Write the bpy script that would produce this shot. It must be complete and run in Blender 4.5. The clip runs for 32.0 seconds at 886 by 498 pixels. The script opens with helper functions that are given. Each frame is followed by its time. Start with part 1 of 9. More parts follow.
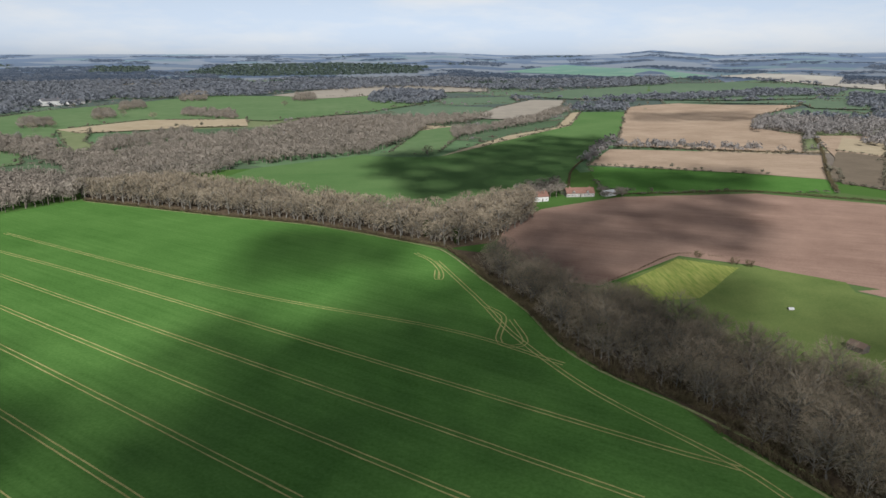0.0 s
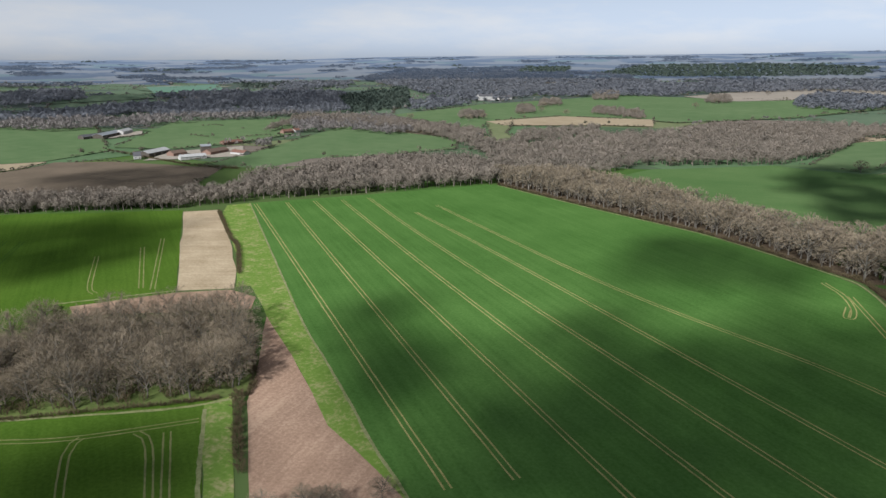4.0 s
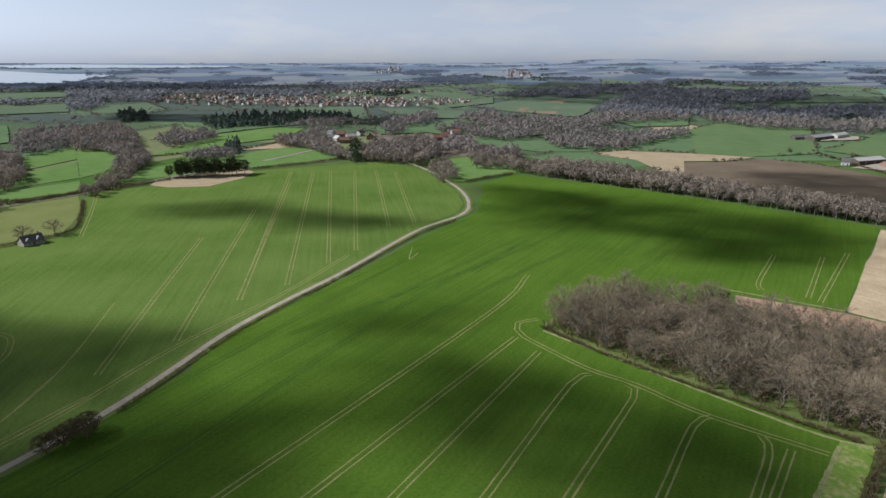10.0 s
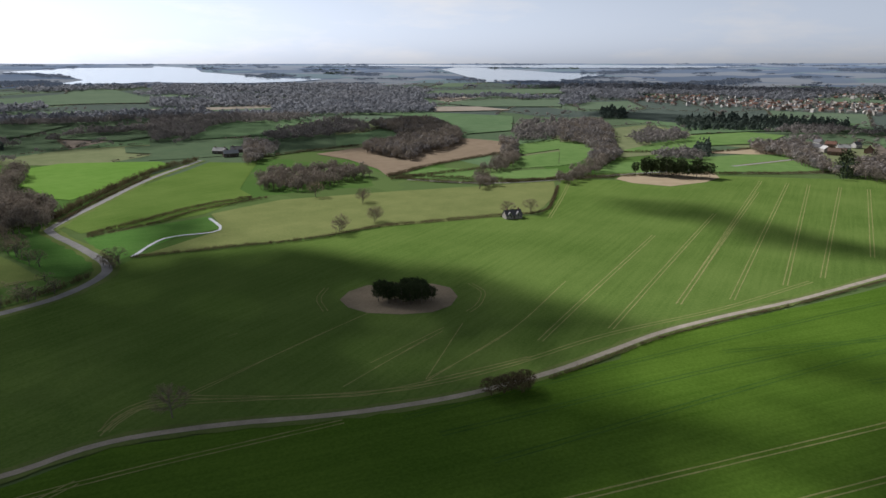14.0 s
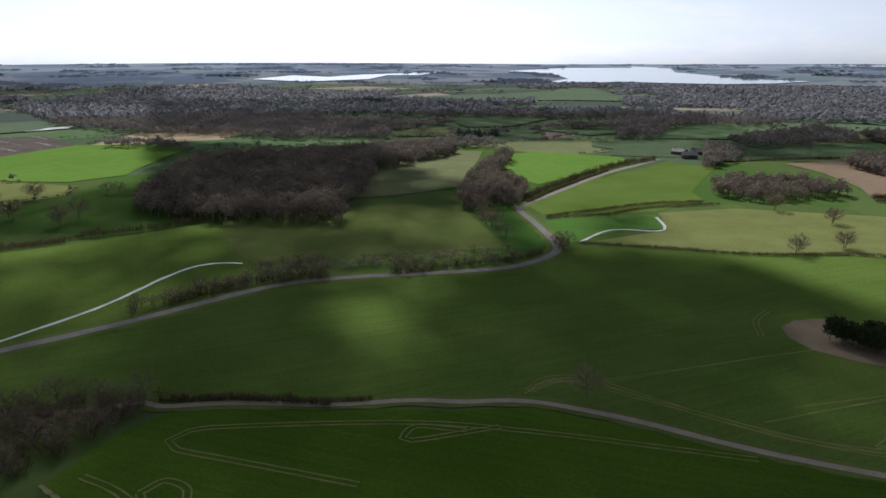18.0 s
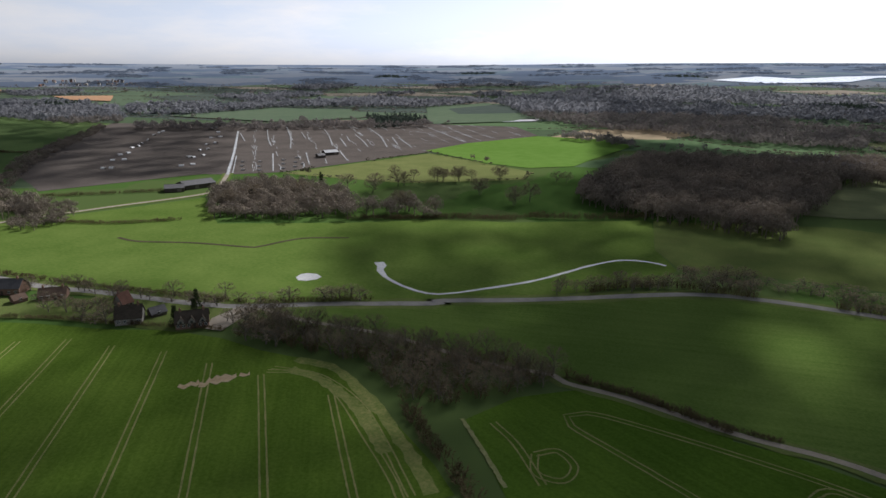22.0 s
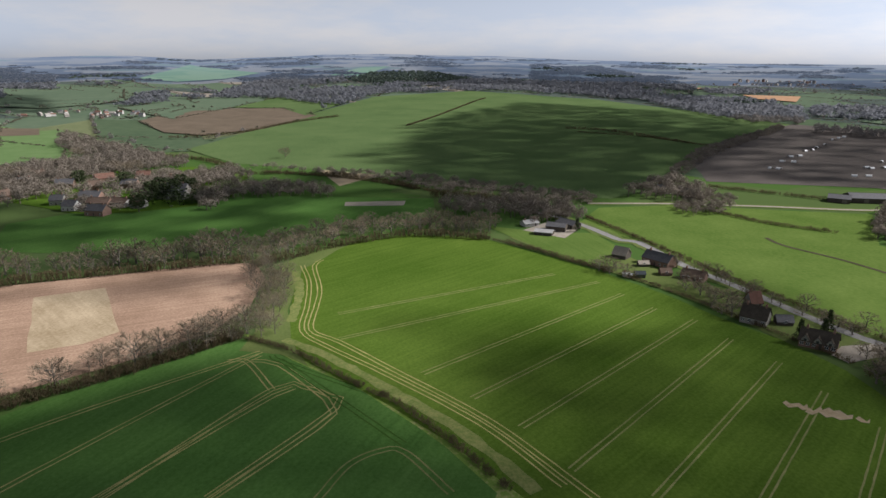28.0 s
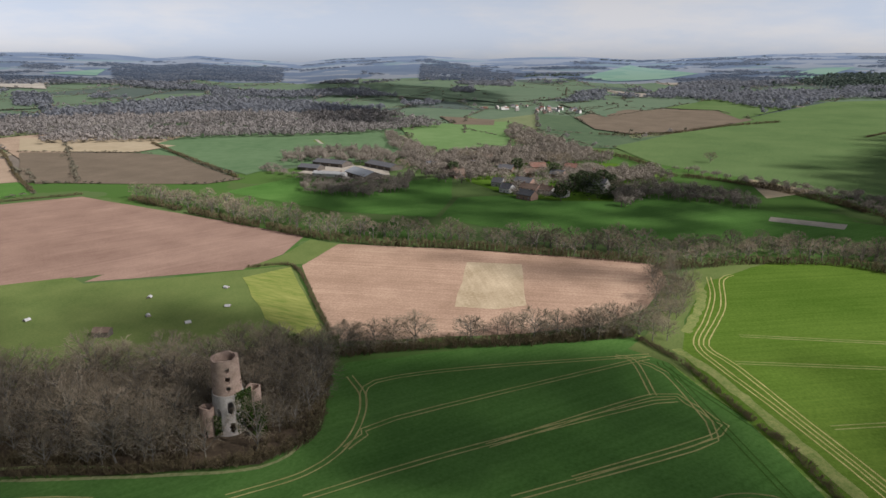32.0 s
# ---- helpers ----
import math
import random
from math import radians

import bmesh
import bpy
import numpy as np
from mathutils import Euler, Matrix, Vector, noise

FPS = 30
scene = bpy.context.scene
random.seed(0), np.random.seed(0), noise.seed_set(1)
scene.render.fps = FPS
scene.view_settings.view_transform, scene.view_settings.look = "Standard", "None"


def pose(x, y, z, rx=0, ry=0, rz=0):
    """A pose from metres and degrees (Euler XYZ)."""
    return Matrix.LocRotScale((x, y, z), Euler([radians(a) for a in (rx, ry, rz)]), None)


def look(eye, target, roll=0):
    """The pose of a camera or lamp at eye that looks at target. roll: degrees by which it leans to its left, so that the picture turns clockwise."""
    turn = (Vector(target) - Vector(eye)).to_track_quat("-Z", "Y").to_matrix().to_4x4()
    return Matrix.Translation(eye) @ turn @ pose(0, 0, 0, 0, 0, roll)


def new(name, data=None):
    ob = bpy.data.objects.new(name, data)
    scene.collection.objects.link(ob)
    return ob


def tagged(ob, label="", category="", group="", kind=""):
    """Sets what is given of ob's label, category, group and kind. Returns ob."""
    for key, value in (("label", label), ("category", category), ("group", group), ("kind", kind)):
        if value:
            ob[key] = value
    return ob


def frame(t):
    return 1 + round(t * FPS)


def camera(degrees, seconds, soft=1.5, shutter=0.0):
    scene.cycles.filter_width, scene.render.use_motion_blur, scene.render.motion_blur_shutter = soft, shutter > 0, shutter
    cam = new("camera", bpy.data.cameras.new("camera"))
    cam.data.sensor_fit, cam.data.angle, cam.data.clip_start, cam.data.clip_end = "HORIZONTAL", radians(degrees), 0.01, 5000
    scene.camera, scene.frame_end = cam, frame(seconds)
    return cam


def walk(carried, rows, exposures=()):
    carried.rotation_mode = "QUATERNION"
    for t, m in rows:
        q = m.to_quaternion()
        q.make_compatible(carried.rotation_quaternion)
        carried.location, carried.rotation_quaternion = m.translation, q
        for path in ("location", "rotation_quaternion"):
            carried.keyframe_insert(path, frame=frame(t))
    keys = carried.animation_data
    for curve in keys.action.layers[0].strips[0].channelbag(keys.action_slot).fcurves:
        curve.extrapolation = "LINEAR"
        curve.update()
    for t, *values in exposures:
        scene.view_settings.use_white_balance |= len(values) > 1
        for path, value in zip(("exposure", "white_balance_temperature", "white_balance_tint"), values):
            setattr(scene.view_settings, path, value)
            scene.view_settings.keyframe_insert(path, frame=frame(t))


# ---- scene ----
from mathutils import geometry

# The camera hangs at one spot and turns slowly to its left.
EYE_HEIGHT = 100.0
ROWS = (
    (0.0, 0.00),
    (0.5, 4.16),
    (1.0, 8.44),
    (1.5, 12.77),
    (2.0, 17.01),
    (2.5, 21.24),
    (3.0, 25.33),
    (3.5, 29.63),
    (4.0, 34.03),
    (4.5, 38.43),
    (5.0, 42.83),
    (5.5, 47.23),
    (6.0, 51.67),
    (6.5, 56.17),
    (7.0, 60.72),
    (7.5, 65.53),
    (8.0, 70.42),
    (8.5, 75.35),
    (9.0, 80.49),
    (9.5, 85.50),
    (10.0, 90.74),
    (10.5, 95.55),
    (11.0, 100.45),
    (11.5, 105.21),
    (12.0, 110.03),
    (12.5, 114.86),
    (13.0, 120.02),
    (13.5, 124.95),
    (14.0, 130.05),
    (14.5, 135.01),
    (15.0, 139.80),
    (15.5, 144.59),
    (16.0, 149.38),
    (16.5, 154.18),
    (17.0, 158.83),
    (17.5, 163.81),
    (18.0, 168.64),
    (18.5, 173.33),
    (19.0, 178.07),
    (19.5, 182.84),
    (20.0, 187.60),
    (20.5, 192.21),
    (21.0, 196.67),
    (21.5, 201.44),
    (22.0, 206.06),
    (22.5, 210.69),
    (23.0, 215.29),
    (23.5, 219.70),
    (24.0, 224.30),
    (24.5, 228.88),
    (25.0, 233.44),
    (25.5, 237.99),
    (26.0, 242.44),
    (26.5, 246.88),
    (27.0, 251.33),
    (27.5, 255.78),
    (28.0, 260.30),
    (28.5, 264.80),
    (29.0, 269.34),
    (29.5, 273.88),
    (30.0, 278.34),
    (30.5, 282.67),
    (31.0, 287.15),
    (31.5, 291.64),
    (32.0, 296.12),
)
EXPOSURES = ((0.0, 0.36, 5900, 9), (6.0, 0.28, 5820, 11), (11.0, 0.32, 5940, 12), (14.0, 0.22, 6060, 13), (19.0, 0.13, 6070, 13), (25.0, 0.14, 6080, 15), (28.0, 0.31, 6100, 14), (32.0, 0.38, 6100, 14))
cam = camera(68.23, 32.0, soft=1.5)
walk(cam, [(t, pose(0, 0, EYE_HEIGHT, 90 - 15.83, -0.04, turn)) for t, turn in ROWS], EXPOSURES)

# ---- sky and sun ----
SUN_HEIGHT = radians(38)
SUN_TURN = radians(180)          # towards -y


def build_sky():
    """Clear spring sky with a thin bright veil and low streaks of cloud."""
    world = bpy.data.worlds.new("sky")
    world.use_nodes = True
    scene.world = world
    nodes, links = world.node_tree.nodes, world.node_tree.links
    back = nodes["Background"]
    sky = nodes.new("ShaderNodeTexSky")
    sky.sky_type, sky.sun_disc = "NISHITA", False
    sky.sun_elevation, sky.sun_rotation = SUN_HEIGHT, SUN_TURN
    sky.air_density, sky.dust_density, sky.ozone_density = 1.0, 0.8, 2.0
    place = nodes.new("ShaderNodeTexCoord")
    stretch = nodes.new("ShaderNodeMapping")
    stretch.inputs["Scale"].default_value = (2.0, 2.0, 9.0)
    veil = nodes.new("ShaderNodeTexNoise")
    veil.inputs["Scale"].default_value, veil.inputs["Detail"].default_value = 1.7, 8.0
    veil.inputs["Roughness"].default_value = 0.6
    ramp = nodes.new("ShaderNodeValToRGB")
    ramp.color_ramp.elements[0].position, ramp.color_ramp.elements[1].position = 0.46, 0.66
    ramp.color_ramp.elements[0].color = (0.30, 0.30, 0.30, 1)
    ramp.color_ramp.elements[1].color = (0.95, 0.95, 0.95, 1)
    grey = nodes.new("ShaderNodeRGBToBW")
    white = nodes.new("ShaderNodeMix")
    white.data_type, white.blend_type = "RGBA", "MULTIPLY"
    white.inputs["Factor"].default_value = 1.0
    white.inputs["B"].default_value = (1.14, 1.12, 1.08, 1)
    pale = nodes.new("ShaderNodeMix")
    pale.data_type, pale.blend_type = "RGBA", "MULTIPLY"
    pale.inputs["Factor"].default_value = 1.0
    pale.inputs["B"].default_value = (0.82, 0.94, 1.12, 1)
    clear = nodes.new("ShaderNodeMix")
    clear.data_type = "RGBA"
    clear.inputs["Factor"].default_value = 0.88
    mix = nodes.new("ShaderNodeMix")
    mix.data_type = "RGBA"
    links.new(place.outputs["Generated"], stretch.inputs["Vector"])
    links.new(stretch.outputs["Vector"], veil.inputs["Vector"])
    links.new(veil.outputs["Fac"], ramp.inputs["Fac"])
    apart = nodes.new("ShaderNodeSeparateXYZ")
    low = nodes.new("ShaderNodeMapRange")
    low.inputs["From Min"].default_value, low.inputs["From Max"].default_value = 0.0, 0.06
    low.inputs["To Min"].default_value, low.inputs["To Max"].default_value = 0.35, 0.0
    most = nodes.new("ShaderNodeMath")
    most.operation = "MAXIMUM"
    links.new(place.outputs["Generated"], apart.inputs["Vector"])
    links.new(apart.outputs["Z"], low.inputs["Value"])
    links.new(low.outputs["Result"], most.inputs[0])
    links.new(ramp.outputs["Color"], most.inputs[1])
    links.new(most.outputs["Value"], mix.inputs["Factor"])
    links.new(sky.outputs["Color"], grey.inputs["Color"])
    links.new(grey.outputs["Val"], white.inputs["A"])
    links.new(grey.outputs["Val"], pale.inputs["A"])
    links.new(sky.outputs["Color"], clear.inputs["A"])
    links.new(pale.outputs["Result"], clear.inputs["B"])
    links.new(clear.outputs["Result"], mix.inputs["A"])
    links.new(white.outputs["Result"], mix.inputs["B"])
    side = nodes.new("ShaderNodeMapRange")
    side.inputs["From Min"].default_value, side.inputs["From Max"].default_value = 0.0, 1.0
    side.inputs["To Min"].default_value, side.inputs["To Max"].default_value = 0.575, 0.49
    dim = nodes.new("ShaderNodeVectorMath")
    dim.operation = "SCALE"
    links.new(apart.outputs["Y"], side.inputs["Value"])
    links.new(mix.outputs["Result"], dim.inputs[0])
    above = nodes.new("ShaderNodeMapRange")
    above.inputs["From Min"].default_value, above.inputs["From Max"].default_value = 0.1, 0.5
    above.inputs["To Min"].default_value, above.inputs["To Max"].default_value = 1.0, 0.92
    product = nodes.new("ShaderNodeMath")
    product.operation = "MULTIPLY"
    links.new(apart.outputs["Z"], above.inputs["Value"])
    links.new(side.outputs["Result"], product.inputs[0])
    links.new(above.outputs["Result"], product.inputs[1])
    links.new(product.outputs["Value"], dim.inputs["Scale"])
    links.new(dim.outputs["Vector"], back.inputs["Color"])
    back.inputs["Strength"].default_value = 0.166


build_sky()
sun = new("sun", bpy.data.lights.new("sun", "SUN"))
sun.data.energy, sun.data.angle, sun.data.color = 5.0, radians(0.55), (1.0, 0.95, 0.87)
sun.matrix_world = look((0, 0, 0), (0, math.cos(SUN_HEIGHT), -math.sin(SUN_HEIGHT)))


# ---- materials ----
def material(name, low, high, scale=0.3, fine=6.0, rough=0.9, bump=0.3, third=None, metal=0.0, spec=0.0, stretch=(1, 1, 1), patch=0.5, grain=None, deep=0.15, thin=0.0):
    """Two colours mixed by noise of two sizes (in metres), with fine relief."""
    m = bpy.data.materials.new(name)
    m.use_nodes = True
    nodes, links = m.node_tree.nodes, m.node_tree.links
    surface = nodes["Principled BSDF"]
    surface.inputs["Roughness"].default_value = rough
    surface.inputs["Metallic"].default_value = metal
    surface.inputs["Specular IOR Level"].default_value = spec
    place = nodes.new("ShaderNodeNewGeometry")
    turn = nodes.new("ShaderNodeMapping")
    turn.inputs["Scale"].default_value = stretch
    links.new(place.outputs["Position"], turn.inputs["Vector"])
    wide, small = nodes.new("ShaderNodeTexNoise"), nodes.new("ShaderNodeTexNoise")
    for node, size, detail in ((wide, scale, 5.0), (small, fine, 6.0)):
        node.inputs["Scale"].default_value, node.inputs["Detail"].default_value = size, detail
        node.inputs["Roughness"].default_value = 0.65
        links.new(turn.outputs["Vector"], node.inputs["Vector"])
    blend = nodes.new("ShaderNodeMix")
    blend.inputs["Factor"].default_value = patch
    links.new(wide.outputs["Fac"], blend.inputs["A"])
    links.new(small.outputs["Fac"], blend.inputs["B"])
    if grain is not None:
        along = nodes.new("ShaderNodeMapping")
        along.inputs["Rotation"].default_value = (0, 0, radians(-grain))
        squeeze = nodes.new("ShaderNodeMapping")
        squeeze.inputs["Scale"].default_value = (0.012, 0.42, 1)
        rows = nodes.new("ShaderNodeTexNoise")
        rows.inputs["Scale"].default_value, rows.inputs["Detail"].default_value = 1.0, 6.0
        rows.inputs["Roughness"].default_value = 0.7
        links.new(place.outputs["Position"], along.inputs["Vector"])
        links.new(along.outputs["Vector"], squeeze.inputs["Vector"])
        links.new(squeeze.outputs["Vector"], rows.inputs["Vector"])
        sown = nodes.new("ShaderNodeMix")
        sown.inputs["Factor"].default_value = 0.26
        links.new(blend.outputs["Result"], sown.inputs["A"])
        links.new(rows.outputs["Fac"], sown.inputs["B"])
        blend = sown
    ramp = nodes.new("ShaderNodeValToRGB")
    ramp.color_ramp.elements[0].position, ramp.color_ramp.elements[1].position = (0.34, 0.66) if grain is None else (0.38, 0.62)
    ramp.color_ramp.elements[0].color, ramp.color_ramp.elements[1].color = (*low, 1), (*high, 1)
    if third:
        middle = ramp.color_ramp.elements.new(0.5)
        middle.color = (*third, 1)
    links.new(blend.outputs["Result"], ramp.inputs["Fac"])
    links.new(ramp.outputs["Color"], surface.inputs["Base Color"])
    if thin:
        through_ = nodes.new("ShaderNodeBsdfTranslucent")
        both = nodes.new("ShaderNodeMixShader")
        both.inputs["Fac"].default_value = thin
        links.new(ramp.outputs["Color"], through_.inputs["Color"])
        links.new(surface.outputs["BSDF"], both.inputs[1])
        links.new(through_.outputs["BSDF"], both.inputs[2])
        links.new(both.outputs["Shader"], nodes["Material Output"].inputs["Surface"])
    if bump:
        relief = nodes.new("ShaderNodeBump")
        relief.inputs["Strength"].default_value, relief.inputs["Distance"].default_value = bump, deep
        links.new(small.outputs["Fac"], relief.inputs["Height"])
        links.new(relief.outputs["Normal"], surface.inputs["Normal"])
    return m


MAT = {
    "wheat": material("wheat_leaf", (0.048, 0.112, 0.023), (0.095, 0.182, 0.045), 0.015, 0.9, 0.8, 0.4, grain=-33.7),
    # next three: yellower wheat copies, backlight through the leaves put into the colour
    "wheatb": material("wheat_leaf_lane", (0.042, 0.088, 0.010), (0.088, 0.148, 0.021), 0.015, 0.9, 0.8, 0.4, grain=150.5),
    "wheat2": material("wheat_leaf_bright", (0.062, 0.108, 0.021), (0.118, 0.170, 0.043), 0.015, 0.9, 0.8, 0.4, grain=-170.5),
    "wheatd": material("wheat_leaf_rise", (0.044, 0.088, 0.010), (0.101, 0.154, 0.025), 0.015, 0.9, 0.8, 0.4, grain=-55),
    "wheathill": material("wheat_leaf_hill", (0.064, 0.106, 0.038), (0.112, 0.158, 0.062), 0.012, 0.5, 0.8, 0.3),
    "wheat3": material("wheat_leaf_blue", (0.066, 0.124, 0.040), (0.108, 0.168, 0.062), 0.012, 0.7, 0.8, 0.4, grain=20),
    "pasture": material("pasture_grass", (0.078, 0.112, 0.032), (0.140, 0.168, 0.056), 0.04, 1.0, 0.9, 0.4),
    "meadow": material("dry_meadow_grass", (0.105, 0.130, 0.044), (0.178, 0.194, 0.074), 0.04, 0.8, 0.9, 0.4),
    "meadow2": material("wet_meadow_grass", (0.067, 0.116, 0.022), (0.122, 0.172, 0.042), 0.03, 0.5, 0.9, 0.4),
    "grassy": material("rough_grass", (0.095, 0.165, 0.030), (0.330, 0.285, 0.150), 0.12, 0.6, 0.9, 0.6, third=(0.14, 0.215, 0.042)),
    "soil": material("brown_soil", (0.160, 0.100, 0.076), (0.310, 0.208, 0.158), 0.02, 1.2, 0.95, 0.7, grain=-20),
    "soilpale": material("pale_soil", (0.210, 0.150, 0.105), (0.360, 0.272, 0.195), 0.02, 1.2, 0.95, 0.7, grain=10),
    "soilpink": material("pink_soil", (0.220, 0.144, 0.096), (0.440, 0.308, 0.214), 0.03, 1.0, 0.95, 0.7, third=(0.315, 0.210, 0.147), grain=-75),
    "soildark": material("grey_soil", (0.105, 0.085, 0.062), (0.165, 0.130, 0.095), 0.03, 1.5, 0.95, 0.7),
    "stubble": material("straw_stubble", (0.270, 0.205, 0.125), (0.480, 0.385, 0.260), 0.06, 0.8, 0.95, 0.6, third=(0.360, 0.285, 0.185), grain=35),
    "litter": material("leaf_litter", (0.060, 0.045, 0.030), (0.120, 0.090, 0.060), 0.2, 1.2, 0.95, 0.7),
    "mud": material("wet_mud", (0.075, 0.066, 0.060), (0.128, 0.112, 0.100), 0.03, 0.6, 0.8, 0.5),
    "mudline": material("ditch_mud", (0.050, 0.045, 0.028), (0.090, 0.080, 0.050), 0.1, 0.8, 0.9, 0.5),
    "track": material("pale_gravel", (0.210, 0.184, 0.150), (0.370, 0.330, 0.272), 0.2, 2.0, 0.9, 0.5),
    "asphalt": material("worn_asphalt", (0.170, 0.165, 0.158), (0.270, 0.262, 0.250), 0.2, 2.0, 0.8, 0.4),
    "water": material("still_water", (0.020, 0.026, 0.026), (0.035, 0.042, 0.038), 0.05, 1.0, 0.06, 0.02, spec=0.9),
    "rut": material("wheel_rut", (0.175, 0.178, 0.055), (0.430, 0.370, 0.160), 0.15, 1.5, 0.95, 0.4),
    # dimmer copy of the rut: shade put into the colour, also for fainter tracks
    "rutdim": material("shaded_wheel_rut", (0.115, 0.140, 0.042), (0.280, 0.262, 0.115), 0.15, 1.5, 0.95, 0.4),
    "rutdark": material("wheel_rut_dark", (0.030, 0.075, 0.012), (0.060, 0.115, 0.024), 0.15, 1.5, 0.95, 0.4),
    "bark": material("grey_bark", (0.095, 0.085, 0.070), (0.215, 0.194, 0.162), 0.2, 3.0, 0.95, 0.3),
    "twig": material("bare_twigs", (0.105, 0.088, 0.064), (0.375, 0.306, 0.216), 0.05, 0.16, 0.95, 0, third=(0.220, 0.180, 0.127), thin=0.2),
    # far twigs, greyed and blued a little to imitate haze
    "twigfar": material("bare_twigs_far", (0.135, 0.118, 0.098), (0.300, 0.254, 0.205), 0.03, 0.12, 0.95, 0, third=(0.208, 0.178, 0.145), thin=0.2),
    "scrub": material("hedge_scrub", (0.070, 0.058, 0.034), (0.190, 0.150, 0.085), 0.15, 0.9, 0.95, 0, thin=0.25),
    "needle": material("dark_needles", (0.030, 0.044, 0.020), (0.086, 0.108, 0.050), 0.15, 0.9, 0.9, 0),
    "needlefar": material("far_conifers", (0.045, 0.062, 0.052), (0.090, 0.110, 0.088), 0.01, 0.1, 1.0, 0, thin=0.3),
    "ivy": material("ivy_leaf", (0.020, 0.040, 0.010), (0.060, 0.090, 0.022), 0.2, 1.2, 0.6, 0),
    "litter2": material("bare_litter", (0.175, 0.140, 0.098), (0.275, 0.228, 0.160), 0.1, 1.0, 0.95, 0.6),
    "pasture2": material("striped_grass", (0.100, 0.150, 0.026), (0.280, 0.275, 0.085), 0.35, 1.0, 0.9, 0.4, stretch=(1.0, 0.12, 1)),
    "streak": material("worn_headland", (0.080, 0.128, 0.026), (0.240, 0.240, 0.092), 0.2, 0.9, 0.95, 0.4),
    "margin": material("pale_grass_edge", (0.110, 0.140, 0.045), (0.300, 0.290, 0.150), 0.2, 0.9, 0.95, 0.4),
    # water over chalk; sky shine is put into the pale base colour
    "chalk": material("chalk_water_shine", (0.330, 0.340, 0.340), (0.520, 0.520, 0.505), 0.1, 0.8, 0.25, 0.1, spec=0.5),
    "sea": material("tidal_water", (0.060, 0.078, 0.090), (0.100, 0.120, 0.132), 0.002, 0.02, 0.10, 0, spec=0.7),
    # lighter and greyer than near twigs, haze put into the colour
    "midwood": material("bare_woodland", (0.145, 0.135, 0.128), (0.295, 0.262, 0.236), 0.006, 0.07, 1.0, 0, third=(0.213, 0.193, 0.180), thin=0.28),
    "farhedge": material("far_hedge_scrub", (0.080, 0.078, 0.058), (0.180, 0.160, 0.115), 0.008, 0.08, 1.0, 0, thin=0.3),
    "brick": material("red_brick", (0.175, 0.110, 0.085), (0.265, 0.175, 0.138), 0.8, 6.0, 0.9, 0.2),
    "flint": material("flint_wall", (0.200, 0.185, 0.165), (0.360, 0.335, 0.300), 0.8, 5.0, 0.9, 0.3),
    "white": material("white_render", (0.380, 0.365, 0.340), (0.520, 0.500, 0.470), 0.5, 4.0, 0.85, 0.1),
    "boards": material("weathered_boards", (0.060, 0.052, 0.044), (0.130, 0.112, 0.095), 0.8, 4.0, 0.9, 0.3),
    "slate": material("slate_roof", (0.060, 0.060, 0.066), (0.120, 0.116, 0.118), 0.6, 4.0, 0.6, 0.3, spec=0.3),
    "tilered": material("red_clay_tile", (0.125, 0.068, 0.052), (0.205, 0.118, 0.090), 0.6, 4.0, 0.9, 0.4),
    "tilebrown": material("brown_clay_tile", (0.110, 0.078, 0.060), (0.180, 0.130, 0.102), 0.6, 4.0, 0.9, 0.4),
    "tilepale": material("pale_stone_tile", (0.270, 0.230, 0.190), (0.400, 0.350, 0.290), 0.6, 4.0, 0.9, 0.4),
    "thatch": material("old_thatch", (0.050, 0.042, 0.034), (0.105, 0.088, 0.070), 0.6, 5.0, 0.95, 0.5),
    "asbestos": material("grey_sheet_roof", (0.290, 0.285, 0.275), (0.450, 0.440, 0.425), 0.4, 3.0, 0.8, 0.2),
    "steel": material("steel_sheet_roof", (0.300, 0.310, 0.320), (0.420, 0.430, 0.440), 0.4, 3.0, 0.45, 0.1, metal=0.4, spec=0.4),
    "whiteroof": material("white_panel", (0.700, 0.700, 0.690), (0.820, 0.820, 0.810), 0.5, 3.0, 0.5, 0, spec=0.3),
    "glassy": material("window_glass", (0.030, 0.035, 0.040), (0.060, 0.070, 0.075), 0.5, 2.0, 0.08, 0, spec=0.8),
    "paint": material("white_frame_paint", (0.640, 0.630, 0.610), (0.760, 0.750, 0.730), 1.0, 4.0, 0.6, 0),
    "stone": material("ruin_stone", (0.200, 0.145, 0.112), (0.400, 0.305, 0.245), 0.5, 4.0, 0.95, 0.8, third=(0.30, 0.215, 0.168)),
    "stonegrey": material("ruin_stone_grey", (0.240, 0.215, 0.190), (0.460, 0.420, 0.375), 0.5, 4.0, 0.95, 0.8),
    "timber": material("grey_timber", (0.150, 0.130, 0.105), (0.260, 0.230, 0.190), 1.0, 6.0, 0.9, 0.3),
    "cloud": material("cloud_vapour", (0.86, 0.87, 0.88), (0.92, 0.92, 0.92), 0.01, 0.05, 1.0, 0),
}



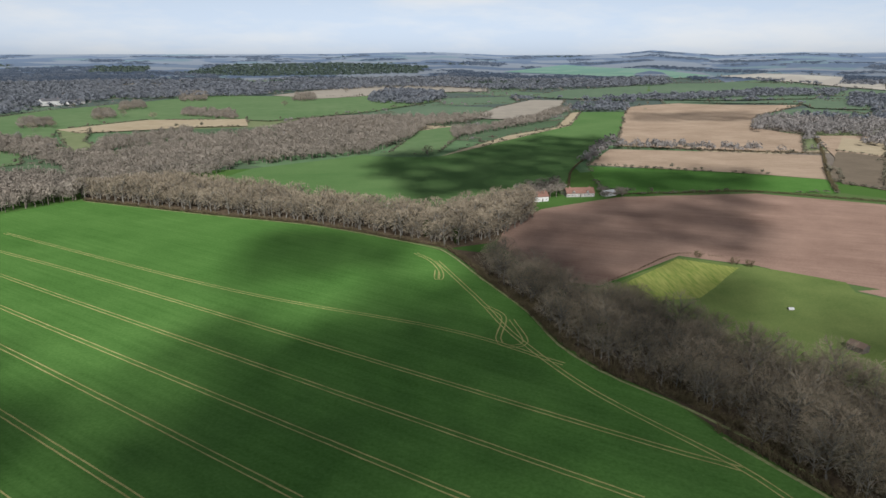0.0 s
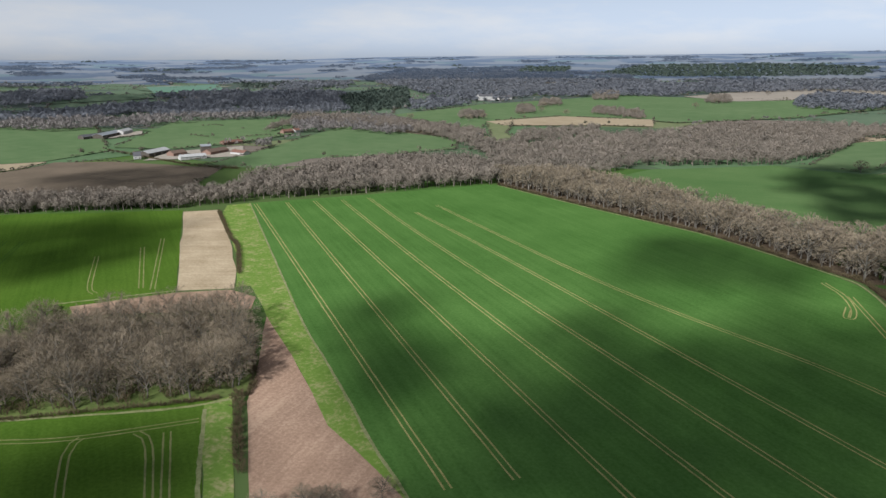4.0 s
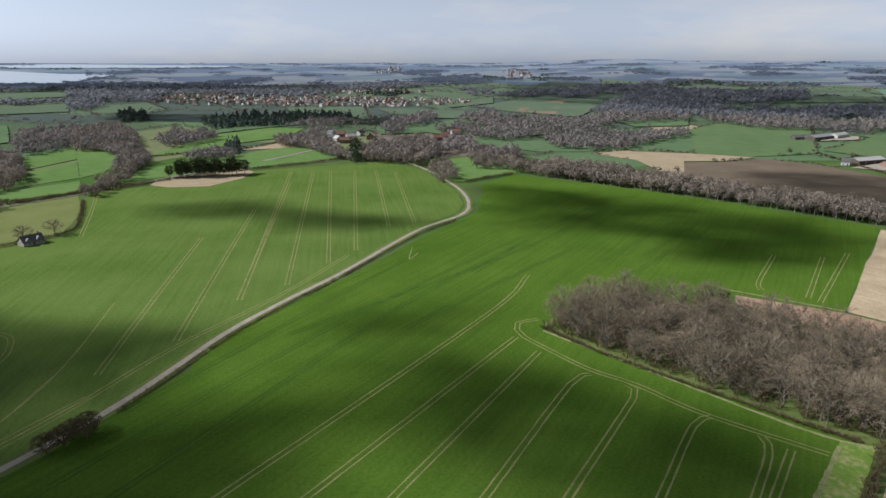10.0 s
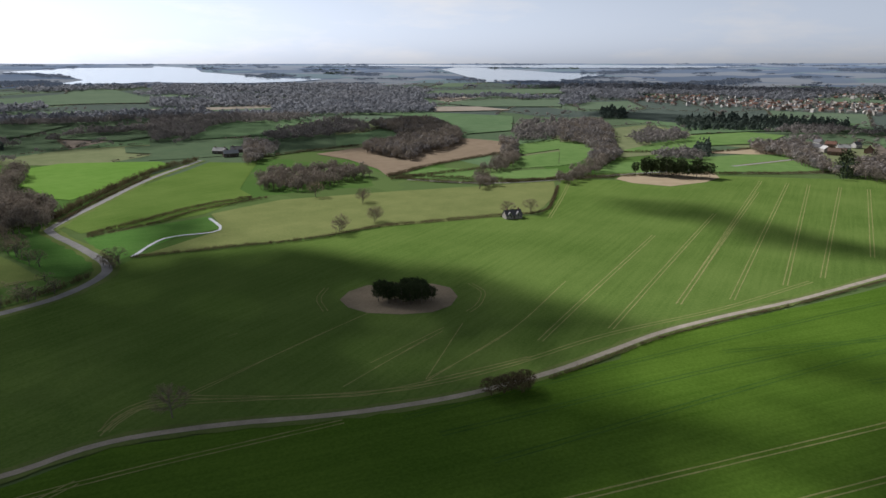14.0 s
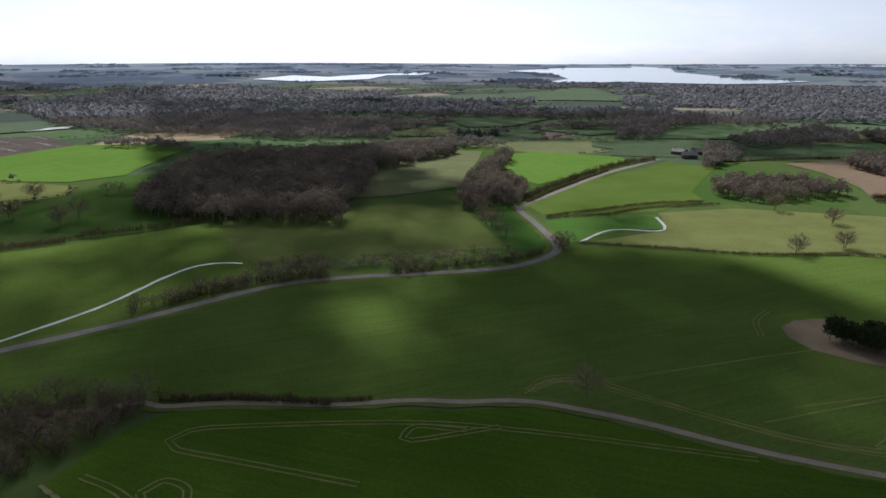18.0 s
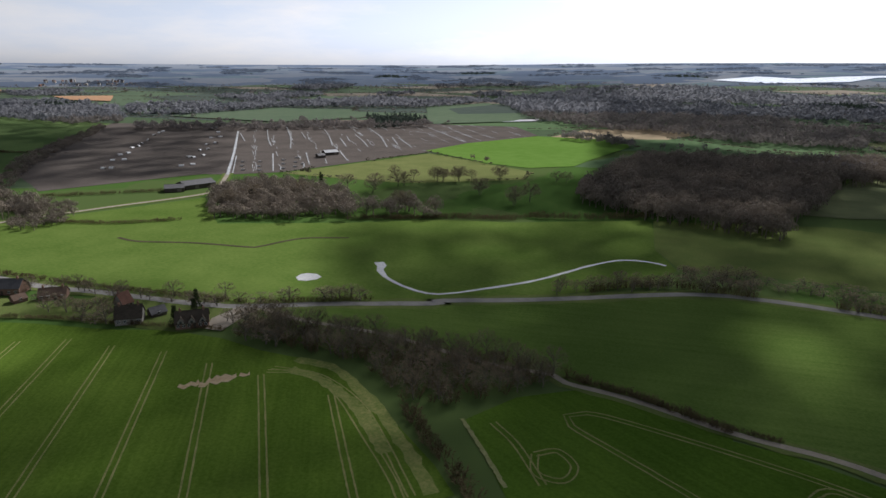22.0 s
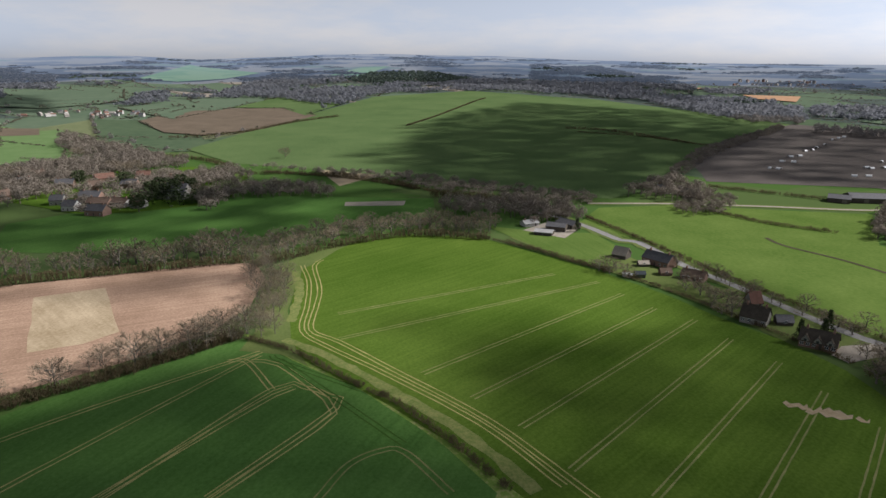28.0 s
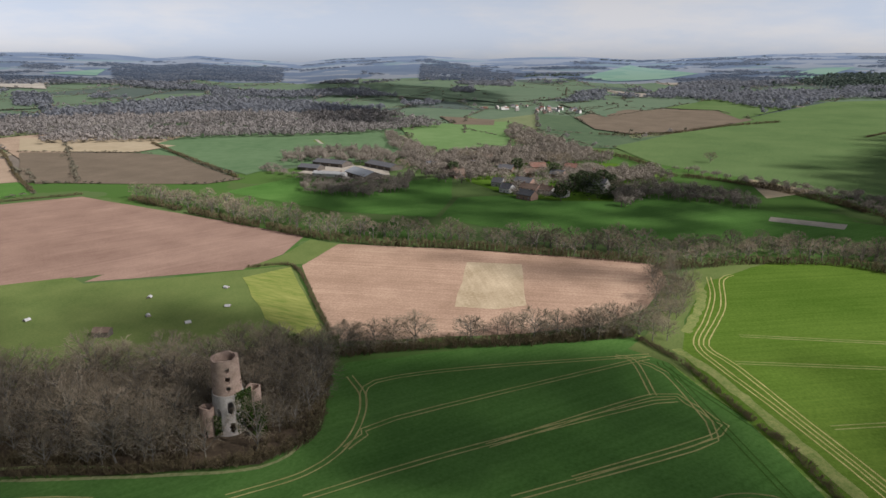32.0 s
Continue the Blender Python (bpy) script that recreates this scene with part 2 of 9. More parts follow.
def patchwork(name, colours, size, haze_glow=None, thin=0.0):
    """Far country: plots of woodland, grass and stubble, too far off to tell apart."""
    m = bpy.data.materials.new(name)
    m.use_nodes = True
    nodes, links = m.node_tree.nodes, m.node_tree.links
    surface = nodes["Principled BSDF"]
    surface.inputs["Roughness"].default_value, surface.inputs["Specular IOR Level"].default_value = 1.0, 0.0
    place, plots, bend, ramp = (nodes.new(k) for k in ("ShaderNodeNewGeometry", "ShaderNodeTexVoronoi", "ShaderNodeTexNoise", "ShaderNodeValToRGB"))
    bend.inputs["Scale"].default_value, bend.inputs["Detail"].default_value = 0.004, 6.0
    warp = nodes.new("ShaderNodeVectorMath")
    warp.operation = "MULTIPLY_ADD"
    warp.inputs[1].default_value = (500, 500, 0)
    links.new(bend.outputs["Color"], warp.inputs[0])
    links.new(place.outputs["Position"], bend.inputs["Vector"])
    links.new(place.outputs["Position"], warp.inputs[2])
    plots.inputs["Scale"].default_value = size
    links.new(warp.outputs["Vector"], plots.inputs["Vector"])
    apart = nodes.new("ShaderNodeSeparateColor")
    links.new(plots.outputs["Color"], apart.inputs["Color"])
    ramp.color_ramp.interpolation = "CONSTANT"
    for k, c in enumerate(colours):
        stop = ramp.color_ramp.elements[k] if k < 2 else ramp.color_ramp.elements.new(0.5)
        stop.position, stop.color = k / len(colours), (*c, 1)
    links.new(apart.outputs["Red"], ramp.inputs["Fac"])
    links.new(ramp.outputs["Color"], surface.inputs["Base Color"])
    if haze_glow:
        # haze painted in as emission, stronger with the distance
        surface.inputs["Emission Color"].default_value = (*haze_glow, 1)
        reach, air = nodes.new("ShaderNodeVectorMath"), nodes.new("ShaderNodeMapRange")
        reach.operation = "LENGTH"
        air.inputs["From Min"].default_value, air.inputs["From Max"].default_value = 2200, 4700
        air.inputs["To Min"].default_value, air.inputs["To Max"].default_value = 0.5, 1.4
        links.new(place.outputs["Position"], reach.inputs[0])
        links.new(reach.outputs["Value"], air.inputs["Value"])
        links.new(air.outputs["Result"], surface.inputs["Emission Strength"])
    if thin:
        back, both = nodes.new("ShaderNodeBsdfTranslucent"), nodes.new("ShaderNodeMixShader")
        both.inputs["Fac"].default_value = thin
        links.new(ramp.outputs["Color"], back.inputs["Color"])
        links.new(surface.outputs["BSDF"], both.inputs[1])
        links.new(back.outputs["BSDF"], both.inputs[2])
        links.new(both.outputs["Shader"], nodes["Material Output"].inputs["Surface"])
    return m


# the farthest country, miles off: haze put into bluish colours and emission
HAZE_GLOW = (0.082, 0.106, 0.144)
MAT["distance"] = patchwork("hazy_distance", ((0.042, 0.050, 0.066), (0.075, 0.100, 0.088), (0.048, 0.056, 0.070), (0.066, 0.075, 0.088), (0.040, 0.048, 0.064), (0.120, 0.120, 0.115), (0.052, 0.060, 0.074), (0.085, 0.110, 0.092), (0.044, 0.052, 0.068), (0.062, 0.070, 0.082)), 0.0045, HAZE_GLOW)
MAT["farwood"] = patchwork("distant_wood", ((0.050, 0.054, 0.062), (0.085, 0.084, 0.086), (0.066, 0.068, 0.074)), 0.008, HAZE_GLOW, 0.4)
MAT["fargreen"] = patchwork("distant_grass", ((0.080, 0.145, 0.075), (0.105, 0.165, 0.090)), 0.008, HAZE_GLOW)
MAT["farstraw"] = patchwork("distant_stubble", ((0.260, 0.220, 0.160), (0.300, 0.260, 0.190)), 0.008, HAZE_GLOW)
MAT["ground"] = patchwork("mixed_country", ((0.066, 0.115, 0.030), (0.085, 0.125, 0.042), (0.074, 0.110, 0.036), (0.060, 0.112, 0.028), (0.080, 0.118, 0.042), (0.068, 0.118, 0.030)), 0.009)
# far crops and soil, less saturated to stand in for haze
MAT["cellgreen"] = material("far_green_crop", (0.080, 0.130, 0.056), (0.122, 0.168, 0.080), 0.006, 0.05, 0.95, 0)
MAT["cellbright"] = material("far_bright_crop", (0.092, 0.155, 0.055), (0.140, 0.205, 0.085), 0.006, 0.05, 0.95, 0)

MAT["cellsoil"] = material("far_soil", (0.125, 0.105, 0.085), (0.185, 0.155, 0.128), 0.008, 0.05, 0.95, 0)

# middle-distance fields, colours toned down a little to imitate haze
MAT["midgreen"] = material("hedged_green_crop", (0.078, 0.128, 0.062), (0.110, 0.164, 0.084), 0.010, 0.08, 0.95, 0)
MAT["midbright"] = material("lush_pasture", (0.088, 0.155, 0.046), (0.128, 0.200, 0.066), 0.010, 0.08, 0.95, 0)
MAT["midvivid"] = material("vivid_young_crop", (0.094, 0.180, 0.032), (0.126, 0.218, 0.048), 0.010, 0.08, 0.95, 0)
MAT["midolive"] = material("winter_pasture", (0.120, 0.142, 0.070), (0.165, 0.182, 0.094), 0.010, 0.08, 0.95, 0)
MAT["middark"] = material("wet_winter_grass", (0.062, 0.094, 0.054), (0.088, 0.120, 0.068), 0.010, 0.08, 0.95, 0)
MAT["midbrown"] = material("dry_brown_soil", (0.165, 0.128, 0.090), (0.220, 0.172, 0.122), 0.010, 0.08, 0.95, 0)
MAT["midstraw"] = material("mid_pale_straw", (0.270, 0.215, 0.140), (0.340, 0.280, 0.190), 0.010, 0.08, 0.95, 0)
MAT["midclay"] = material("orange_clay", (0.330, 0.200, 0.120), (0.420, 0.260, 0.160), 0.010, 0.08, 0.95, 0)
# far copies of crop, straw and wood with haze mixed into the colour
MAT["hazegreen"] = material("far_hazed_crop", (0.084, 0.120, 0.078), (0.116, 0.152, 0.098), 0.006, 0.05, 0.95, 0)
MAT["hazedark"] = material("far_hazed_grass", (0.062, 0.080, 0.070), (0.086, 0.106, 0.088), 0.006, 0.05, 0.95, 0)
MAT["hazestraw"] = material("far_hazed_straw", (0.215, 0.190, 0.155), (0.285, 0.250, 0.205), 0.006, 0.05, 0.95, 0)
MAT["hazewood"] = material("far_hazed_woodland", (0.172, 0.182, 0.205), (0.235, 0.236, 0.250), 0.005, 0.05, 1.0, 0, third=(0.200, 0.206, 0.224), thin=0.55)

# ---- the lie of the land ----
RIM = ((0, 0.71), (4, 0.7), (9, 0.56), (37, 0.37), (46, 0.11), (65, 0.02), (71, 0.05), (74, 0.18), (78, 0.16), (85, -0.13), (159, -0.25), (179, -0.12), (187, -0.15), (206, -0.34), (224, -0.29), (239, -0.17), (250, 0.12), (255, 0.38), (262, 0.50), (265, 0.57), (270, 0.52), (273, 0.34), (280, 0.1), (285, 0.35), (288, 0.33), (293, 0.16), (298, 0.45), (305, 0.2), (308, -0.12), (313, 0.14), (316, 0.39), (319, 0.17), (322, 0.45), (327, 0.59), (329, 0.57), (332, 0.64), (338, 0.47), (343, 0.84), (345, 0.63), (348, 0.51), (355, 0.48), (360, 0.71))
RIM_TURN, RIM_RISE = [a for a, b in RIM], [b for a, b in RIM]


def height(x, y):
    """Level near by, then rising slowly to the far hills, shaped to fit the camera's view."""
    r = math.hypot(x, y)
    if r <= 700:
        return 0.0
    turn = math.degrees(math.atan2(-x, y)) % 360
    top = 100 + 4900 * math.tan(radians(0.2 + float(np.interp(turn, RIM_TURN, RIM_RISE))))
    return top * ((r - 700) / 4200) ** 1.3


def part(name, bm, mat, parent=None, label=""):
    """One bmesh as one mesh object under a thing."""
    data = bpy.data.meshes.new(name)
    bm.to_mesh(data)
    bm.free()
    data.materials.append(mat)
    ob = new(name, data)
    ob.parent = parent
    return tagged(ob, label)


def sheet(name, verts, faces, mats, index=None, smooth=False):
    data = bpy.data.meshes.new(name)
    data.from_pydata(verts, [], faces)
    for m in mats:
        data.materials.append(m)
    if index is not None:
        data.polygons.foreach_set("material_index", np.asarray(index, dtype=np.int32))
    if smooth:
        data.polygons.foreach_set("use_smooth", np.ones(len(data.polygons), dtype=bool))
    data.update()
    return new(name, data)


def ground_sheet(name, mat, label, rings):
    count = 360
    verts, faces = [], []
    for r in rings:
        for k in range(count):
            a = 2 * math.pi * k / count
            x, y = -r * math.sin(a), r * math.cos(a)
            verts.append((x, y, height(x, y) - 0.25 - 1.6 * min(1.0, max(0.0, (r - 700) / 300))))
    for i in range(len(rings) - 1):
        for k in range(count):
            j = (k + 1) % count
            faces.append((i * count + k, i * count + j, (i + 1) * count + j, (i + 1) * count + k))
    return tagged(sheet(name, verts, faces, [MAT[mat]], smooth=True), label, "ground", kind="structure")


FAR = 2300.0
ground_sheet("ground", "ground", "mixed winter farmland of grass and scrub", [0.0, 60.0] + [120 * (FAR / 120) ** (i / 89) for i in range(90)])
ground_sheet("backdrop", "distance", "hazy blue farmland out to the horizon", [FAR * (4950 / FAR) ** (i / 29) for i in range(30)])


def inside(x, y, outline):
    hit = False
    for (ax, ay), (bx, by) in zip(outline, outline[1:] + outline[:1]):
        if (ay > y) != (by > y) and x < (bx - ax) * (y - ay) / (by - ay) + ax:
            hit = not hit
    return hit


def bounds(outline):
    xs, ys = [p[0] for p in outline], [p[1] for p in outline]
    return min(xs), max(xs), min(ys), max(ys)


def soften(outline, step, wander, seed):
    """The outline in short steps, wandering a little from the straight."""
    rng, out = random.Random(seed), []
    for (ax, ay), (bx, by) in zip(outline, outline[1:] + outline[:1]):
        n = max(1, int(math.hypot(bx - ax, by - ay) / step))
        for k in range(n):
            f = k / n
            w = wander if k else 0
            out.append((ax + (bx - ax) * f + rng.uniform(-w, w), ay + (by - ay) * f + rng.uniform(-w, w)))
    return out


def field(name, mat, label, outline, lift):
    x0, x1, y0, y1 = bounds(outline)
    far = min(math.hypot(x, y) for x, y in outline)
    step = max(12.0, far / 18)
    edge = soften(outline, step, min(1.0, step * 0.04), len(name))
    points = [Vector(p) for p in edge]
    grid = max(25.0, far / 9)
    x = x0 + grid / 2
    while x < x1:
        y = y0 + grid / 2
        while y < y1:
            if inside(x, y, list(outline)):
                points.append(Vector((x, y)))
            y += grid
        x += grid
    loop = [list(range(len(edge)))]
    verts, _, faces, _, _, _ = geometry.delaunay_2d_cdt(points, [], loop, 1, 0.01)
    lift = lift + max(0, far - 600) * 0.0008
    return tagged(sheet(name, [(v.x, v.y, height(v.x, v.y) + lift) for v in verts], faces, [MAT[mat]]), label, "field", kind="structure")


def curve_points(points, step):
    """A smooth line through the points, in steps of that many metres."""
    p = [Vector(q) for q in points]
    p = [2 * p[0] - p[1]] + p + [2 * p[-1] - p[-2]]
    out = []
    for a, b, c, d in zip(p, p[1:], p[2:], p[3:]):
        n = max(1, int((c - b).length / step))
        for k in range(n):
            t = k / n
            out.append(0.5 * (2 * b + (c - a) * t + (2 * a - 5 * b + 4 * c - d) * t * t + (3 * b - a - 3 * c + d) * t ** 3))
    return out + [p[-2]]


def ribbon(points, width, lift, seed=0, ragged=0.06):
    rng = random.Random(seed)
    verts, faces = [], []
    for k, p in enumerate(points):
        q, o = points[min(k + 1, len(points) - 1)], points[max(k - 1, 0)]
        d = (q - o).normalized()
        for side in (-1, 1):
            w = side * width / 2 * (1 + rng.uniform(-ragged, ragged))
            x, y = p.x - d.y * w, p.y + d.x * w
            verts.append((x, y, height(x, y) + lift + max(0, p.length - 600) * 0.001))
        if k:
            faces.append((2 * k - 2, 2 * k - 1, 2 * k + 1, 2 * k))
    return verts, faces


# ---- fields, lanes, woods: outlines in metres, traced to fit the camera's view ----
FIELDS, WAYS, WOODS, HEDGES, LONE_TREES = [], [], [], [], []
FIELDS.append(("ridge_verge", "grassy", "rough grass verge along a hedge",
     ((243, 37), (215, 16), (169, -15), (131, -30), (127, -51), (162, -30), (198, -7), (235, 21),)))
FIELDS.append(("wheat_field_a", "wheat", "young green wheat field with wheel lines",
     ((-78, 104), (-89, 111), (-103, 119), (-124, 133), (-150, 150), (-186, 173), (-255, 222), (-387, 316), (-339, 385), (-278, 483), (-270, 484), (-156, 436), (-81, 407), (-14, 363), (2, 346), (18, 303), (35, 258), (43, 223), (56, 198), (72, 179), (78, 161), (96, 129), (111, 107), (126, 104), (141, 108), (165, 123), (173, 121), (204, 85), (238, 36), (222, 22), (190, -6), (165, -21), (154, -27), (132, -36),)))
FIELDS.append(("wheat_field_b", "wheatb", "young green wheat field beside the lane",
     ((-116, 73), (-158, 106), (-161, 112), (-234, 169), (-258, 165), (-407, 273), (-506, 181), (-589, 92), (-443, 243), (-528, 164), (-611, 57), (-556, 27), (-471, 21), (-446, 18), (-377, -18), (-313, -46), (-265, -69), (-236, -82), (-209, -91), (-202, -88), (-172, -101), (-142, -113), (-99, -143), (-84, -154), (-61, -169), (-39, -171), (-17, -177), (-2, -178), (-2, -180), (26, -187), (44, -188), (47, -186), (60, -175), (69, -156), (58, -143), (45, -127),)))
FIELDS.append(("wheat_field_c", "wheat2", "sunlit green wheat field round two pine clumps",
     ((-697, -70), (-626, -192), (-545, -252), (-517, -292), (-480, -277), (-429, -251), (-379, -231), (-350, -253), (-284, -291), (-282, -289), (-236, -300), (-150, -341), (-94, -309), (-70, -308), (-61, -303), (-10, -301), (23, -296), (82, -257), (119, -238), (117, -236), (158, -215), (181, -200), (158, -181), (132, -178), (95, -190), (50, -196), (49, -192), (27, -190), (-2, -184), (-17, -183), (-63, -174), (-87, -159), (-115, -136), (-141, -119), (-175, -103), (-238, -87), (-275, -73), (-317, -54), (-402, -21), (-448, 5), (-477, 9), (-520, 5), (-577, -10), (-631, -27),)))
FIELDS.append(("wheat_field_d", "wheatd", "bright green wheat field on a low rise",
     ((129, -42), (155, -29), (190, -6), (222, 18), (239, 25), (258, 20), (294, 19), (321, 24), (345, 19), (368, -2), (384, -43), (370, -86), (328, -111), (295, -130), (254, -147), (219, -157), (200, -166), (176, -169), (155, -167), (131, -169), (103, -157), (83, -143), (67, -132), (57, -123),)))
FIELDS.append(("soil_strip", "soilpink", "bare brown soil strip beside a grass strip",
     ((-201, 168), (-164, 147), (-141, 133), (-121, 120), (-106, 115), (-95, 111), (-78, 104), (-101, 76), (-123, 93), (-151, 116), (-159, 125), (-178, 145),)))
FIELDS.append(("soil_headland", "soilpink", "bare brown headland behind the copse",
     ((-266, 123), (-279, 128), (-257, 165), (-240, 181), (-223, 181), (-213, 170),)))
FIELDS.append(("stubble_strip", "stubble", "pale straw stubble strip",
     ((-402, 270), (-387, 287), (-315, 240), (-263, 203), (-240, 183), (-254, 171), (-259, 166),)))
FIELDS.append(("grass_strip", "grassy", "lush rough grass strip between two fields",
     ((-394, 301), (-387, 316), (-255, 222), (-186, 173), (-150, 150), (-124, 133), (-103, 119), (-89, 111), (-78, 104), (-95, 111), (-106, 115), (-121, 120), (-141, 133), (-164, 147), (-201, 168), (-237, 190), (-241, 185), (-279, 217), (-318, 243), (-369, 275),)))
FIELDS.append(("grass_verge", "grassy", "mown grass verge by a hedge",
     ((-161, 108), (-158, 116), (-125, 90), (-111, 79), (-102, 70), (-106, 64), (-120, 77),)))
FIELDS.append(("copse_floor", "pasture", "rough grass and weeds round the copse",
     ((-240, 35), (-211, 60), (-160, 112), (-156, 121), (-164, 131), (-212, 170), (-237, 143), (-264, 114), (-272, 76), (-264, 51),)))
FIELDS.append(("ruin_wood_floor", "litter", "brown leaf litter under the ruin wood",
     ((2, 354), (18, 308), (35, 261), (44, 226), (56, 200), (72, 181), (79, 163), (97, 130), (112, 108), (130, 103), (150, 114), (176, 130), (178, 144), (162, 160), (131, 188), (131, 198), (110, 204), (102, 234), (82, 264), (59, 286), (44, 312), (30, 343),)))
FIELDS.append(("belt_floor", "litter", "leaf litter under a tree belt",
     ((-272, 488), (-157, 440), (-82, 410), (-14, 366), (2, 354), (28, 366), (62, 423), (61, 474), (26, 449), (-9, 426), (-57, 449), (-93, 470), (-132, 495), (-220, 542), (-253, 542), (-284, 510),)))
FIELDS.append(("wheat_field_e", "wheat3", "blue-green wheat field between woods",
     ((-222, 547), (-133, 499), (-93, 474), (-58, 454), (-9, 431), (27, 458), (61, 478), (79, 510), (106, 561), (126, 640), (189, 797), (255, 945), (346, 1243), (252, 1261), (192, 1043), (89, 891), (4, 740), (-15, 727), (-53, 727), (-92, 739), (-188, 647), (-203, 575),)))
FIELDS.append(("wheat_field_f", "wheat3", "small green field by an oak",
     ((-92, 739), (-62, 762), (-45, 889), (-36, 970), (32, 1044), (34, 972), (-9, 740),)))
FIELDS.append(("stubble_margin", "stubble", "pale stubble margin",
     ((-3, 731), (11, 762), (91, 921), (175, 1021), (238, 1241), (261, 1261), (201, 1043), (87, 874),)))
FIELDS.append(("stubble_field_a", "stubble", "pale stubble field",
     ((45, 1144), (111, 1361), (202, 1535), (276, 1515), (221, 1296), (150, 1128),)))
FIELDS.append(("soil_field_a", "soilpale", "pale ploughed field",
     ((215, 816), (367, 1331), (494, 1406), (719, 1338), (547, 1159), (466, 1000), (489, 897), (412, 749), (312, 779),)))
FIELDS.append(("grass_field_g", "soilpale", "brown bare field with a grass strip",
     ((149, 670), (200, 787), (307, 765), (421, 728), (374, 637), (350, 581), (279, 622),)))
FIELDS.append(("wheat_field_g", "wheat", "green strip by the red roofed farm",
     ((132, 547), (147, 662), (276, 616), (348, 581), (316, 517), (238, 527), (150, 510),)))
FIELDS.append(("soil_field_b", "soil", "large brown ploughed field",
     ((31, 366), (43, 415), (71, 458), (140, 503), (252, 517), (327, 474), (323, 434), (317, 352), (306, 243), (269, 229), (238, 229), (215, 255), (190, 283), (202, 285), (172, 308), (162, 322), (128, 340), (98, 312), (73, 290), (58, 295), (45, 317),)))
FIELDS.append(("sheep_pasture", "pasture", "short grass pasture with huts",
     ((59, 286), (78, 290), (126, 337), (161, 320), (192, 295), (188, 281), (212, 252), (251, 215), (255, 211), (199, 152), (180, 133), (177, 143), (161, 159), (130, 187), (131, 198), (110, 204), (102, 234), (82, 264),)))
FIELDS.append(("ridge_corner", "pasture", "lush grass at the field corner",
     ((227, 36), (244, 32), (294, 35), (337, 26), (366, 3), (376, -13), (322, 17), (265, 21), (233, 18), (210, 11), (221, 20),)))
FIELDS.append(("soil_field_c", "soilpink", "pinkish ploughed field",
     ((257, 207), (300, 214), (320, 151), (340, 61), (338, 42), (311, 34), (273, 37), (246, 49), (224, 74), (186, 134), (204, 154),)))
FIELDS.append(("stubble_square", "stubble", "pale unploughed square",
     ((300, 133), (309, 106), (253, 84), (243, 94), (238, 111),)))
FIELDS.append(("grass_corner", "pasture", "rough grass corner",
     ((239, 230), (267, 228), (301, 235), (300, 214), (259, 207), (257, 212),)))
FIELDS.append(("meadow_a", "meadow", "pale dry meadow",
     ((-215, -361), (-235, -407), (-296, -410), (-361, -377), (-501, -293), (-447, -259), (-384, -238), (-351, -252), (-284, -291), (-229, -307), (-187, -327), (-151, -343),)))
FIELDS.append(("wheat_field_h", "wheat2", "bright green field by a road",
     ((-154, -418), (-154, -456), (-228, -528), (-368, -630), (-398, -589), (-301, -473), (-291, -441), (-232, -410), (-201, -409),)))
FIELDS.append(("pasture_b", "pasture", "dark grass pasture",
     ((60, -439), (-48, -472), (-104, -458), (-106, -341), (-32, -342), (32, -338), (48, -368),)))
FIELDS.append(("pasture_b2", "wheat", "small dark field by the road",
     ((-110, -451), (-150, -463), (-132, -344), (-116, -333), (-108, -341),)))
FIELDS.append(("pasture_b3", "wheat", "dark grass between stream and road",
     ((-150, -405), (-199, -404), (-231, -401), (-215, -365), (-186, -365), (-150, -347), (-139, -342),)))
FIELDS.append(("floodplain", "meadow2", "wide wet green floodplain with sheep",
     ((392, -156), (437, -189), (437, -247), (409, -308), (385, -367), (313, -307), (238, -346), (189, -380), (141, -395), (66, -438), (60, -433), (48, -368), (32, -333), (40, -305), (84, -264), (122, -244), (153, -223), (189, -204), (268, -184), (296, -178), (345, -176),)))
FIELDS.append(("outdoor_pig_field", "mud", "dark muddy field with shelters and wet tracks",
     ((631, -372), (785, -501), (959, -736), (801, -824), (520, -969), (357, -994), (289, -895), (331, -750), (412, -492), (448, -458), (471, -450), (525, -326),)))
FIELDS.append(("meadow_c", "meadow", "yellow-green meadow",
     ((408, -487), (346, -674), (195, -597), (190, -553), (278, -491), (360, -487),)))
FIELDS.append(("wheat_field_k", "wheathill", "green field under cloud",
     ((821, 169), (1134, 77), (1615, -106), (1805, -381), (1531, -630), (1108, -730), (958, -732), (727, -477), (624, -366), (508, -279), (466, -210), (518, -144), (598, -58), (652, 15), (703, 96),)))
FIELDS.append(("soil_field_d", "soildark", "grey-brown field",
     ((1155, 308), (1395, 279), (1378, 92), (1215, 23), (1033, 96), (963, 174), (999, 234),)))
FIELDS.append(("wheat_field_l", "wheathill", "green hillside field",
     ((1436, 276), (1827, 177), (1500, -48), (1220, 43), (1378, 92),)))
FIELDS.append(("wheat_field_n", "wheat", "dark green valley paddock",
     ((391, 388), (487, 382), (461, 303), (542, 256), (451, 213), (385, 195), (371, 263),)))
FIELDS.append(("wheat_field_o", "wheat", "dark green paddock by the village",
     ((386, 191), (453, 209), (481, 178), (524, 64), (490, -76), (427, -68), (404, 22), (380, 86), (376, 158),)))
FIELDS.append(("wheat_field_p", "wheat2", "light green valley field",
     ((912, 526), (1048, 391), (845, 236), (707, 270), (705, 379),)))
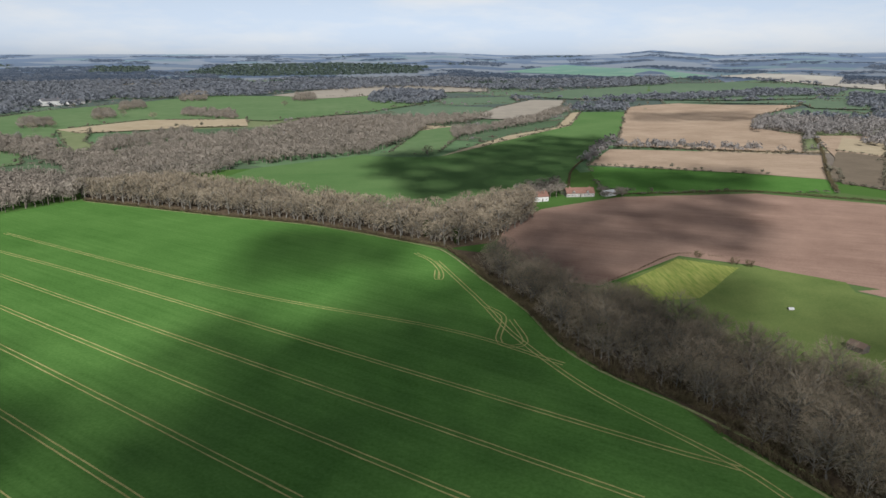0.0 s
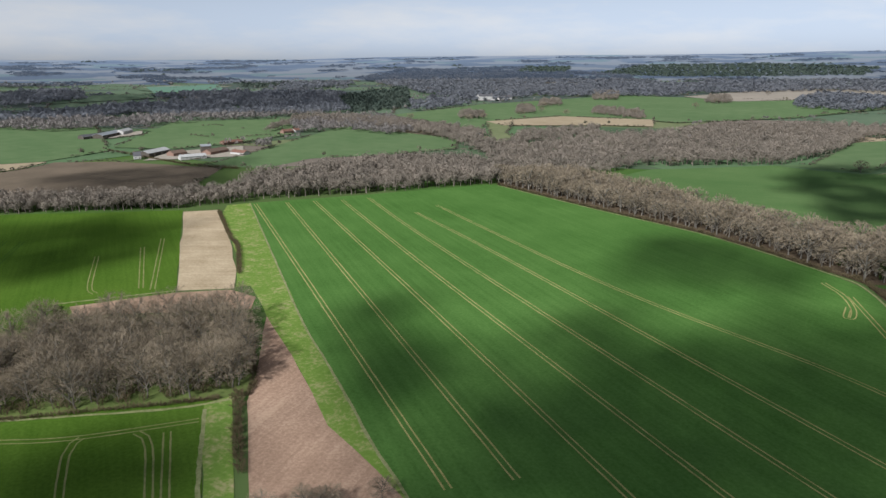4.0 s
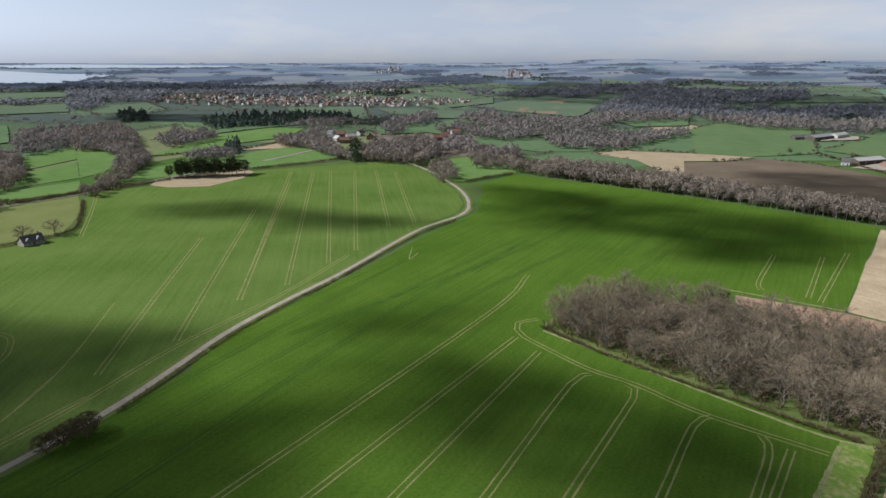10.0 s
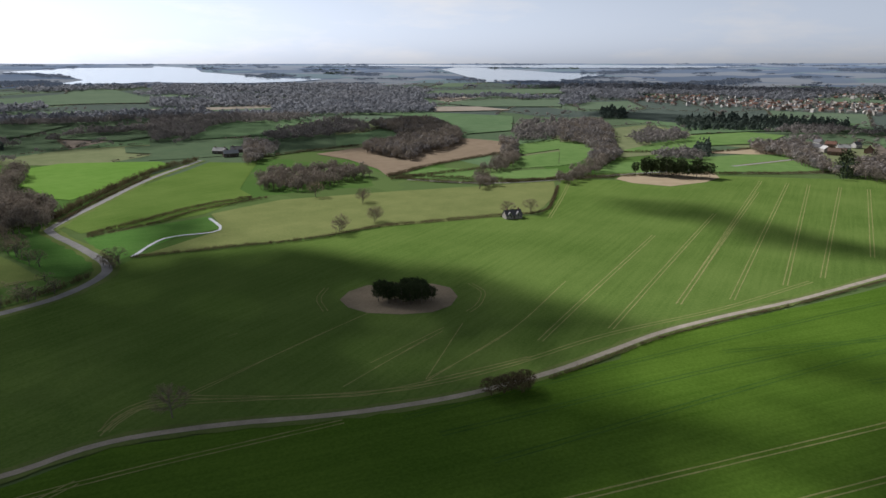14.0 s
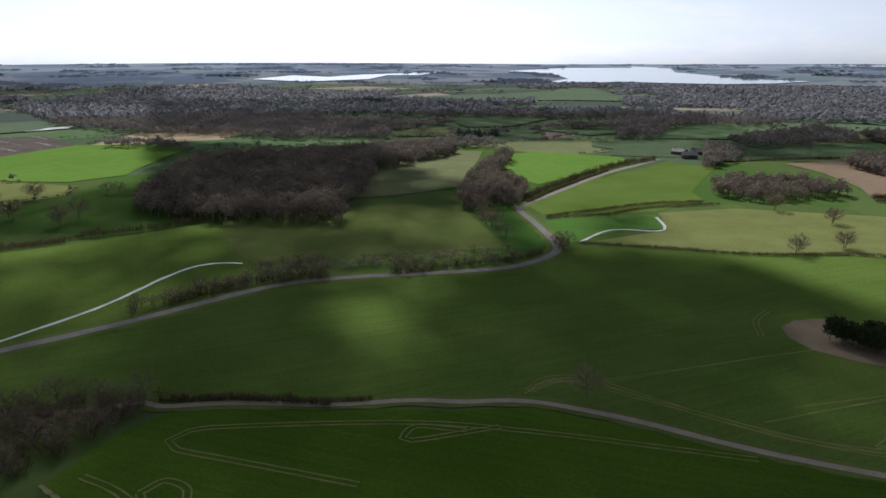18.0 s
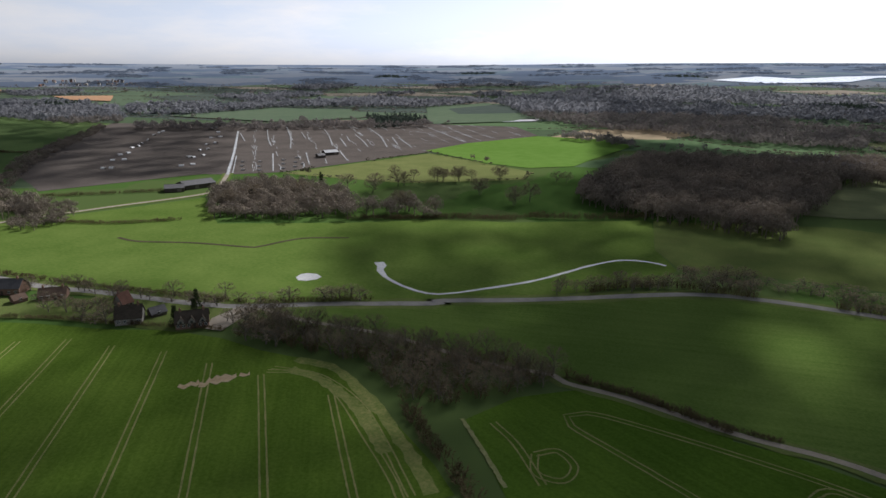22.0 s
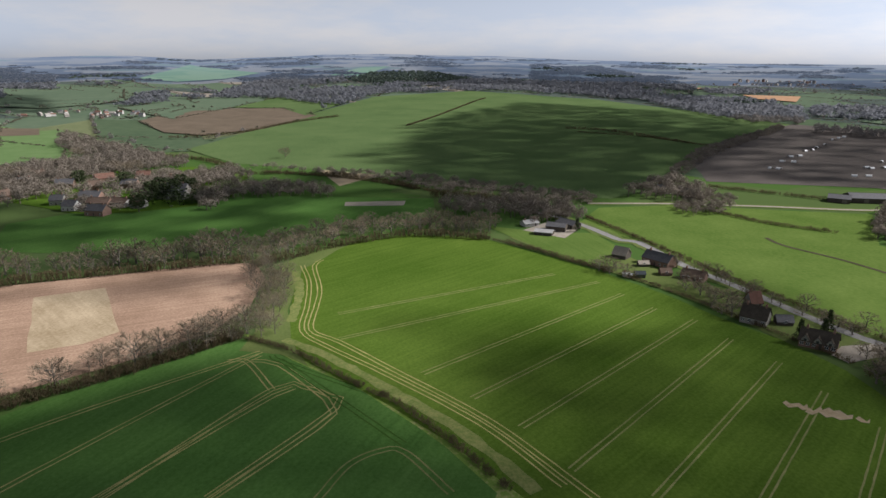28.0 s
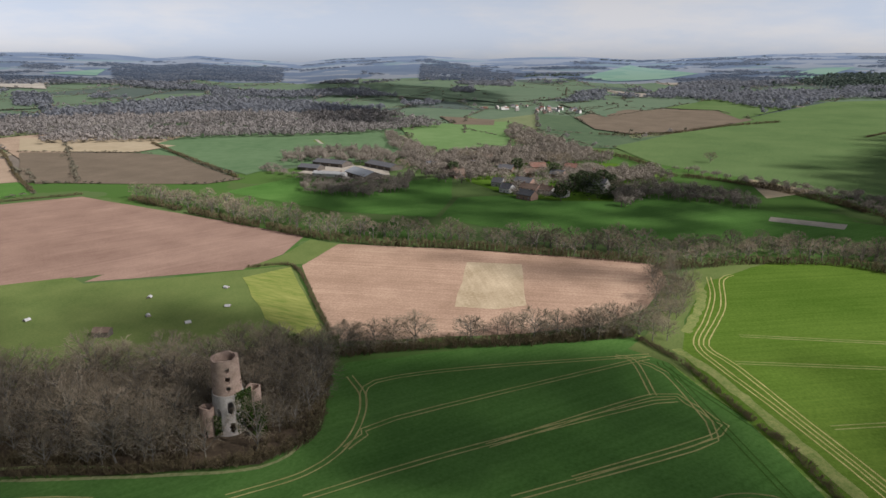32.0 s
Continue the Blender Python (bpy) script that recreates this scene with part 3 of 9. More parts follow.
FIELDS.append(("garden_plots", "pasture", "house gardens and paddock",
     ((367, -103), (361, -136), (333, -152), (280, -164), (251, -184), (222, -190), (193, -193), (180, -186), (194, -166), (223, -160), (259, -150), (299, -132), (330, -115),)))
FIELDS.append(("garden_paddock", "wheat2", "green paddock by houses",
     ((397, -96), (376, -127), (368, -157), (326, -159), (296, -135), (327, -117),)))
FIELDS.append(("far_field_a", "wheat3", "far green field",
     ((-832, 209), (-1099, 445), (-1041, 560), (-753, 418), (-729, 331), (-769, 250),)))
FIELDS.append(("far_field_b", "wheat3", "far green field by a farm",
     ((-775, 435), (-980, 658), (-861, 818), (-702, 656), (-688, 550), (-705, 472),)))
FIELDS.append(("far_field_c", "wheat3", "far green field",
     ((-571, 410), (-607, 503), (-717, 781), (-480, 747), (-431, 666), (-467, 585), (-519, 511), (-509, 436),)))
FIELDS.append(("far_field_d", "stubble", "far straw field",
     ((-756, 161), (-787, 214), (-725, 334), (-700, 296), (-694, 208),)))
FIELDS.append(("far_field_e", "soildark", "far brown field",
     ((-686, 206), (-696, 294), (-715, 337), (-672, 376), (-545, 415), (-485, 340), (-472, 268), (-543, 242), (-634, 197),)))
FIELDS.append(("parkland", "wheat3", "green parkland with scattered trees",
     ((-758, 953), (-734, 1232), (-564, 1608), (-174, 1626), (-15, 1467), (-132, 1259), (-285, 1097), (-326, 1106), (-489, 1097), (-559, 956), (-489, 821), (-556, 865),)))
FIELDS.append(("far_field_f", "stubble", "pale field beyond parkland",
     ((-416, 1633), (-282, 1941), (131, 2008), (119, 1789), (-65, 1702), (-281, 1550),)))
FIELDS.append(("far_field_g", "stubble", "straw strip in parkland",
     ((-559, 956), (-489, 1097), (-331, 1123), (-302, 1025), (-386, 1000), (-506, 919),)))
FIELDS.append(("far_field_u", "soilpale", "far ploughed field",
     ((985, 2425), (1174, 2486), (1359, 2073), (1100, 1670), (1058, 1894),)))
FIELDS.append(("far_field_v", "wheat3", "far green field",
     ((199, 1616), (332, 1830), (908, 2100), (1060, 1789), (815, 1473), (398, 1491),)))
FIELDS.append(("far_field_w", "soilpale", "ploughed field",
     ((503, 896), (596, 888), (465, 686), (425, 707),)))
FIELDS.append(("far_field_x", "soildark", "dark field",
     ((415, 689), (458, 675), (367, 535), (346, 561),)))
FIELDS.append(("far_field_y", "wheat2", "sunlit strip",
     ((507, 1444), (749, 1440), (916, 1385), (811, 1221), (705, 1270), (731, 1361),)))
FIELDS.append(("far_field_z", "wheat3", "far green valley field",
     ((1676, 1185), (2244, 1102), (2054, 819), (1993, 437), (1625, 472), (1436, 847),)))
FIELDS.append(("far_field_aa", "wheat3", "far green hillside",
     ((1394, 406), (1796, 239), (1884, 91), (1652, 121), (1186, 261),)))
FIELDS.append(("far_field_ab", "wheathill", "sunlit hill top",
     ((2401, 38), (3161, -158), (3243, -297), (2520, -125), (2218, -37),)))
FIELDS.append(("far_field_ah", "wheat2", "far field",
     ((1093, 488), (1013, 381), (807, 247), (749, 286), (777, 353),)))
FIELDS.append(("far_field_ai", "wheat3", "far field",
     ((1837, 807), (1926, 680), (1728, 434), (1489, 465), (1508, 602),)))
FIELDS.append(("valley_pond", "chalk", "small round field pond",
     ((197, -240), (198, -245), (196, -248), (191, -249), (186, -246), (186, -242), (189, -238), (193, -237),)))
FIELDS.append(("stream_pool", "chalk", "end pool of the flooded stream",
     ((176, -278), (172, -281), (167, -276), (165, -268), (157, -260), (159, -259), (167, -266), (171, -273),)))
FIELDS.append(("farm_yard_a", "track", "pale concrete farm yard",
     ((-860, 478), (-871, 534), (-905, 555), (-913, 508),)))
FIELDS.append(("farm_yard_b", "track", "pale farm yard",
     ((-653, 397), (-593, 482), (-660, 536), (-688, 455),)))
FIELDS.append(("farm_yard_c", "track", "pale farm yard",
     ((495, 397), (485, 331), (522, 311), (565, 339), (551, 408),)))
FIELDS.append(("farm_yard_d", "track", "grey yard by the houses",
     ((382, -116), (359, -135), (377, -150), (399, -136),)))
FIELDS.append(("house_drive", "track", "gravel drive beside a house",
     ((188, -173), (181, -174), (184, -192), (183, -200), (194, -202), (194, -182),)))
FIELDS.append(("village_yard", "track", "village car park",
     ((503, 184), (484, 161), (490, 144), (519, 157),)))
FIELDS.append(("yard_e", "track", "long pale yard by a dark hedge",
     ((473, -8), (468, -51), (484, -54), (487, -9),)))
FIELDS.append(("roundel_a", "litter2", "brown bare ring round the pine clump",
     ((-215, -172), (-222, -182), (-221, -192), (-212, -205), (-199, -214), (-188, -214), (-178, -209), (-174, -199), (-175, -188), (-183, -176), (-193, -168), (-204, -167),)))
FIELDS.append(("roundel_b", "midstraw", "bare margin round the pine clump",
     ((-548, -257), (-538, -236), (-544, -205), (-585, -189), (-617, -188), (-644, -204), (-621, -236), (-585, -263),)))
FIELDS.append(("scar", "stubble", "pale bare scar in the wheat",
     ((160, -133), (161, -135), (159, -135), (159, -138), (157, -138), (158, -140), (155, -138), (155, -136), (157, -136), (157, -133), (159, -133),)))
FIELDS.append(("scar_b", "stubble", "pale bare scar in the wheat",
     ((154, -136), (156, -139), (154, -139), (156, -143), (154, -142), (155, -145), (153, -145), (153, -147), (150, -147), (150, -149), (148, -147), (148, -145), (148, -143), (150, -142), (150, -140), (153, -140), (152, -137),)))
FIELDS.append(("scar_c", "stubble", "pale bare scar in the wheat",
     ((148, -148), (149, -150), (146, -150), (147, -152), (145, -150), (146, -148),)))
FIELDS.append(("mown_stripes", "pasture2", "mown striped grass",
     ((228, 220), (252, 210), (192, 146), (183, 146), (191, 174),)))
FIELDS.append(("mown_stripes_b", "pasture2", "mown striped grass",
     ((79, 286), (125, 334), (151, 318), (114, 273), (91, 270),)))
FIELDS.append(("park_yellow", "meadow", "yellow-green parkland edge",
     ((-554, 948), (-501, 939), (-455, 836), (-400, 769), (-336, 729), (-348, 688), (-397, 702), (-462, 804),)))
FIELDS.append(("far_field_ba", "wheat3", "far green field",
     ((250, 2825), (615, 3424), (897, 2584), (962, 2419), (727, 2194), (472, 2617),)))
FIELDS.append(("far_field_be", "wheat2", "far green field",
     ((-1766, 1080), (-1786, 1331), (-1647, 1270), (-1557, 1062),)))
FIELDS.append(("far_field_bs", "wheat3", "green valley side",
     ((1482, 798), (1960, 900), (2245, 856), (1924, 540), (1555, 439), (1397, 539), (1453, 672),)))
FIELDS.append(("far_field_bt", "wheat3", "far green down",
     ((2420, 638), (3832, 729), (2904, 274), (2538, 364), (2341, 487),)))
FIELDS.append(("far_field_bu", "wheat2", "sunlit slope",
     ((1241, 353), (1577, 281), (1374, 312), (1210, 335),)))
FIELDS.append(("far_field_bv", "wheat2", "sunlit valley field",
     ((726, 401), (961, 525), (935, 439), (848, 313), (762, 283), (705, 336),)))
FIELDS.append(("far_field_bw", "soildark", "grey valley field",
     ((1069, 532), (1060, 421), (981, 391), (966, 453),)))
FIELDS.append(("far_field_bx", "wheat3", "far green slope",
     ((1504, 1451), (1865, 1440), (1677, 822), (1363, 668), (1489, 968), (1469, 1314),)))
FIELDS.append(("far_field_by", "wheat2", "far green clearing",
     ((1513, 2291), (1909, 2484), (1576, 2112),)))
FIELDS.append(("far_field_bz", "wheat2", "clearing among trees",
     ((661, 953), (704, 895), (633, 719), (593, 779),)))
FIELDS.append(("far_field_ca", "meadow", "far pale field",
     ((2171, 207), (2412, 70), (2528, -52), (2243, 47),)))
FIELDS.append(("far_field_cb", "wheat3", "far green field",
     ((-924, 558), (-886, 670), (-719, 651), (-734, 570),)))
FIELDS.append(("village_green", "wheatb", "green paddocks round the village",
     ((575, 308), (528, 239), (479, 178), (475, 139), (492, 99), (523, 77), (647, 74), (688, 139), (663, 220), (641, 289),)))
WAYS.append(("farm_lane", "track", 2.6, "narrow pale gravel farm lane",
     ((-705, -70), (-692, -51), (-639, -25), (-578, -5), (-528, 8), (-478, 13), (-440, 7), (-395, -21), (-312, -53), (-270, -72), (-235, -86), (-200, -95), (-175, -102), (-144, -115), (-114, -134), (-86, -157), (-62, -172), (-41, -176), (-26, -180), (-2, -182), (27, -189), (49, -191), (55, -195), (75, -193), (122, -199), (158, -197), (183, -200),)))
WAYS.append(("country_road", "asphalt", 5, "grey country road",
     ((-367, -646), (-277, -577), (-197, -498), (-152, -452), (-143, -435), (-140, -384), (-135, -341), (-123, -321), (-96, -306), (-61, -304), (-10, -305), (23, -298), (83, -261), (121, -241), (118, -239), (159, -218), (186, -202), (207, -193), (266, -183), (294, -177), (343, -174), (349, -166), (383, -159), (412, -150), (438, -134),)))
WAYS.append(("white_track", "track", 4, "pale farm track",
     ((453, -187), (446, -224), (441, -249), (422, -307), (396, -384), (422, -424), (453, -463),)))
WAYS.append(("far_road", "asphalt", 5, "far grey road",
     ((-424, -398), (-455, -334), (-510, -295), (-569, -266), (-668, -212), (-805, -154),)))
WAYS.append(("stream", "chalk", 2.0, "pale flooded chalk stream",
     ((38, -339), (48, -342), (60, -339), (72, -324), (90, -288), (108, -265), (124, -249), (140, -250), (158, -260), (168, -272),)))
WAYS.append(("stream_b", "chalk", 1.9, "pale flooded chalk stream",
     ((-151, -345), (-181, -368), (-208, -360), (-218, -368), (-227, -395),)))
WAYS.append(("dyke", "mudline", 2.5, "dark ditch",
     ((340, -254), (322, -253), (290, -265), (252, -273), (249, -280), (240, -301), (216, -314),)))
WAYS.append(("barn_track", "track", 4, "pale track up the hill",
     ((714, 538), (628, 450), (557, 375),)))
WOODS.append(("copse", "near", 5.2, 13.4, "bare winter copse of grey-brown trees",
     ((-241, 37), (-213, 61), (-162, 113), (-159, 122), (-166, 131), (-205, 162), (-228, 138), (-254, 109), (-264, 76), (-259, 52),)))
WOODS.append(("ruin_wood", "near", 5.6, 13.4, "bare winter wood round the ruined tower",
     ((19, 314), (36, 266), (44, 229), (57, 204), (73, 184), (88, 162), (81, 164), (99, 132), (114, 111), (130, 106), (149, 115), (170, 127), (173, 140), (159, 156), (128, 184), (129, 194), (108, 200), (99, 228), (80, 258), (58, 279), (43, 303), (29, 337),)))
WOODS.append(("field_edge_belt", "mid", 6, 14.5, "belt of bare trees along the wheat field",
     ((-274, 492), (-159, 445), (-83, 415), (-15, 370), (2, 357), (29, 372), (61, 426), (60, 470), (26, 445), (-9, 423), (-57, 445), (-92, 466), (-131, 490), (-218, 537), (-251, 537), (-284, 510),)))
WOODS.append(("lane_wood", "near", 5.5, 8.2, "dark bare wood beside the lane",
     ((173, -172), (151, -173), (118, -174), (91, -158), (77, -161), (50, -189), (49, -197), (77, -200), (120, -196), (142, -193), (176, -191),)))
WOODS.append(("north_belt", "mid", 7, 14.5, "bare tree belt beyond the wheat",
     ((-397, 324), (-339, 394), (-275, 489), (-304, 551), (-372, 577), (-429, 500), (-450, 403), (-460, 374),)))
WOODS.append(("brown_wood", "mid", 9, 13.2, "broad brown winter wood",
     ((-268, 493), (-231, 548), (-199, 666), (-124, 716), (-84, 750), (-44, 879), (-19, 1032), (34, 1059), (84, 1154), (-135, 1098), (-202, 1057), (-246, 948), (-291, 884), (-330, 836), (-350, 721), (-408, 712), (-484, 751), (-667, 866), (-779, 856), (-781, 804), (-610, 792), (-459, 713), (-386, 647), (-304, 551),)))
WOODS.append(("park_clump", "mid", 8, 11.9, "clump of bare park trees",
     ((-390, 722), (-323, 860), (-360, 945), (-430, 831),)))
WOODS.append(("west_belt", "mid", 6.5, 11.9, "hedgerow wood of bare trees",
     ((-597, 86), (-538, 150), (-478, 214), (-414, 275), (-389, 317), (-429, 350), (-445, 296), (-507, 228), (-584, 182), (-673, 99),)))
WOODS.append(("west_belt_end", "mid", 6.5, 11.9, "hedgerow wood of bare trees",
     ((-408, 269), (-447, 245), (-530, 165), (-618, 58), (-668, 65), (-581, 159), (-481, 263), (-436, 289),)))
WOODS.append(("stream_wood", "mid", 13, 13.2, "tall bare trees above the floodplain",
     ((343, -326), (304, -319), (242, -353), (192, -378), (201, -403), (224, -398), (268, -390), (309, -374), (354, -414), (398, -399),)))
WOODS.append(("meadow_wood", "mid", 7, 11.9, "bare wood beside the meadow",
     ((-308, -459), (-327, -422), (-397, -429), (-415, -433), (-411, -484), (-345, -503),)))
WOODS.append(("far_wood_d", "far", 12, 13.2, "far brown wood",
     ((-822, 1238), (-723, 1468), (-457, 1625), (-453, 1714), (-134, 1907), (180, 1846), (202, 2080), (-161, 2286), (-716, 2228), (-1128, 1713),)))
WOODS.append(("far_wood_e", "far", 12, 14.5, "far brown wood",
     ((-786, 1059), (-803, 1458), (-582, 1660), (-428, 1628), (-537, 2032), (-945, 2114), (-1038, 1558),)))
WOODS.append(("far_pines_a", "farpine", 11, 15.8, "far dark conifer wood",
     ((-994, 2512), (-686, 2460), (-96, 2616), (-62, 3128), (-544, 3560), (-1056, 3305),)))
WOODS.append(("far_pines_b", "farpine", 11, 15.8, "far dark conifer wood",
     ((-1333, 2519), (-1122, 2565), (-1332, 3066), (-1540, 3014),)))
WOODS.append(("hill_wood", "far", 11, 13.2, "brown wood on the hill",
     ((1669, 281), (1568, 78), (1472, -47), (1683, -110), (1793, -331), (1758, -576), (1930, -720), (2411, -572), (2694, -269), (2769, 43), (2682, 213),)))
WOODS.append(("hill_pines", "farpine", 10, 14.5, "dark conifers on the hill",
     ((2218, -37), (2024, -304), (2297, -525), (2827, -425), (2780, -185),)))
WOODS.append(("valley_belt", "mid", 8, 11.5, "row of bare trees along the field",
     ((338, 434), (309, 236), (328, 137), (343, 47), (369, 44), (345, 127), (326, 232), (351, 407),)))
WOODS.append(("valley_belt_b", "mid", 7.5, 9, "bare trees along the field end",
     ((334, 44), (349, 22), (371, -2), (387, -47), (372, -90), (395, -103), (412, -54), (408, -10), (383, 30), (355, 47),)))
WOODS.append(("farm_trees", "mid", 7, 11.9, "bare trees round the farm",
     ((5, 372), (29, 372), (61, 431), (59, 478), (31, 458), (10, 423),)))
WOODS.append(("hill_foot_trees", "far", 9, 6.5, "scrub along the hill foot",
     ((683, 88), (560, -54), (502, -93), (448, -189), (476, -205), (518, -144), (597, -68), (634, 15),)))
WOODS.append(("park_clump_b", "mid", 8, 10.6, "clump of bare park trees",
     ((-458, 1164), (-343, 1108), (-382, 1219), (-486, 1264),)))
WOODS.append(("park_clump_c", "mid", 8, 10.6, "clump of bare park trees",
     ((-574, 1090), (-547, 1110), (-604, 1221), (-634, 1217),)))
WOODS.append(("park_clump_d", "mid", 8, 10.6, "clump of bare park trees",
     ((-619, 962), (-580, 987), (-640, 1084), (-668, 1056),)))
WOODS.append(("park_clump_e", "mid", 9, 10.6, "clump of bare park trees",
     ((-599, 1232), (-572, 1290), (-629, 1395), (-657, 1366),)))
WOODS.append(("park_clump_f", "mid", 9, 10.6, "clump of bare park trees",
     ((-568, 1442), (-516, 1477), (-593, 1681), (-646, 1655),)))
WOODS.append(("park_clump_g", "mid", 9, 10.6, "clump of bare park trees",
     ((-329, 1464), (-283, 1495), (-319, 1652), (-360, 1650),)))
WOODS.append(("pale_wood", "far", 10, 11.9, "pale bare wood",
     ((-157, 1436), (-52, 1394), (8, 1532), (-6, 1710), (-143, 1806), (-174, 1664),)))
WOODS.append(("stubble_wood", "mid", 8, 10.6, "bare trees beside stubble",
     ((12, 872), (53, 940), (162, 1084), (224, 1220), (270, 1353), (226, 1296), (154, 1164), (65, 1008), (13, 971),)))
WOODS.append(("stubble_scrub", "far", 8, 6.6, "pale scrub",
     ((242, 1262), (344, 1244), (377, 1367), (282, 1416),)))
WOODS.append(("far_wood_f", "far", 10, 11.9, "far brown wood",
     ((226, 1840), (344, 1894), (634, 1908), (727, 2194), (452, 2507), (33, 2457), (-161, 2286), (10, 2024),)))
WOODS.append(("far_wood_g", "far", 10, 11.9, "far brown wood",
     ((439, 941), (492, 934), (513, 914), (585, 871), (691, 1035), (638, 1127), (519, 1098),)))
WOODS.append(("far_wood_h", "far", 10, 10.6, "far hedge wood",
     ((299, 1499), (512, 1458), (672, 1546), (894, 1525), (1010, 1679), (818, 1720), (481, 1559),)))
WOODS.append(("far_wood_i", "far", 10, 11.9, "far brown wood",
     ((798, 1318), (747, 1121), (983, 1488), (964, 1578),)))
WOODS.append(("farm_wood_b", "mid", 8, 11.9, "belt of bare trees",
     ((-736, 630), (-796, 768), (-679, 775), (-559, 754), (-485, 750), (-434, 731), (-475, 812), (-580, 850), (-691, 856), (-776, 885), (-858, 827),)))
WOODS.append(("far_wood_n", "far", 10, 11.9, "far brown wood",
     ((-995, 1398), (-913, 1565), (-661, 1757), (-626, 1895), (-843, 2529), (-1538, 2842), (-1975, 2628), (-1668, 1890),)))
WOODS.append(("down_wood_a", "far", 10, 11.9, "brown wood on a down",
     ((2002, 1070), (2158, 989), (2241, 828), (2761, 1027), (3447, 1567), (3114, 1650),)))
WOODS.append(("down_wood_b", "far", 10, 11.9, "small wood",
     ((1622, 773), (1647, 716), (1831, 800), (1786, 836),)))
WOODS.append(("down_wood_c", "far", 10, 10.6, "hedge wood",
     ((1952, 912), (1912, 702), (2102, 770), (2142, 966),)))
WOODS.append(("down_wood_d", "far", 10, 11.9, "brown hill wood",
     ((1491, 70), (1399, -28), (1695, -120), (2004, -182), (2180, -45), (1963, 58),)))
WOODS.append(("north_wood_a", "far", 10, 11.9, "dark wood",
     ((1116, 1891), (1331, 1717), (1319, 1275), (1404, 816), (1577, 1025), (1398, 1350), (1467, 1889), (1327, 2239),)))
WOODS.append(("north_wood_b", "far", 10, 11.9, "brown wood",
     ((1413, 1821), (1890, 1558), (2928, 2407), (2156, 2763),)))
WOODS.append(("north_wood_c", "far", 9, 11.9, "bare wood",
     ((511, 887), (547, 884), (559, 789), (601, 811), (671, 1008), (648, 1114),)))
WOODS.append(("ploughland_trees", "near", 6.5, 7, "row of bare hedge trees beside the ploughed field",
     ((237, 59), (251, 51), (261, 38), (246, 31), (238, 34), (225, 55), (220, 75), (199, 102), (178, 116), (171, 128), (181, 135), (189, 124), (205, 104), (228, 82),)))
WOODS.append(("corner_trees", "near", 6, 9, "tawny bare trees at the field corner",
     ((319, 44), (338, 36), (309, 23), (275, 21), (241, 24), (236, 30), (270, 35),)))
WOODS.append(("garden_trees", "mid", 7, 6.5, "bare garden trees",
     ((264, -150), (248, -160), (227, -162), (239, -173), (258, -167), (271, -158),)))
WOODS.append(("garden_trees_b", "mid", 8, 6, "bare trees by the houses",
     ((218, -184), (204, -192), (194, -202), (203, -208), (222, -201), (232, -192),)))
WOODS.append(("yard_trees", "mid", 8, 10.6, "bare trees round the farm yard",
     ((438, -67), (409, -99), (416, -126), (388, -162), (419, -159), (456, -127), (466, -83),)))
WOODS.append(("plain_trees", "mid", 9, 11.9, "bare trees",
     ((470, -224), (451, -246), (433, -266), (475, -289), (517, -289), (501, -244),)))
WOODS.append(("road_trees", "mid", 8, 7.5, "tall bare trees by the road",
     ((175, -175), (159, -167), (145, -174), (146, -183), (171, -187), (182, -189),)))
WOODS.append(("road_row", "mid", 10, 5, "row of bare trees along the road",
     ((187, -202), (162, -218), (145, -228), (148, -233), (170, -221), (191, -206),)))
WOODS.append(("village_firs", "farpine", 17, 9, "dark evergreens among village houses",
     ((491, 139), (549, 125), (545, 90), (507, 88), (492, 99),)))
WOODS.append(("village_trees_a", "mid", 7, 9, "bare trees beside village houses",
     ((568, 329), (550, 271), (536, 215), (581, 227), (641, 289), (627, 335),)))
WOODS.append(("village_trees_b", "mid", 7, 11, "bare trees beside village houses",
     ((615, 277), (601, 223), (636, 211), (654, 180), (688, 139), (710, 209), (684, 294),)))
WOODS.append(("village_trees_c", "mid", 7, 9, "bare trees beside village houses",
     ((524, 159), (517, 137), (567, 114), (606, 69), (658, 98), (621, 159),)))
WOODS.append(("village_trees_d", "mid", 7, 9, "bare trees beside village houses",
     ((485, 106), (511, 75), (512, 19), (502, -6), (554, 16), (570, 84),)))
WOODS.append(("village_trees_e", "mid", 9, 5.3, "low scrub below the farm",
     ((496, 448), (459, 369), (463, 311), (498, 289), (513, 309), (478, 326), (478, 384), (521, 457),)))
WOODS.append(("village_trees_f", "mid", 9, 11.9, "bare trees behind the farm",
     ((543, 434), (564, 390), (568, 329), (595, 344), (591, 408), (570, 448),)))
WOODS.append(("road_shrubs", "mid", 5, 6.6, "bare shrubs along the country road",
     ((78, -269), (58, -283), (29, -302), (-4, -304), (-4, -312), (30, -312), (61, -295), (81, -280),)))
WOODS.append(("road_shrubs_b", "mid", 5, 5.3, "bare shrubs along the country road",
     ((-34, -304), (-100, -311), (-102, -317), (-35, -311),)))
WOODS.append(("ditch_scrub", "mid", 6, 5.3, "brown scrub beside the flooded stream",
     ((31, -323), (-4, -327), (-4, -337), (29, -335),)))
WOODS.append(("garden_trees_c", "mid", 7, 5.5, "bare garden trees round the houses",
     ((309, -128), (291, -146), (282, -148), (275, -141), (288, -132), (301, -125),)))
WOODS.append(("garden_trees_d", "mid", 6, 6.5, "bare garden trees round the houses",
     ((293, -167), (277, -179), (245, -181), (223, -184), (230, -188), (255, -185), (283, -183), (299, -172),)))
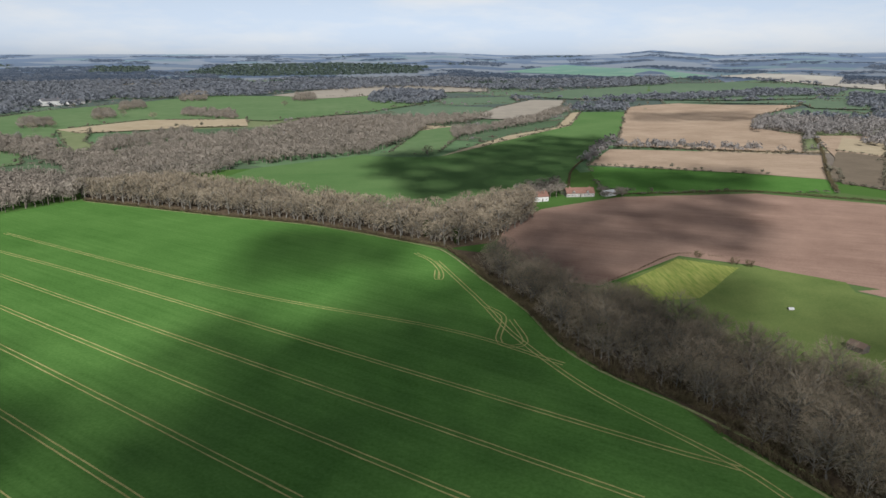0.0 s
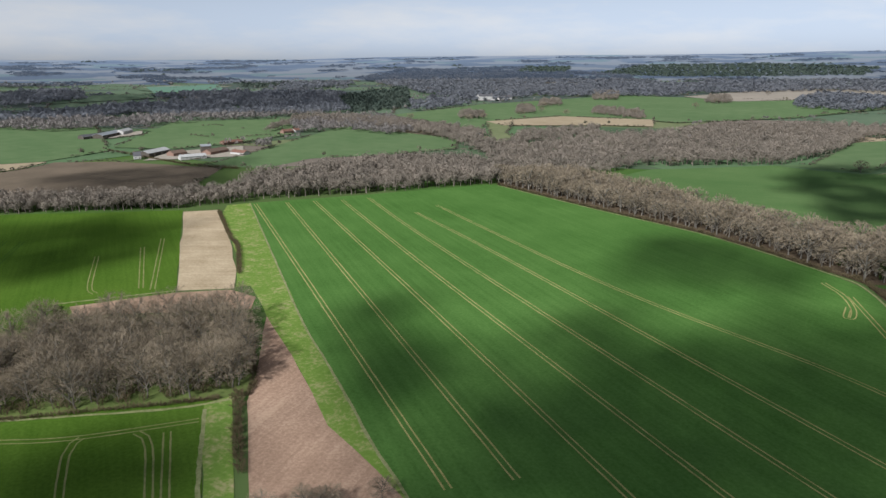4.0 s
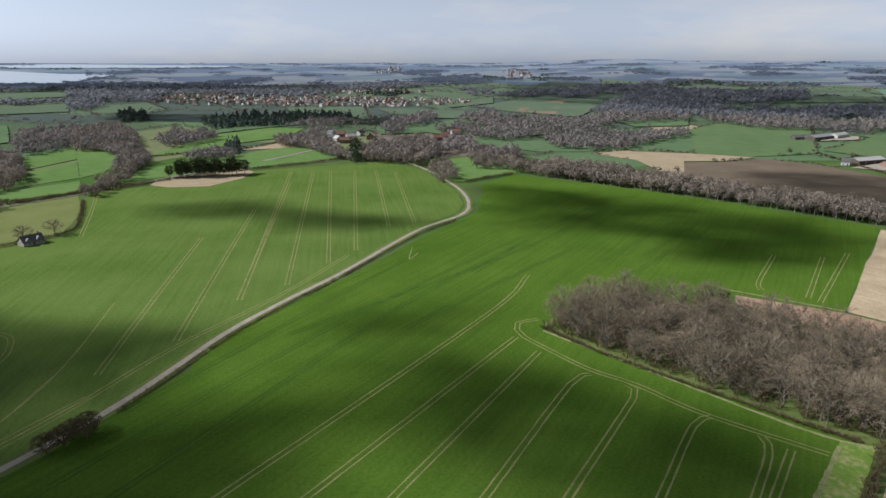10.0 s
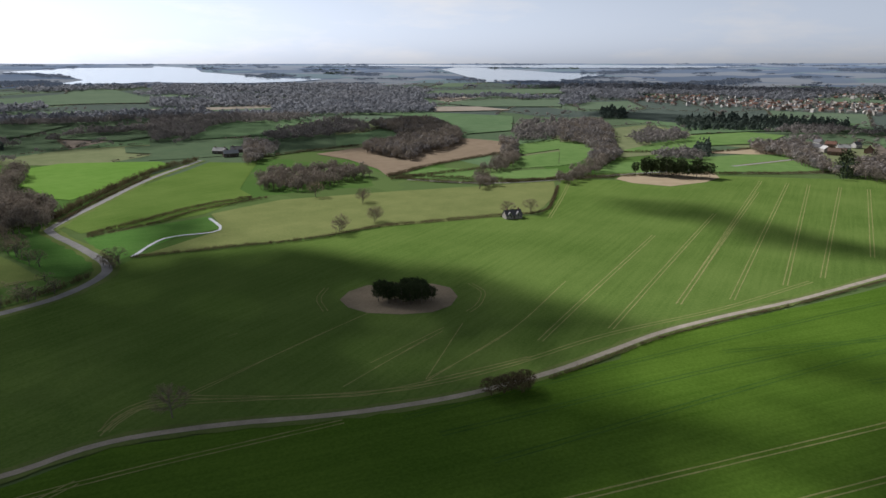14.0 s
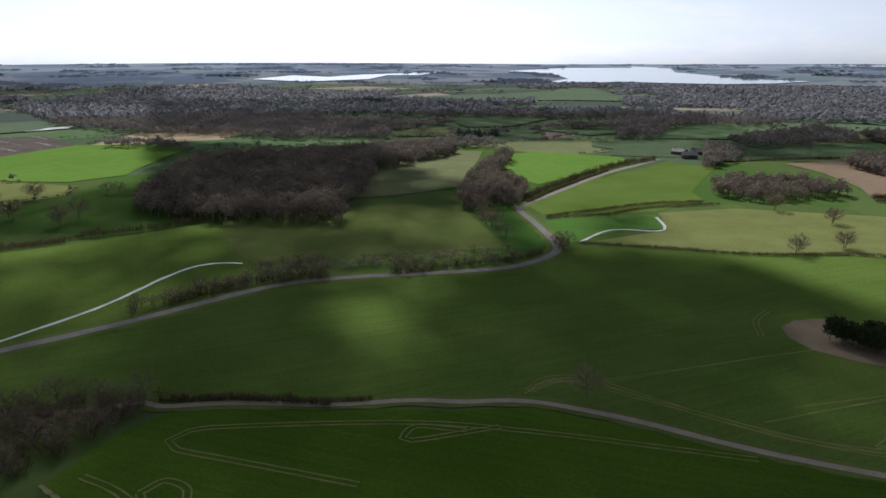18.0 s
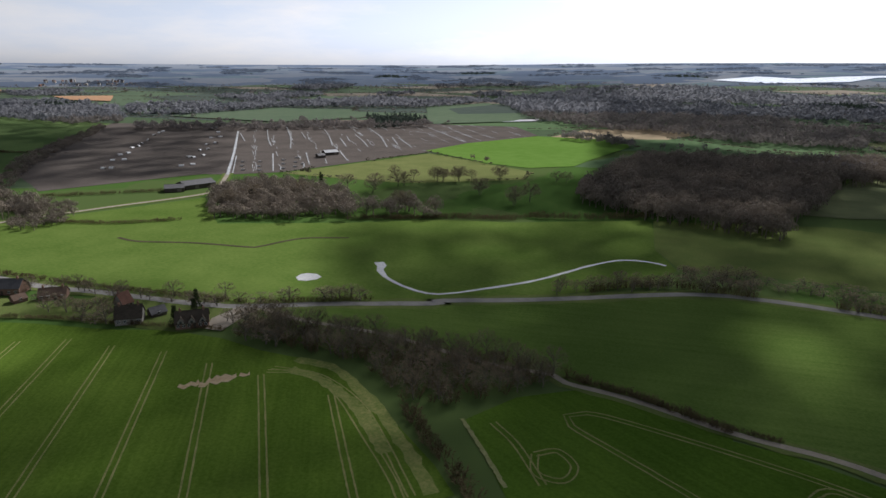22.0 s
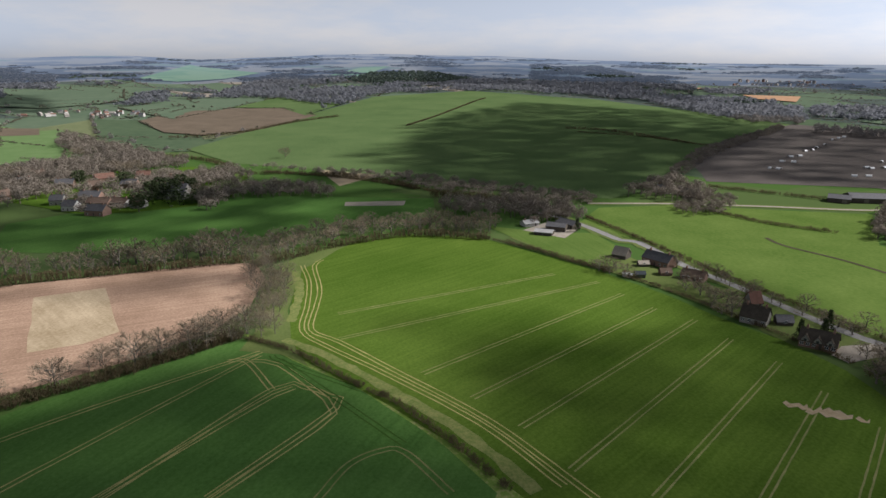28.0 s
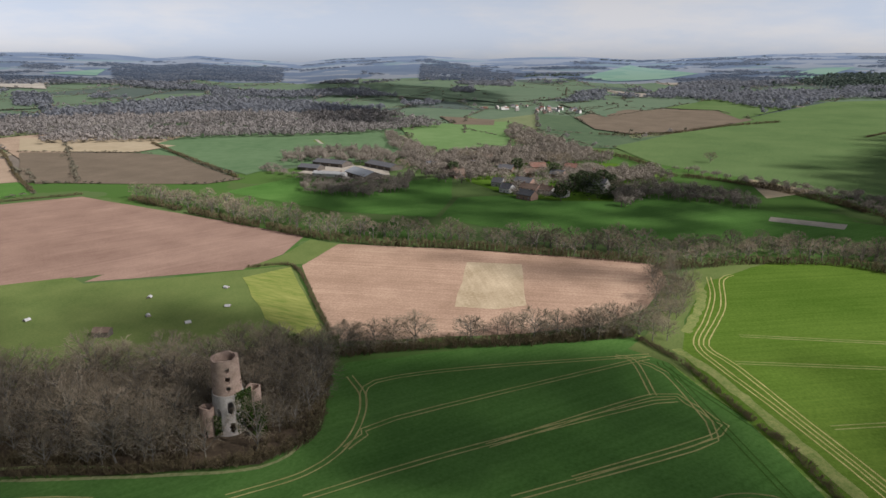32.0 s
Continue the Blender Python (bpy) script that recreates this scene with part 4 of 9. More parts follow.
WOODS.append(("garden_trees_e", "mid", 7, 5.5, "bare garden trees round the houses",
     ((242, -156), (227, -162), (219, -156), (232, -153),)))
WOODS.append(("garden_trees_f", "mid", 5, 6.5, "bare garden trees round the houses",
     ((183, -176), (171, -183), (159, -186), (168, -194), (181, -190), (189, -183),)))
WOODS.append(("farm_trees_b", "mid", 6, 10.6, "dark bare trees beside the white farm",
     ((50, 474), (65, 474), (97, 510), (101, 535), (82, 535), (59, 510),)))
WOODS.append(("farm_trees_c", "mid", 6, 6.6, "bare trees beside the white farm",
     ((119, 499), (143, 499), (151, 527), (127, 527),)))
WOODS.append(("village_trees_g", "mid", 8, 10.6, "bare trees round the village farm",
     ((532, 446), (562, 449), (601, 415), (602, 348), (575, 308), (627, 335), (648, 403), (625, 461), (569, 475),)))
WOODS.append(("roadside_row", "mid", 9, 5, "row of bare trees beside the country road",
     ((193, -203), (181, -209), (164, -217), (143, -226), (146, -230), (167, -221), (184, -213), (197, -207),)))
WOODS.append(("ditch_scrub_b", "mid", 8, 3.3, "low brown scrub beside the flooded ditch",
     ((33, -334), (-10, -335), (-50, -339), (-109, -339), (-106, -326), (-48, -320), (-4, -316), (31, -320),)))
WOODS.append(("bend_trees", "mid", 7, 7.9, "dark trees where road and track meet",
     ((-129, -333), (-135, -325), (-144, -338), (-141, -349), (-131, -344),)))
WOODS.append(("meadow_edge_row", "mid", 7, 9.2, "row of dark bare trees along the pasture",
     ((-105, -464), (-108, -428), (-110, -389), (-109, -350), (-112, -353), (-115, -396), (-115, -440), (-111, -474),)))
WOODS.append(("village_trees_l", "mid", 9, 10.6, "bare trees behind village houses",
     ((634, 312), (679, 265), (723, 212), (688, 139), (716, 145), (759, 223), (721, 281), (664, 327),)))
WOODS.append(("village_trees_m", "mid", 13, 8, "bare trees crowding the village houses",
     ((612, 251), (672, 232), (631, 123), (588, 83), (488, 74), (469, 92), (528, 122), (553, 157), (476, 145), (460, 174), (504, 199),)))
WOODS.append(("village_trees_n", "mid", 10, 9, "bare trees behind the village",
     ((582, 314), (682, 322), (688, 287), (534, 220), (502, 235), (524, 279),)))
WOODS.append(("village_trees_o", "mid", 7, 9, "belt of bare trees above the farm",
     ((823, 499), (726, 395), (672, 336), (621, 334), (689, 408),)))
WOODS.append(("village_trees_p", "mid", 6, 8, "bare trees round the farm yard",
     ((443, 352), (455, 317), (468, 281), (557, 301), (460, 257), (417, 272), (417, 332),)))
WOODS.append(("valley_trees_q", "mid", 7, 10, "tall bare trees beside the valley paddock",
     ((454, -129), (446, -168), (407, -166), (393, -123),)))
WOODS.append(("valley_trees_r", "mid", 7, 10, "bare trees up the valley",
     ((982, 362), (895, 299), (787, 207), (718, 164), (695, 196), (748, 258), (861, 326),)))
WOODS.append(("valley_wood_core", "mid", 6, 9, "dense dark bare wood beside the wet meadow",
     ((330, -315), (393, -382), (402, -446), (357, -448), (292, -428), (246, -365), (278, -338),)))
WOODS.append(("hill_lane_row", "mid", 7, 6, "bare trees along the lane below the hill",
     ((475, -250), (585, -325), (690, -407), (797, -526), (946, -705), (895, -674), (738, -495), (641, -392), (560, -326), (466, -259),)))
WOODS.append(("hamlet_copse", "mid", 6, 7, "bare trees where the lanes meet",
     ((430, -242), (477, -297), (441, -299), (397, -266), (402, -235),)))
HEDGES.append(("garden_hedge", 2.2, 1.8, "dark garden hedge along the field",
     ((370, -85), (340, -107), (314, -120), (287, -138), (250, -154), (218, -163), (181, -175),)))
HEDGES.append(("road_bank_hedge", 2.4, 2.4, "overgrown roadside hedge behind the houses",
     ((409, -168), (340, -179), (275, -187), (233, -195), (194, -202),)))
HEDGES.append(("floodplain_hedge", 2.5, 2.5, "straggling bushes on the floodplain",
     ((442, -255), (397, -267), (371, -278), (343, -303),)))
HEDGES.append(("plain_bank", 3, 3, "dark bushes below the muddy field",
     ((499, -312), (461, -347), (431, -374),)))
HEDGES.append(("strip_hedge", 2.4, 2.2, "clipped brown hedge on the strip",
     ((-380, 283), (-318, 243), (-295, 230), (-256, 199),)))
HEDGES.append(("verge_hedge", 3.0, 2.0, "clipped brown hedge",
     ((-157, 118), (-143, 106), (-124, 91),)))
HEDGES.append(("lane_hedge", 1.8, 0.9, "low brown roadside hedge",
     ((-422, 3), (-384, -20), (-306, -52), (-265, -70), (-230, -84), (-196, -93), (-173, -99),)))
HEDGES.append(("lane_hedge_b", 2, 1.4, "low scrub beside the lane",
     ((-14, -183), (-2, -184), (27, -191), (49, -194),)))
HEDGES.append(("meadow_hedge", 2.5, 2, "dark hedge along the meadow",
     ((-480, -277), (-429, -251), (-387, -235), (-352, -255), (-309, -278), (-284, -291), (-236, -300), (-192, -322), (-150, -342),)))
HEDGES.append(("lane_fork_hedge", 3, 2.5, "thick brown hedge",
     ((45, -195), (29, -192), (16, -188), (-1, -182),)))
HEDGES.append(("field_hedge", 5, 3, "overgrown brown hedge between fields",
     ((86, -153), (75, -142), (62, -132), (52, -123),)))
HEDGES.append(("ridge_hedge", 2.5, 1.6, "low brown hedge between two wheat fields",
     ((237, 34), (223, 17), (192, -6), (180, -16), (156, -29), (133, -39),)))
HEDGES.append(("soil_hedge", 4, 4, "tall mixed hedge beside the ploughed field",
     ((176, 128), (197, 102), (216, 72), (241, 37),)))
HEDGES.append(("pasture_hedge", 2, 1.6, "thin dark hedge",
     ((185, 136), (211, 163), (253, 209), (242, 229),)))
HEDGES.append(("pasture_hedge_b", 1, 0.9, "thin field edge hedge",
     ((73, 290), (98, 314), (128, 343), (151, 337),)))
HEDGES.append(("road_hedge", 2.5, 2, "dark roadside hedge",
     ((-281, -587), (-201, -508), (-157, -459),)))
HEDGES.append(("road_hedge_b", 2.5, 2, "dark hedge",
     ((-152, -405), (-196, -409), (-236, -423), (-293, -425),)))
HEDGES.append(("paddock_hedge", 3, 2.5, "hedge behind the houses",
     ((354, -99), (318, -120), (294, -134),)))
HEDGES.append(("hill_hedge", 3, 2.5, "dark hill hedge",
     ((919, -355), (856, -422), (769, -456), (727, -477),)))
HEDGES.append(("hill_hedge_b", 3, 2.5, "dark hill foot hedge",
     ((642, 63), (598, -6), (552, -53), (502, -93), (473, -131), (469, -193),)))
HEDGES.append(("farm_hedge", 2.5, 2, "field hedge",
     ((212, 806), (311, 774), (428, 740),)))
HEDGES.append(("farm_hedge_b", 2.5, 2, "field hedge",
     ((124, 510), (189, 517), (254, 522), (332, 482),)))
HEDGES.append(("farm_hedge_c", 3, 3, "field hedge",
     ((503, 896), (433, 748), (359, 606), (319, 522),)))
HEDGES.append(("lane_fork_b", 2, 1.5, "field hedge",
     ((106, 547), (130, 647), (189, 797),)))
HEDGES.append(("farhedge_a", 3, 2.5, "field hedge",
     ((-753, 418), (-590, 408), (-525, 419),)))
HEDGES.append(("farhedge_b", 3, 3, "field hedge",
     ((-413, -409), (-457, -400), (-521, -383), (-566, -381),)))
HEDGES.append(("farhedge_c", 3, 3, "field hedge",
     ((-567, 13), (-611, 57),)))
HEDGES.append(("farhedge_d", 3, 3, "field hedge",
     ((-472, -322), (-524, -298), (-647, -310), (-709, -335),)))
HEDGES.append(("farhedge_e", 3, 4, "hedge",
     ((582, 693), (518, 567), (448, 428),)))
HEDGES.append(("floodhedge_a", 3, 4, "line of bare shrubs along the road",
     ((63, -281), (50, -295), (29, -304), (7, -306), (-4, -306),)))
HEDGES.append(("floodhedge_b", 3, 3, "line of bare shrubs",
     ((-37, -307), (-72, -312), (-102, -317), (-120, -326),)))
HEDGES.append(("floodhedge_c", 3, 2.5, "line of bare shrubs",
     ((190, -205), (176, -212), (148, -229),)))
HEDGES.append(("floodhedge_d", 2.5, 3, "bare hedge",
     ((244, -355), (190, -383), (143, -401),)))
HEDGES.append(("floodhedge_e", 2.5, 3, "bare hedge",
     ((237, -362), (210, -371), (192, -385), (184, -392), (157, -401), (136, -412),)))
HEDGES.append(("floodhedge_f", 3, 5, "hedge trees",
     ((136, -412), (103, -423), (65, -446),)))
HEDGES.append(("valley_hedge", 6, 5, "thick brown scrub under a row of trees",
     ((334, 426), (305, 233), (324, 136), (340, 47),)))
HEDGES.append(("valley_hedge_b", 6, 5, "thick brown scrub under trees",
     ((329, 44), (344, 22), (363, -2), (379, -46), (364, -88),)))
HEDGES.append(("wood_edge", 4, 3, "brown scrub along the wood edge",
     ((79, 163), (98, 130), (112, 110), (128, 104), (148, 114), (166, 125),)))
HEDGES.append(("wood_edge_b", 4, 3, "brown scrub along the wood edge",
     ((18, 309), (35, 262), (44, 226), (56, 201), (73, 182), (87, 160), (95, 143),)))
HEDGES.append(("wood_edge_c", 3, 2.5, "brown scrub along the belt edge",
     ((-271, 486), (-157, 438), (-81, 409), (-14, 365), (2, 353), (19, 310),)))
HEDGES.append(("copse_edge", 2.2, 1.3, "low scrub along the copse edge",
     ((-240, 36), (-210, 60), (-160, 112), (-156, 121), (-164, 130), (-197, 157),)))
HEDGES.append(("soil_bank", 4, 3, "brown scrub bank beside the ploughed field",
     ((174, 128), (195, 101), (214, 71), (239, 37),)))
HEDGES.append(("down_hedge_a", 4, 4, "dark hedge across the hill field",
     ((966, -358), (919, -408), (777, -452),)))
HEDGES.append(("down_hedge_b", 3, 3, "dark hedge up the hill",
     ((1031, -119), (1183, -194), (1470, -324), (1549, -366),)))
HEDGES.append(("down_hedge_c", 4, 5, "brown hedge in the valley",
     ((774, 205), (735, 142), (673, 95),)))
HEDGES.append(("down_hedge_d", 4, 4, "dark hedge below the hill",
     ((631, 78), (615, 6), (566, -48), (529, -68),)))
HEDGES.append(("down_hedge_e", 4, 4, "hedge beside the grey field",
     ((935, 213), (968, 136), (1105, 60), (1189, -16),)))
HEDGES.append(("down_hedge_f", 5, 6, "thick hedge trees below the hill",
     ((496, -77), (482, -108), (438, -147),)))
HEDGES.append(("bend_hedge_a", 2.5, 2.5, "dark hedge below the bright field",
     ((-155, -410), (-197, -422), (-246, -435), (-285, -433),)))
HEDGES.append(("bend_hedge_b", 4, 6, "roadside hedge trees",
     ((-157, -470), (-213, -529), (-295, -607), (-362, -645),)))
HEDGES.append(("bend_hedge_c", 3, 3, "dark field hedge",
     ((-430, -430), (-450, -384), (-479, -326),)))
HEDGES.append(("vale_hedge_a", 3, 3, "dark field hedge",
     ((-423, -410), (-437, -356), (-472, -320), (-505, -299), (-552, -261),)))
HEDGES.append(("vale_hedge_b", 3, 3, "dark field hedge",
     ((-428, -617), (-472, -620), (-562, -611),)))
HEDGES.append(("vale_hedge_c", 3, 3, "hedge along the brown field",
     ((-424, -422), (-501, -436), (-628, -434),)))
HEDGES.append(("vale_hedge_d", 3, 3, "dark lane hedge",
     ((-518, -299), (-568, -256), (-616, -217), (-675, -149), (-726, -103),)))
HEDGES.append(("vale_hedge_e", 3, 3, "dark field hedge",
     ((-713, -337), (-752, -295), (-777, -253), (-842, -223),)))
LONE_TREES.append(("bare_oak", 13, "large bare oak in the hedge",
     ((218, 69), (195, 107),)))
LONE_TREES.append(("bare_tree", 9, "bare field tree among green fields",
     ((-291, -303), (-328, -354), (-255, -297), (-178, 678),)))
LONE_TREES.append(("ivy_tree", 10, "bare tree wrapped in dark ivy",
     ((-256, 113), (-200, 120), (-218, 72), (123, 117), (165, 139), (171, 126), (-10, 381), (8, 365), (49, 255), (58, 220),)))
LONE_TREES.append(("lone_tree", 10, "small lone bare tree beside the lane",
     ((-80, -171),)))
LONE_TREES.append(("hedge_oak", 12, "rounded bare oak among green fields",
     ((179, 125), (231, 48), (243, 35), (736, 50), (371, 70), (-17, 735),)))
LONE_TREES.append(("park_tree", 12, "scattered bare parkland tree",
     ((-322, 1359), (-309, 1477), (-591, 1165), (-588, 1234), (-584, 942), (-576, 976), (-249, 1729), (-156, 1678), (250, -511), (238, -519), (234, -407), (279, -442), (271, -479), (-674, 900), (-545, 1054), (-547, 1139), (-483, 1108), (-379, 1162), (-560, -398), (-321, -400),)))
LONE_TREES.append(("spruce", 8.5, "tall dark evergreen among green fields",
     ((373, -148), (208, -188), (348, -466), (200, -179), (201, -170), (339, -456),)))
LONE_TREES.append(("road_bush", 6, "large rounded bare bush beside the lane",
     ((-155, -105), (-162, -102), (-158, -104), (-151, -107), (-159, -101),)))
LONE_TREES.append(("round_shrub", 4, "dark shrub among green fields",
     ((137, 337), (151, 324), (157, 320), (292, -132), (481, -85),)))
LONE_TREES.append(("dark_fir", 13, "dark green fir among the village houses",
     ((548, 258), (593, 211), (530, 138), (546, 135), (540, 126), (558, 122), (539, 111), (520, 128), (523, 119), (476, 134), (581, 171),)))
LONE_TREES.append(("big_lime", 13, "tall rounded bare lime near village houses",
     ((630, 284), (626, 269), (655, 202), (643, 189), (653, 182), (755, 268), (539, 307), (515, 101),)))
LONE_TREES.append(("meadow_tree", 10, "scattered bare tree in the pasture",
     ((305, -521), (278, -509), (262, -519), (253, -519), (242, -519), (231, -530), (208, -542), (160, -553), (151, -553), (198, -474), (160, -445), (235, -408), (219, -393), (202, -393), (-333, -358), (-294, -305), (-262, -303), (-466, -344), (-364, -248), (-380, -240),)))
LONE_TREES.append(("tall_park_tree", 14, "tall bare tree above the floodplain",
     ((318, -400), (303, -441), (284, -454), (275, -476), (222, -393), (254, -508), (238, -519), (208, -540), (154, -464), (160, -448), (198, -471), (340, -371), (339, -345),)))
LONE_TREES.append(("round_oak", 11, "rounded bare oak beside the ploughed field",
     ((179, 126), (186, 119), (192, 114), (206, 90), (224, 62), (232, 54), (242, 44),)))

# the vale, the plain and the harbour beyond them
FIELDS.append(("vale_field_a", "midbright", "bright green field beyond the pine clump",
     ((-566, -288), (-632, -305), (-694, -272), (-743, -242), (-799, -211), (-825, -177), (-762, -144), (-731, -112), (-688, -152), (-626, -221),)))
FIELDS.append(("vale_field_b", "midbright", "bright green field on a low crest",
     ((-715, -338), (-847, -333), (-943, -326), (-1021, -281), (-1013, -227), (-908, -226), (-847, -269), (-758, -297),)))
FIELDS.append(("vale_headland", "midstraw", "straw coloured headland round a green field",
     ((-772, -259), (-837, -229), (-864, -193), (-797, -145), (-734, -114), (-753, -142), (-818, -178), (-793, -210),)))
FIELDS.append(("vale_field_c", "midgreen", "green field beyond a tree row",
     ((-1085, -386), (-1151, -279), (-1221, -227), (-1245, -175), (-1126, -165), (-1040, -277), (-947, -337),)))
FIELDS.append(("vale_field_d", "midgreen", "green strip below the town",
     ((-1381, -155), (-1383, -58), (-1324, -12), (-1231, -50), (-1262, -113),)))
FIELDS.append(("vale_field_e", "midgreen", "green paddock behind the village",
     ((-1035, -120), (-1112, -82), (-1018, -12), (-957, -49), (-945, -102),)))
FIELDS.append(("vale_field_f", "midbright", "bright green meadow beside a tree row",
     ((-754, -436), (-783, -412), (-721, -364), (-616, -331), (-582, -336),)))
FIELDS.append(("vale_field_g", "midbright", "green paddock beside the lane",
     ((-708, -4), (-733, 24), (-731, 55), (-657, 51), (-615, 11),)))
FIELDS.append(("vale_field_h", "midgreen", "green paddock by the village",
     ((-913, 26), (-897, 63), (-802, 58), (-813, 30),)))
FIELDS.append(("vale_field_i", "midgreen", "far green strip beside the town",
     ((-1505, -16), (-1707, 105), (-1538, 96), (-1406, -4),)))
FIELDS.append(("harbour_a", "sea", "wide tidal harbour water",
     ((-1989, -3929), (-2036, -3690), (-1769, -3143), (-1767, -2902), (-1707, -2572), (-1678, -2318), (-1696, -2081), (-1524, -2107), (-1285, -2213), (-1171, -2333),)))
FIELDS.append(("harbour_b", "sea", "tidal channel water",
     ((-3301, -2647), (-3247, -2393), (-2872, -1660), (-2913, -1445), (-2233, -1291), (-2127, -1386), (-2018, -1489), (-2269, -1762), (-2893, -2439),)))
FIELDS.append(("harbour_strip", "sea", "pale water near the horizon",
     ((-2836, -3624), (-3984, -2302), (-4115, -1124), (-3750, -1352), (-3465, -2002), (-3214, -2753),)))
FIELDS.append(("vale_field_j", "midgreen", "green field among dark woods",
     ((-518, -938), (-567, -925), (-620, -884), (-565, -808), (-529, -827), (-484, -886),)))
FIELDS.append(("vale_field_k", "midgreen", "dull green field among dark woods",
     ((-594, -1025), (-726, -930), (-666, -867), (-593, -847), (-545, -958),)))
FIELDS.append(("vale_field_l", "midgreen", "long green field below a dark wood",
     ((-543, -776), (-588, -723), (-730, -697), (-666, -636), (-569, -619), (-474, -622), (-428, -617),)))
FIELDS.append(("vale_soil", "midbrown", "brown field beside a bare wood",
     ((-480, -593), (-557, -597), (-555, -515), (-643, -557), (-709, -564), (-714, -493), (-630, -436), (-505, -439), (-424, -422), (-450, -462), (-477, -538),)))
FIELDS.append(("vale_field_m", "midgreen", "broad green field beyond the woods",
     ((-850, -961), (-987, -851), (-1021, -691), (-829, -562), (-749, -586), (-830, -671), (-911, -786), (-893, -878),)))
FIELDS.append(("vale_tan", "midstraw", "tan field by far houses",
     ((-1075, -958), (-1151, -866), (-1128, -763), (-999, -861),)))
FIELDS.append(("vale_field_n", "midgreen", "far green strip",
     ((-1173, -1010), (-1457, -842), (-1262, -729), (-1151, -866),)))
FIELDS.append(("vale_field_o", "midolive", "far dull strip",
     ((-1324, -1422), (-1576, -1267), (-1859, -1074), (-1649, -953), (-1236, -1211),)))
FIELDS.append(("vale_strip", "midolive", "pale strip beyond the woods",
     ((-668, -1348), (-846, -1180), (-838, -1039), (-786, -1099), (-628, -1270),)))
FIELDS.append(("vale_field_p", "midbright", "green pasture beside hedges",
     ((-438, -422), (-491, -427), (-513, -388), (-467, -354), (-436, -393),)))
FIELDS.append(("vale_field_q", "midbright", "green pasture beside hedges",
     ((-504, -366), (-568, -328), (-520, -301), (-474, -341),)))
FIELDS.append(("vale_field_r", "midbright", "green pasture below a tree row",
     ((-593, -406), (-680, -393), (-584, -337), (-524, -368),)))
FIELDS.append(("vale_field_s", "midbright", "green pasture below a tree row",
     ((-700, -464), (-788, -455), (-696, -402), (-612, -415),)))
FIELDS.append(("vale_field_t", "middark", "dull green field beside the road",
     ((-418, -858), (-499, -770), (-426, -652), (-369, -668), (-331, -688),)))
FIELDS.append(("vale_field_u", "midgreen", "green field with a brown end",
     ((-1433, 56), (-1719, 198), (-1578, 354), (-1421, 325), (-1192, 225), (-1244, 182), (-1309, 117),)))
FIELDS.append(("vale_soil_b", "midbrown", "brown patch in a green field",
     ((-1502, 160), (-1620, 274), (-1247, 193), (-1318, 129),)))
FIELDS.append(("vale_field_v", "midgreen", "far green strip",
     ((-1373, -115), (-1335, 26), (-1175, 26), (-1189, -32),)))
FIELDS.append(("vale_field_w", "midgreen", "green strip below a hedge",
     ((-1116, -88), (-1038, -6), (-947, -14), (-999, -73),)))
FIELDS.append(("vale_field_x", "midgreen", "green field behind the belt",
     ((-899, 24), (-868, 133), (-804, 193), (-769, 171), (-769, 104), (-830, 32), (-888, 21),)))
FIELDS.append(("vale_field_y", "midbright", "bright green field beside the lane",
     ((-691, -5), (-682, 63), (-620, 62), (-579, 15), (-608, 4),)))
FIELDS.append(("vale_straw", "midstraw", "straw field beside the belt",
     ((-783, 184), (-749, 266), (-568, 202), (-644, 202), (-738, 197),)))
FIELDS.append(("vale_field_z", "midgreen", "green field above the straw field",
     ((-838, 209), (-970, 345), (-754, 280), (-772, 213),)))
FIELDS.append(("vale_field_aa", "midgreen", "green field among brown woods",
     ((-1110, 273), (-1175, 418), (-1051, 374), (-1033, 286),)))
FIELDS.append(("vale_field_ab", "midgreen", "small green clearing",
     ((-980, 102), (-1034, 159), (-975, 167), (-925, 111),)))
FIELDS.append(("plain_field_a", "midgreen", "far green clearing",
     ((-1610, 724), (-1605, 1011), (-1468, 942), (-1481, 696),)))
FIELDS.append(("plain_field_b", "midgreen", "far green clearing",
     ((-1847, 1161), (-1793, 1377), (-1568, 1225), (-1616, 1036),)))
FIELDS.append(("plain_field_c", "midgreen", "green clearing in a dark wood",
     ((-1141, 1009), (-1141, 1100), (-1003, 1010), (-1017, 914),)))
FIELDS.append(("plain_field_d", "midolive", "wide pale green plain",
     ((602, -1179), (504, -1271), (405, -1267), (373, -1134), (520, -1012),)))
FIELDS.append(("plain_field_e", "midbright", "sunlit strip on the plain",
     ((405, -1267), (370, -1322), (344, -1262), (382, -1193),)))
FIELDS.append(("wheat_field_j", "midvivid", "vivid green wedge field",
     ((360, -690), (344, -777), (287, -887), (167, -887), (148, -824), (166, -703), (170, -650), (209, -619), (258, -632),)))
FIELDS.append(("flood_pool_a", "chalk", "shining flood pool on the plain",
     ((418, -1078), (362, -1128), (355, -1091), (404, -1054),)))
FIELDS.append(("flood_pool_b", "chalk", "shining flood pool on the plain",
     ((490, -1094), (464, -1090), (451, -1050),)))
FIELDS.append(("meadow_b", "midolive", "olive pasture below a wood",
     ((-82, -700), (-168, -767), (-198, -747), (-153, -619), (-122, -532), (-59, -503), (-21, -502),)))
FIELDS.append(("wheat_field_i", "midvivid", "bright green field by the road",
     ((-213, -717), (-261, -734), (-335, -673), (-332, -641), (-251, -578), (-191, -530), (-184, -549), (-192, -616), (-170, -618),)))
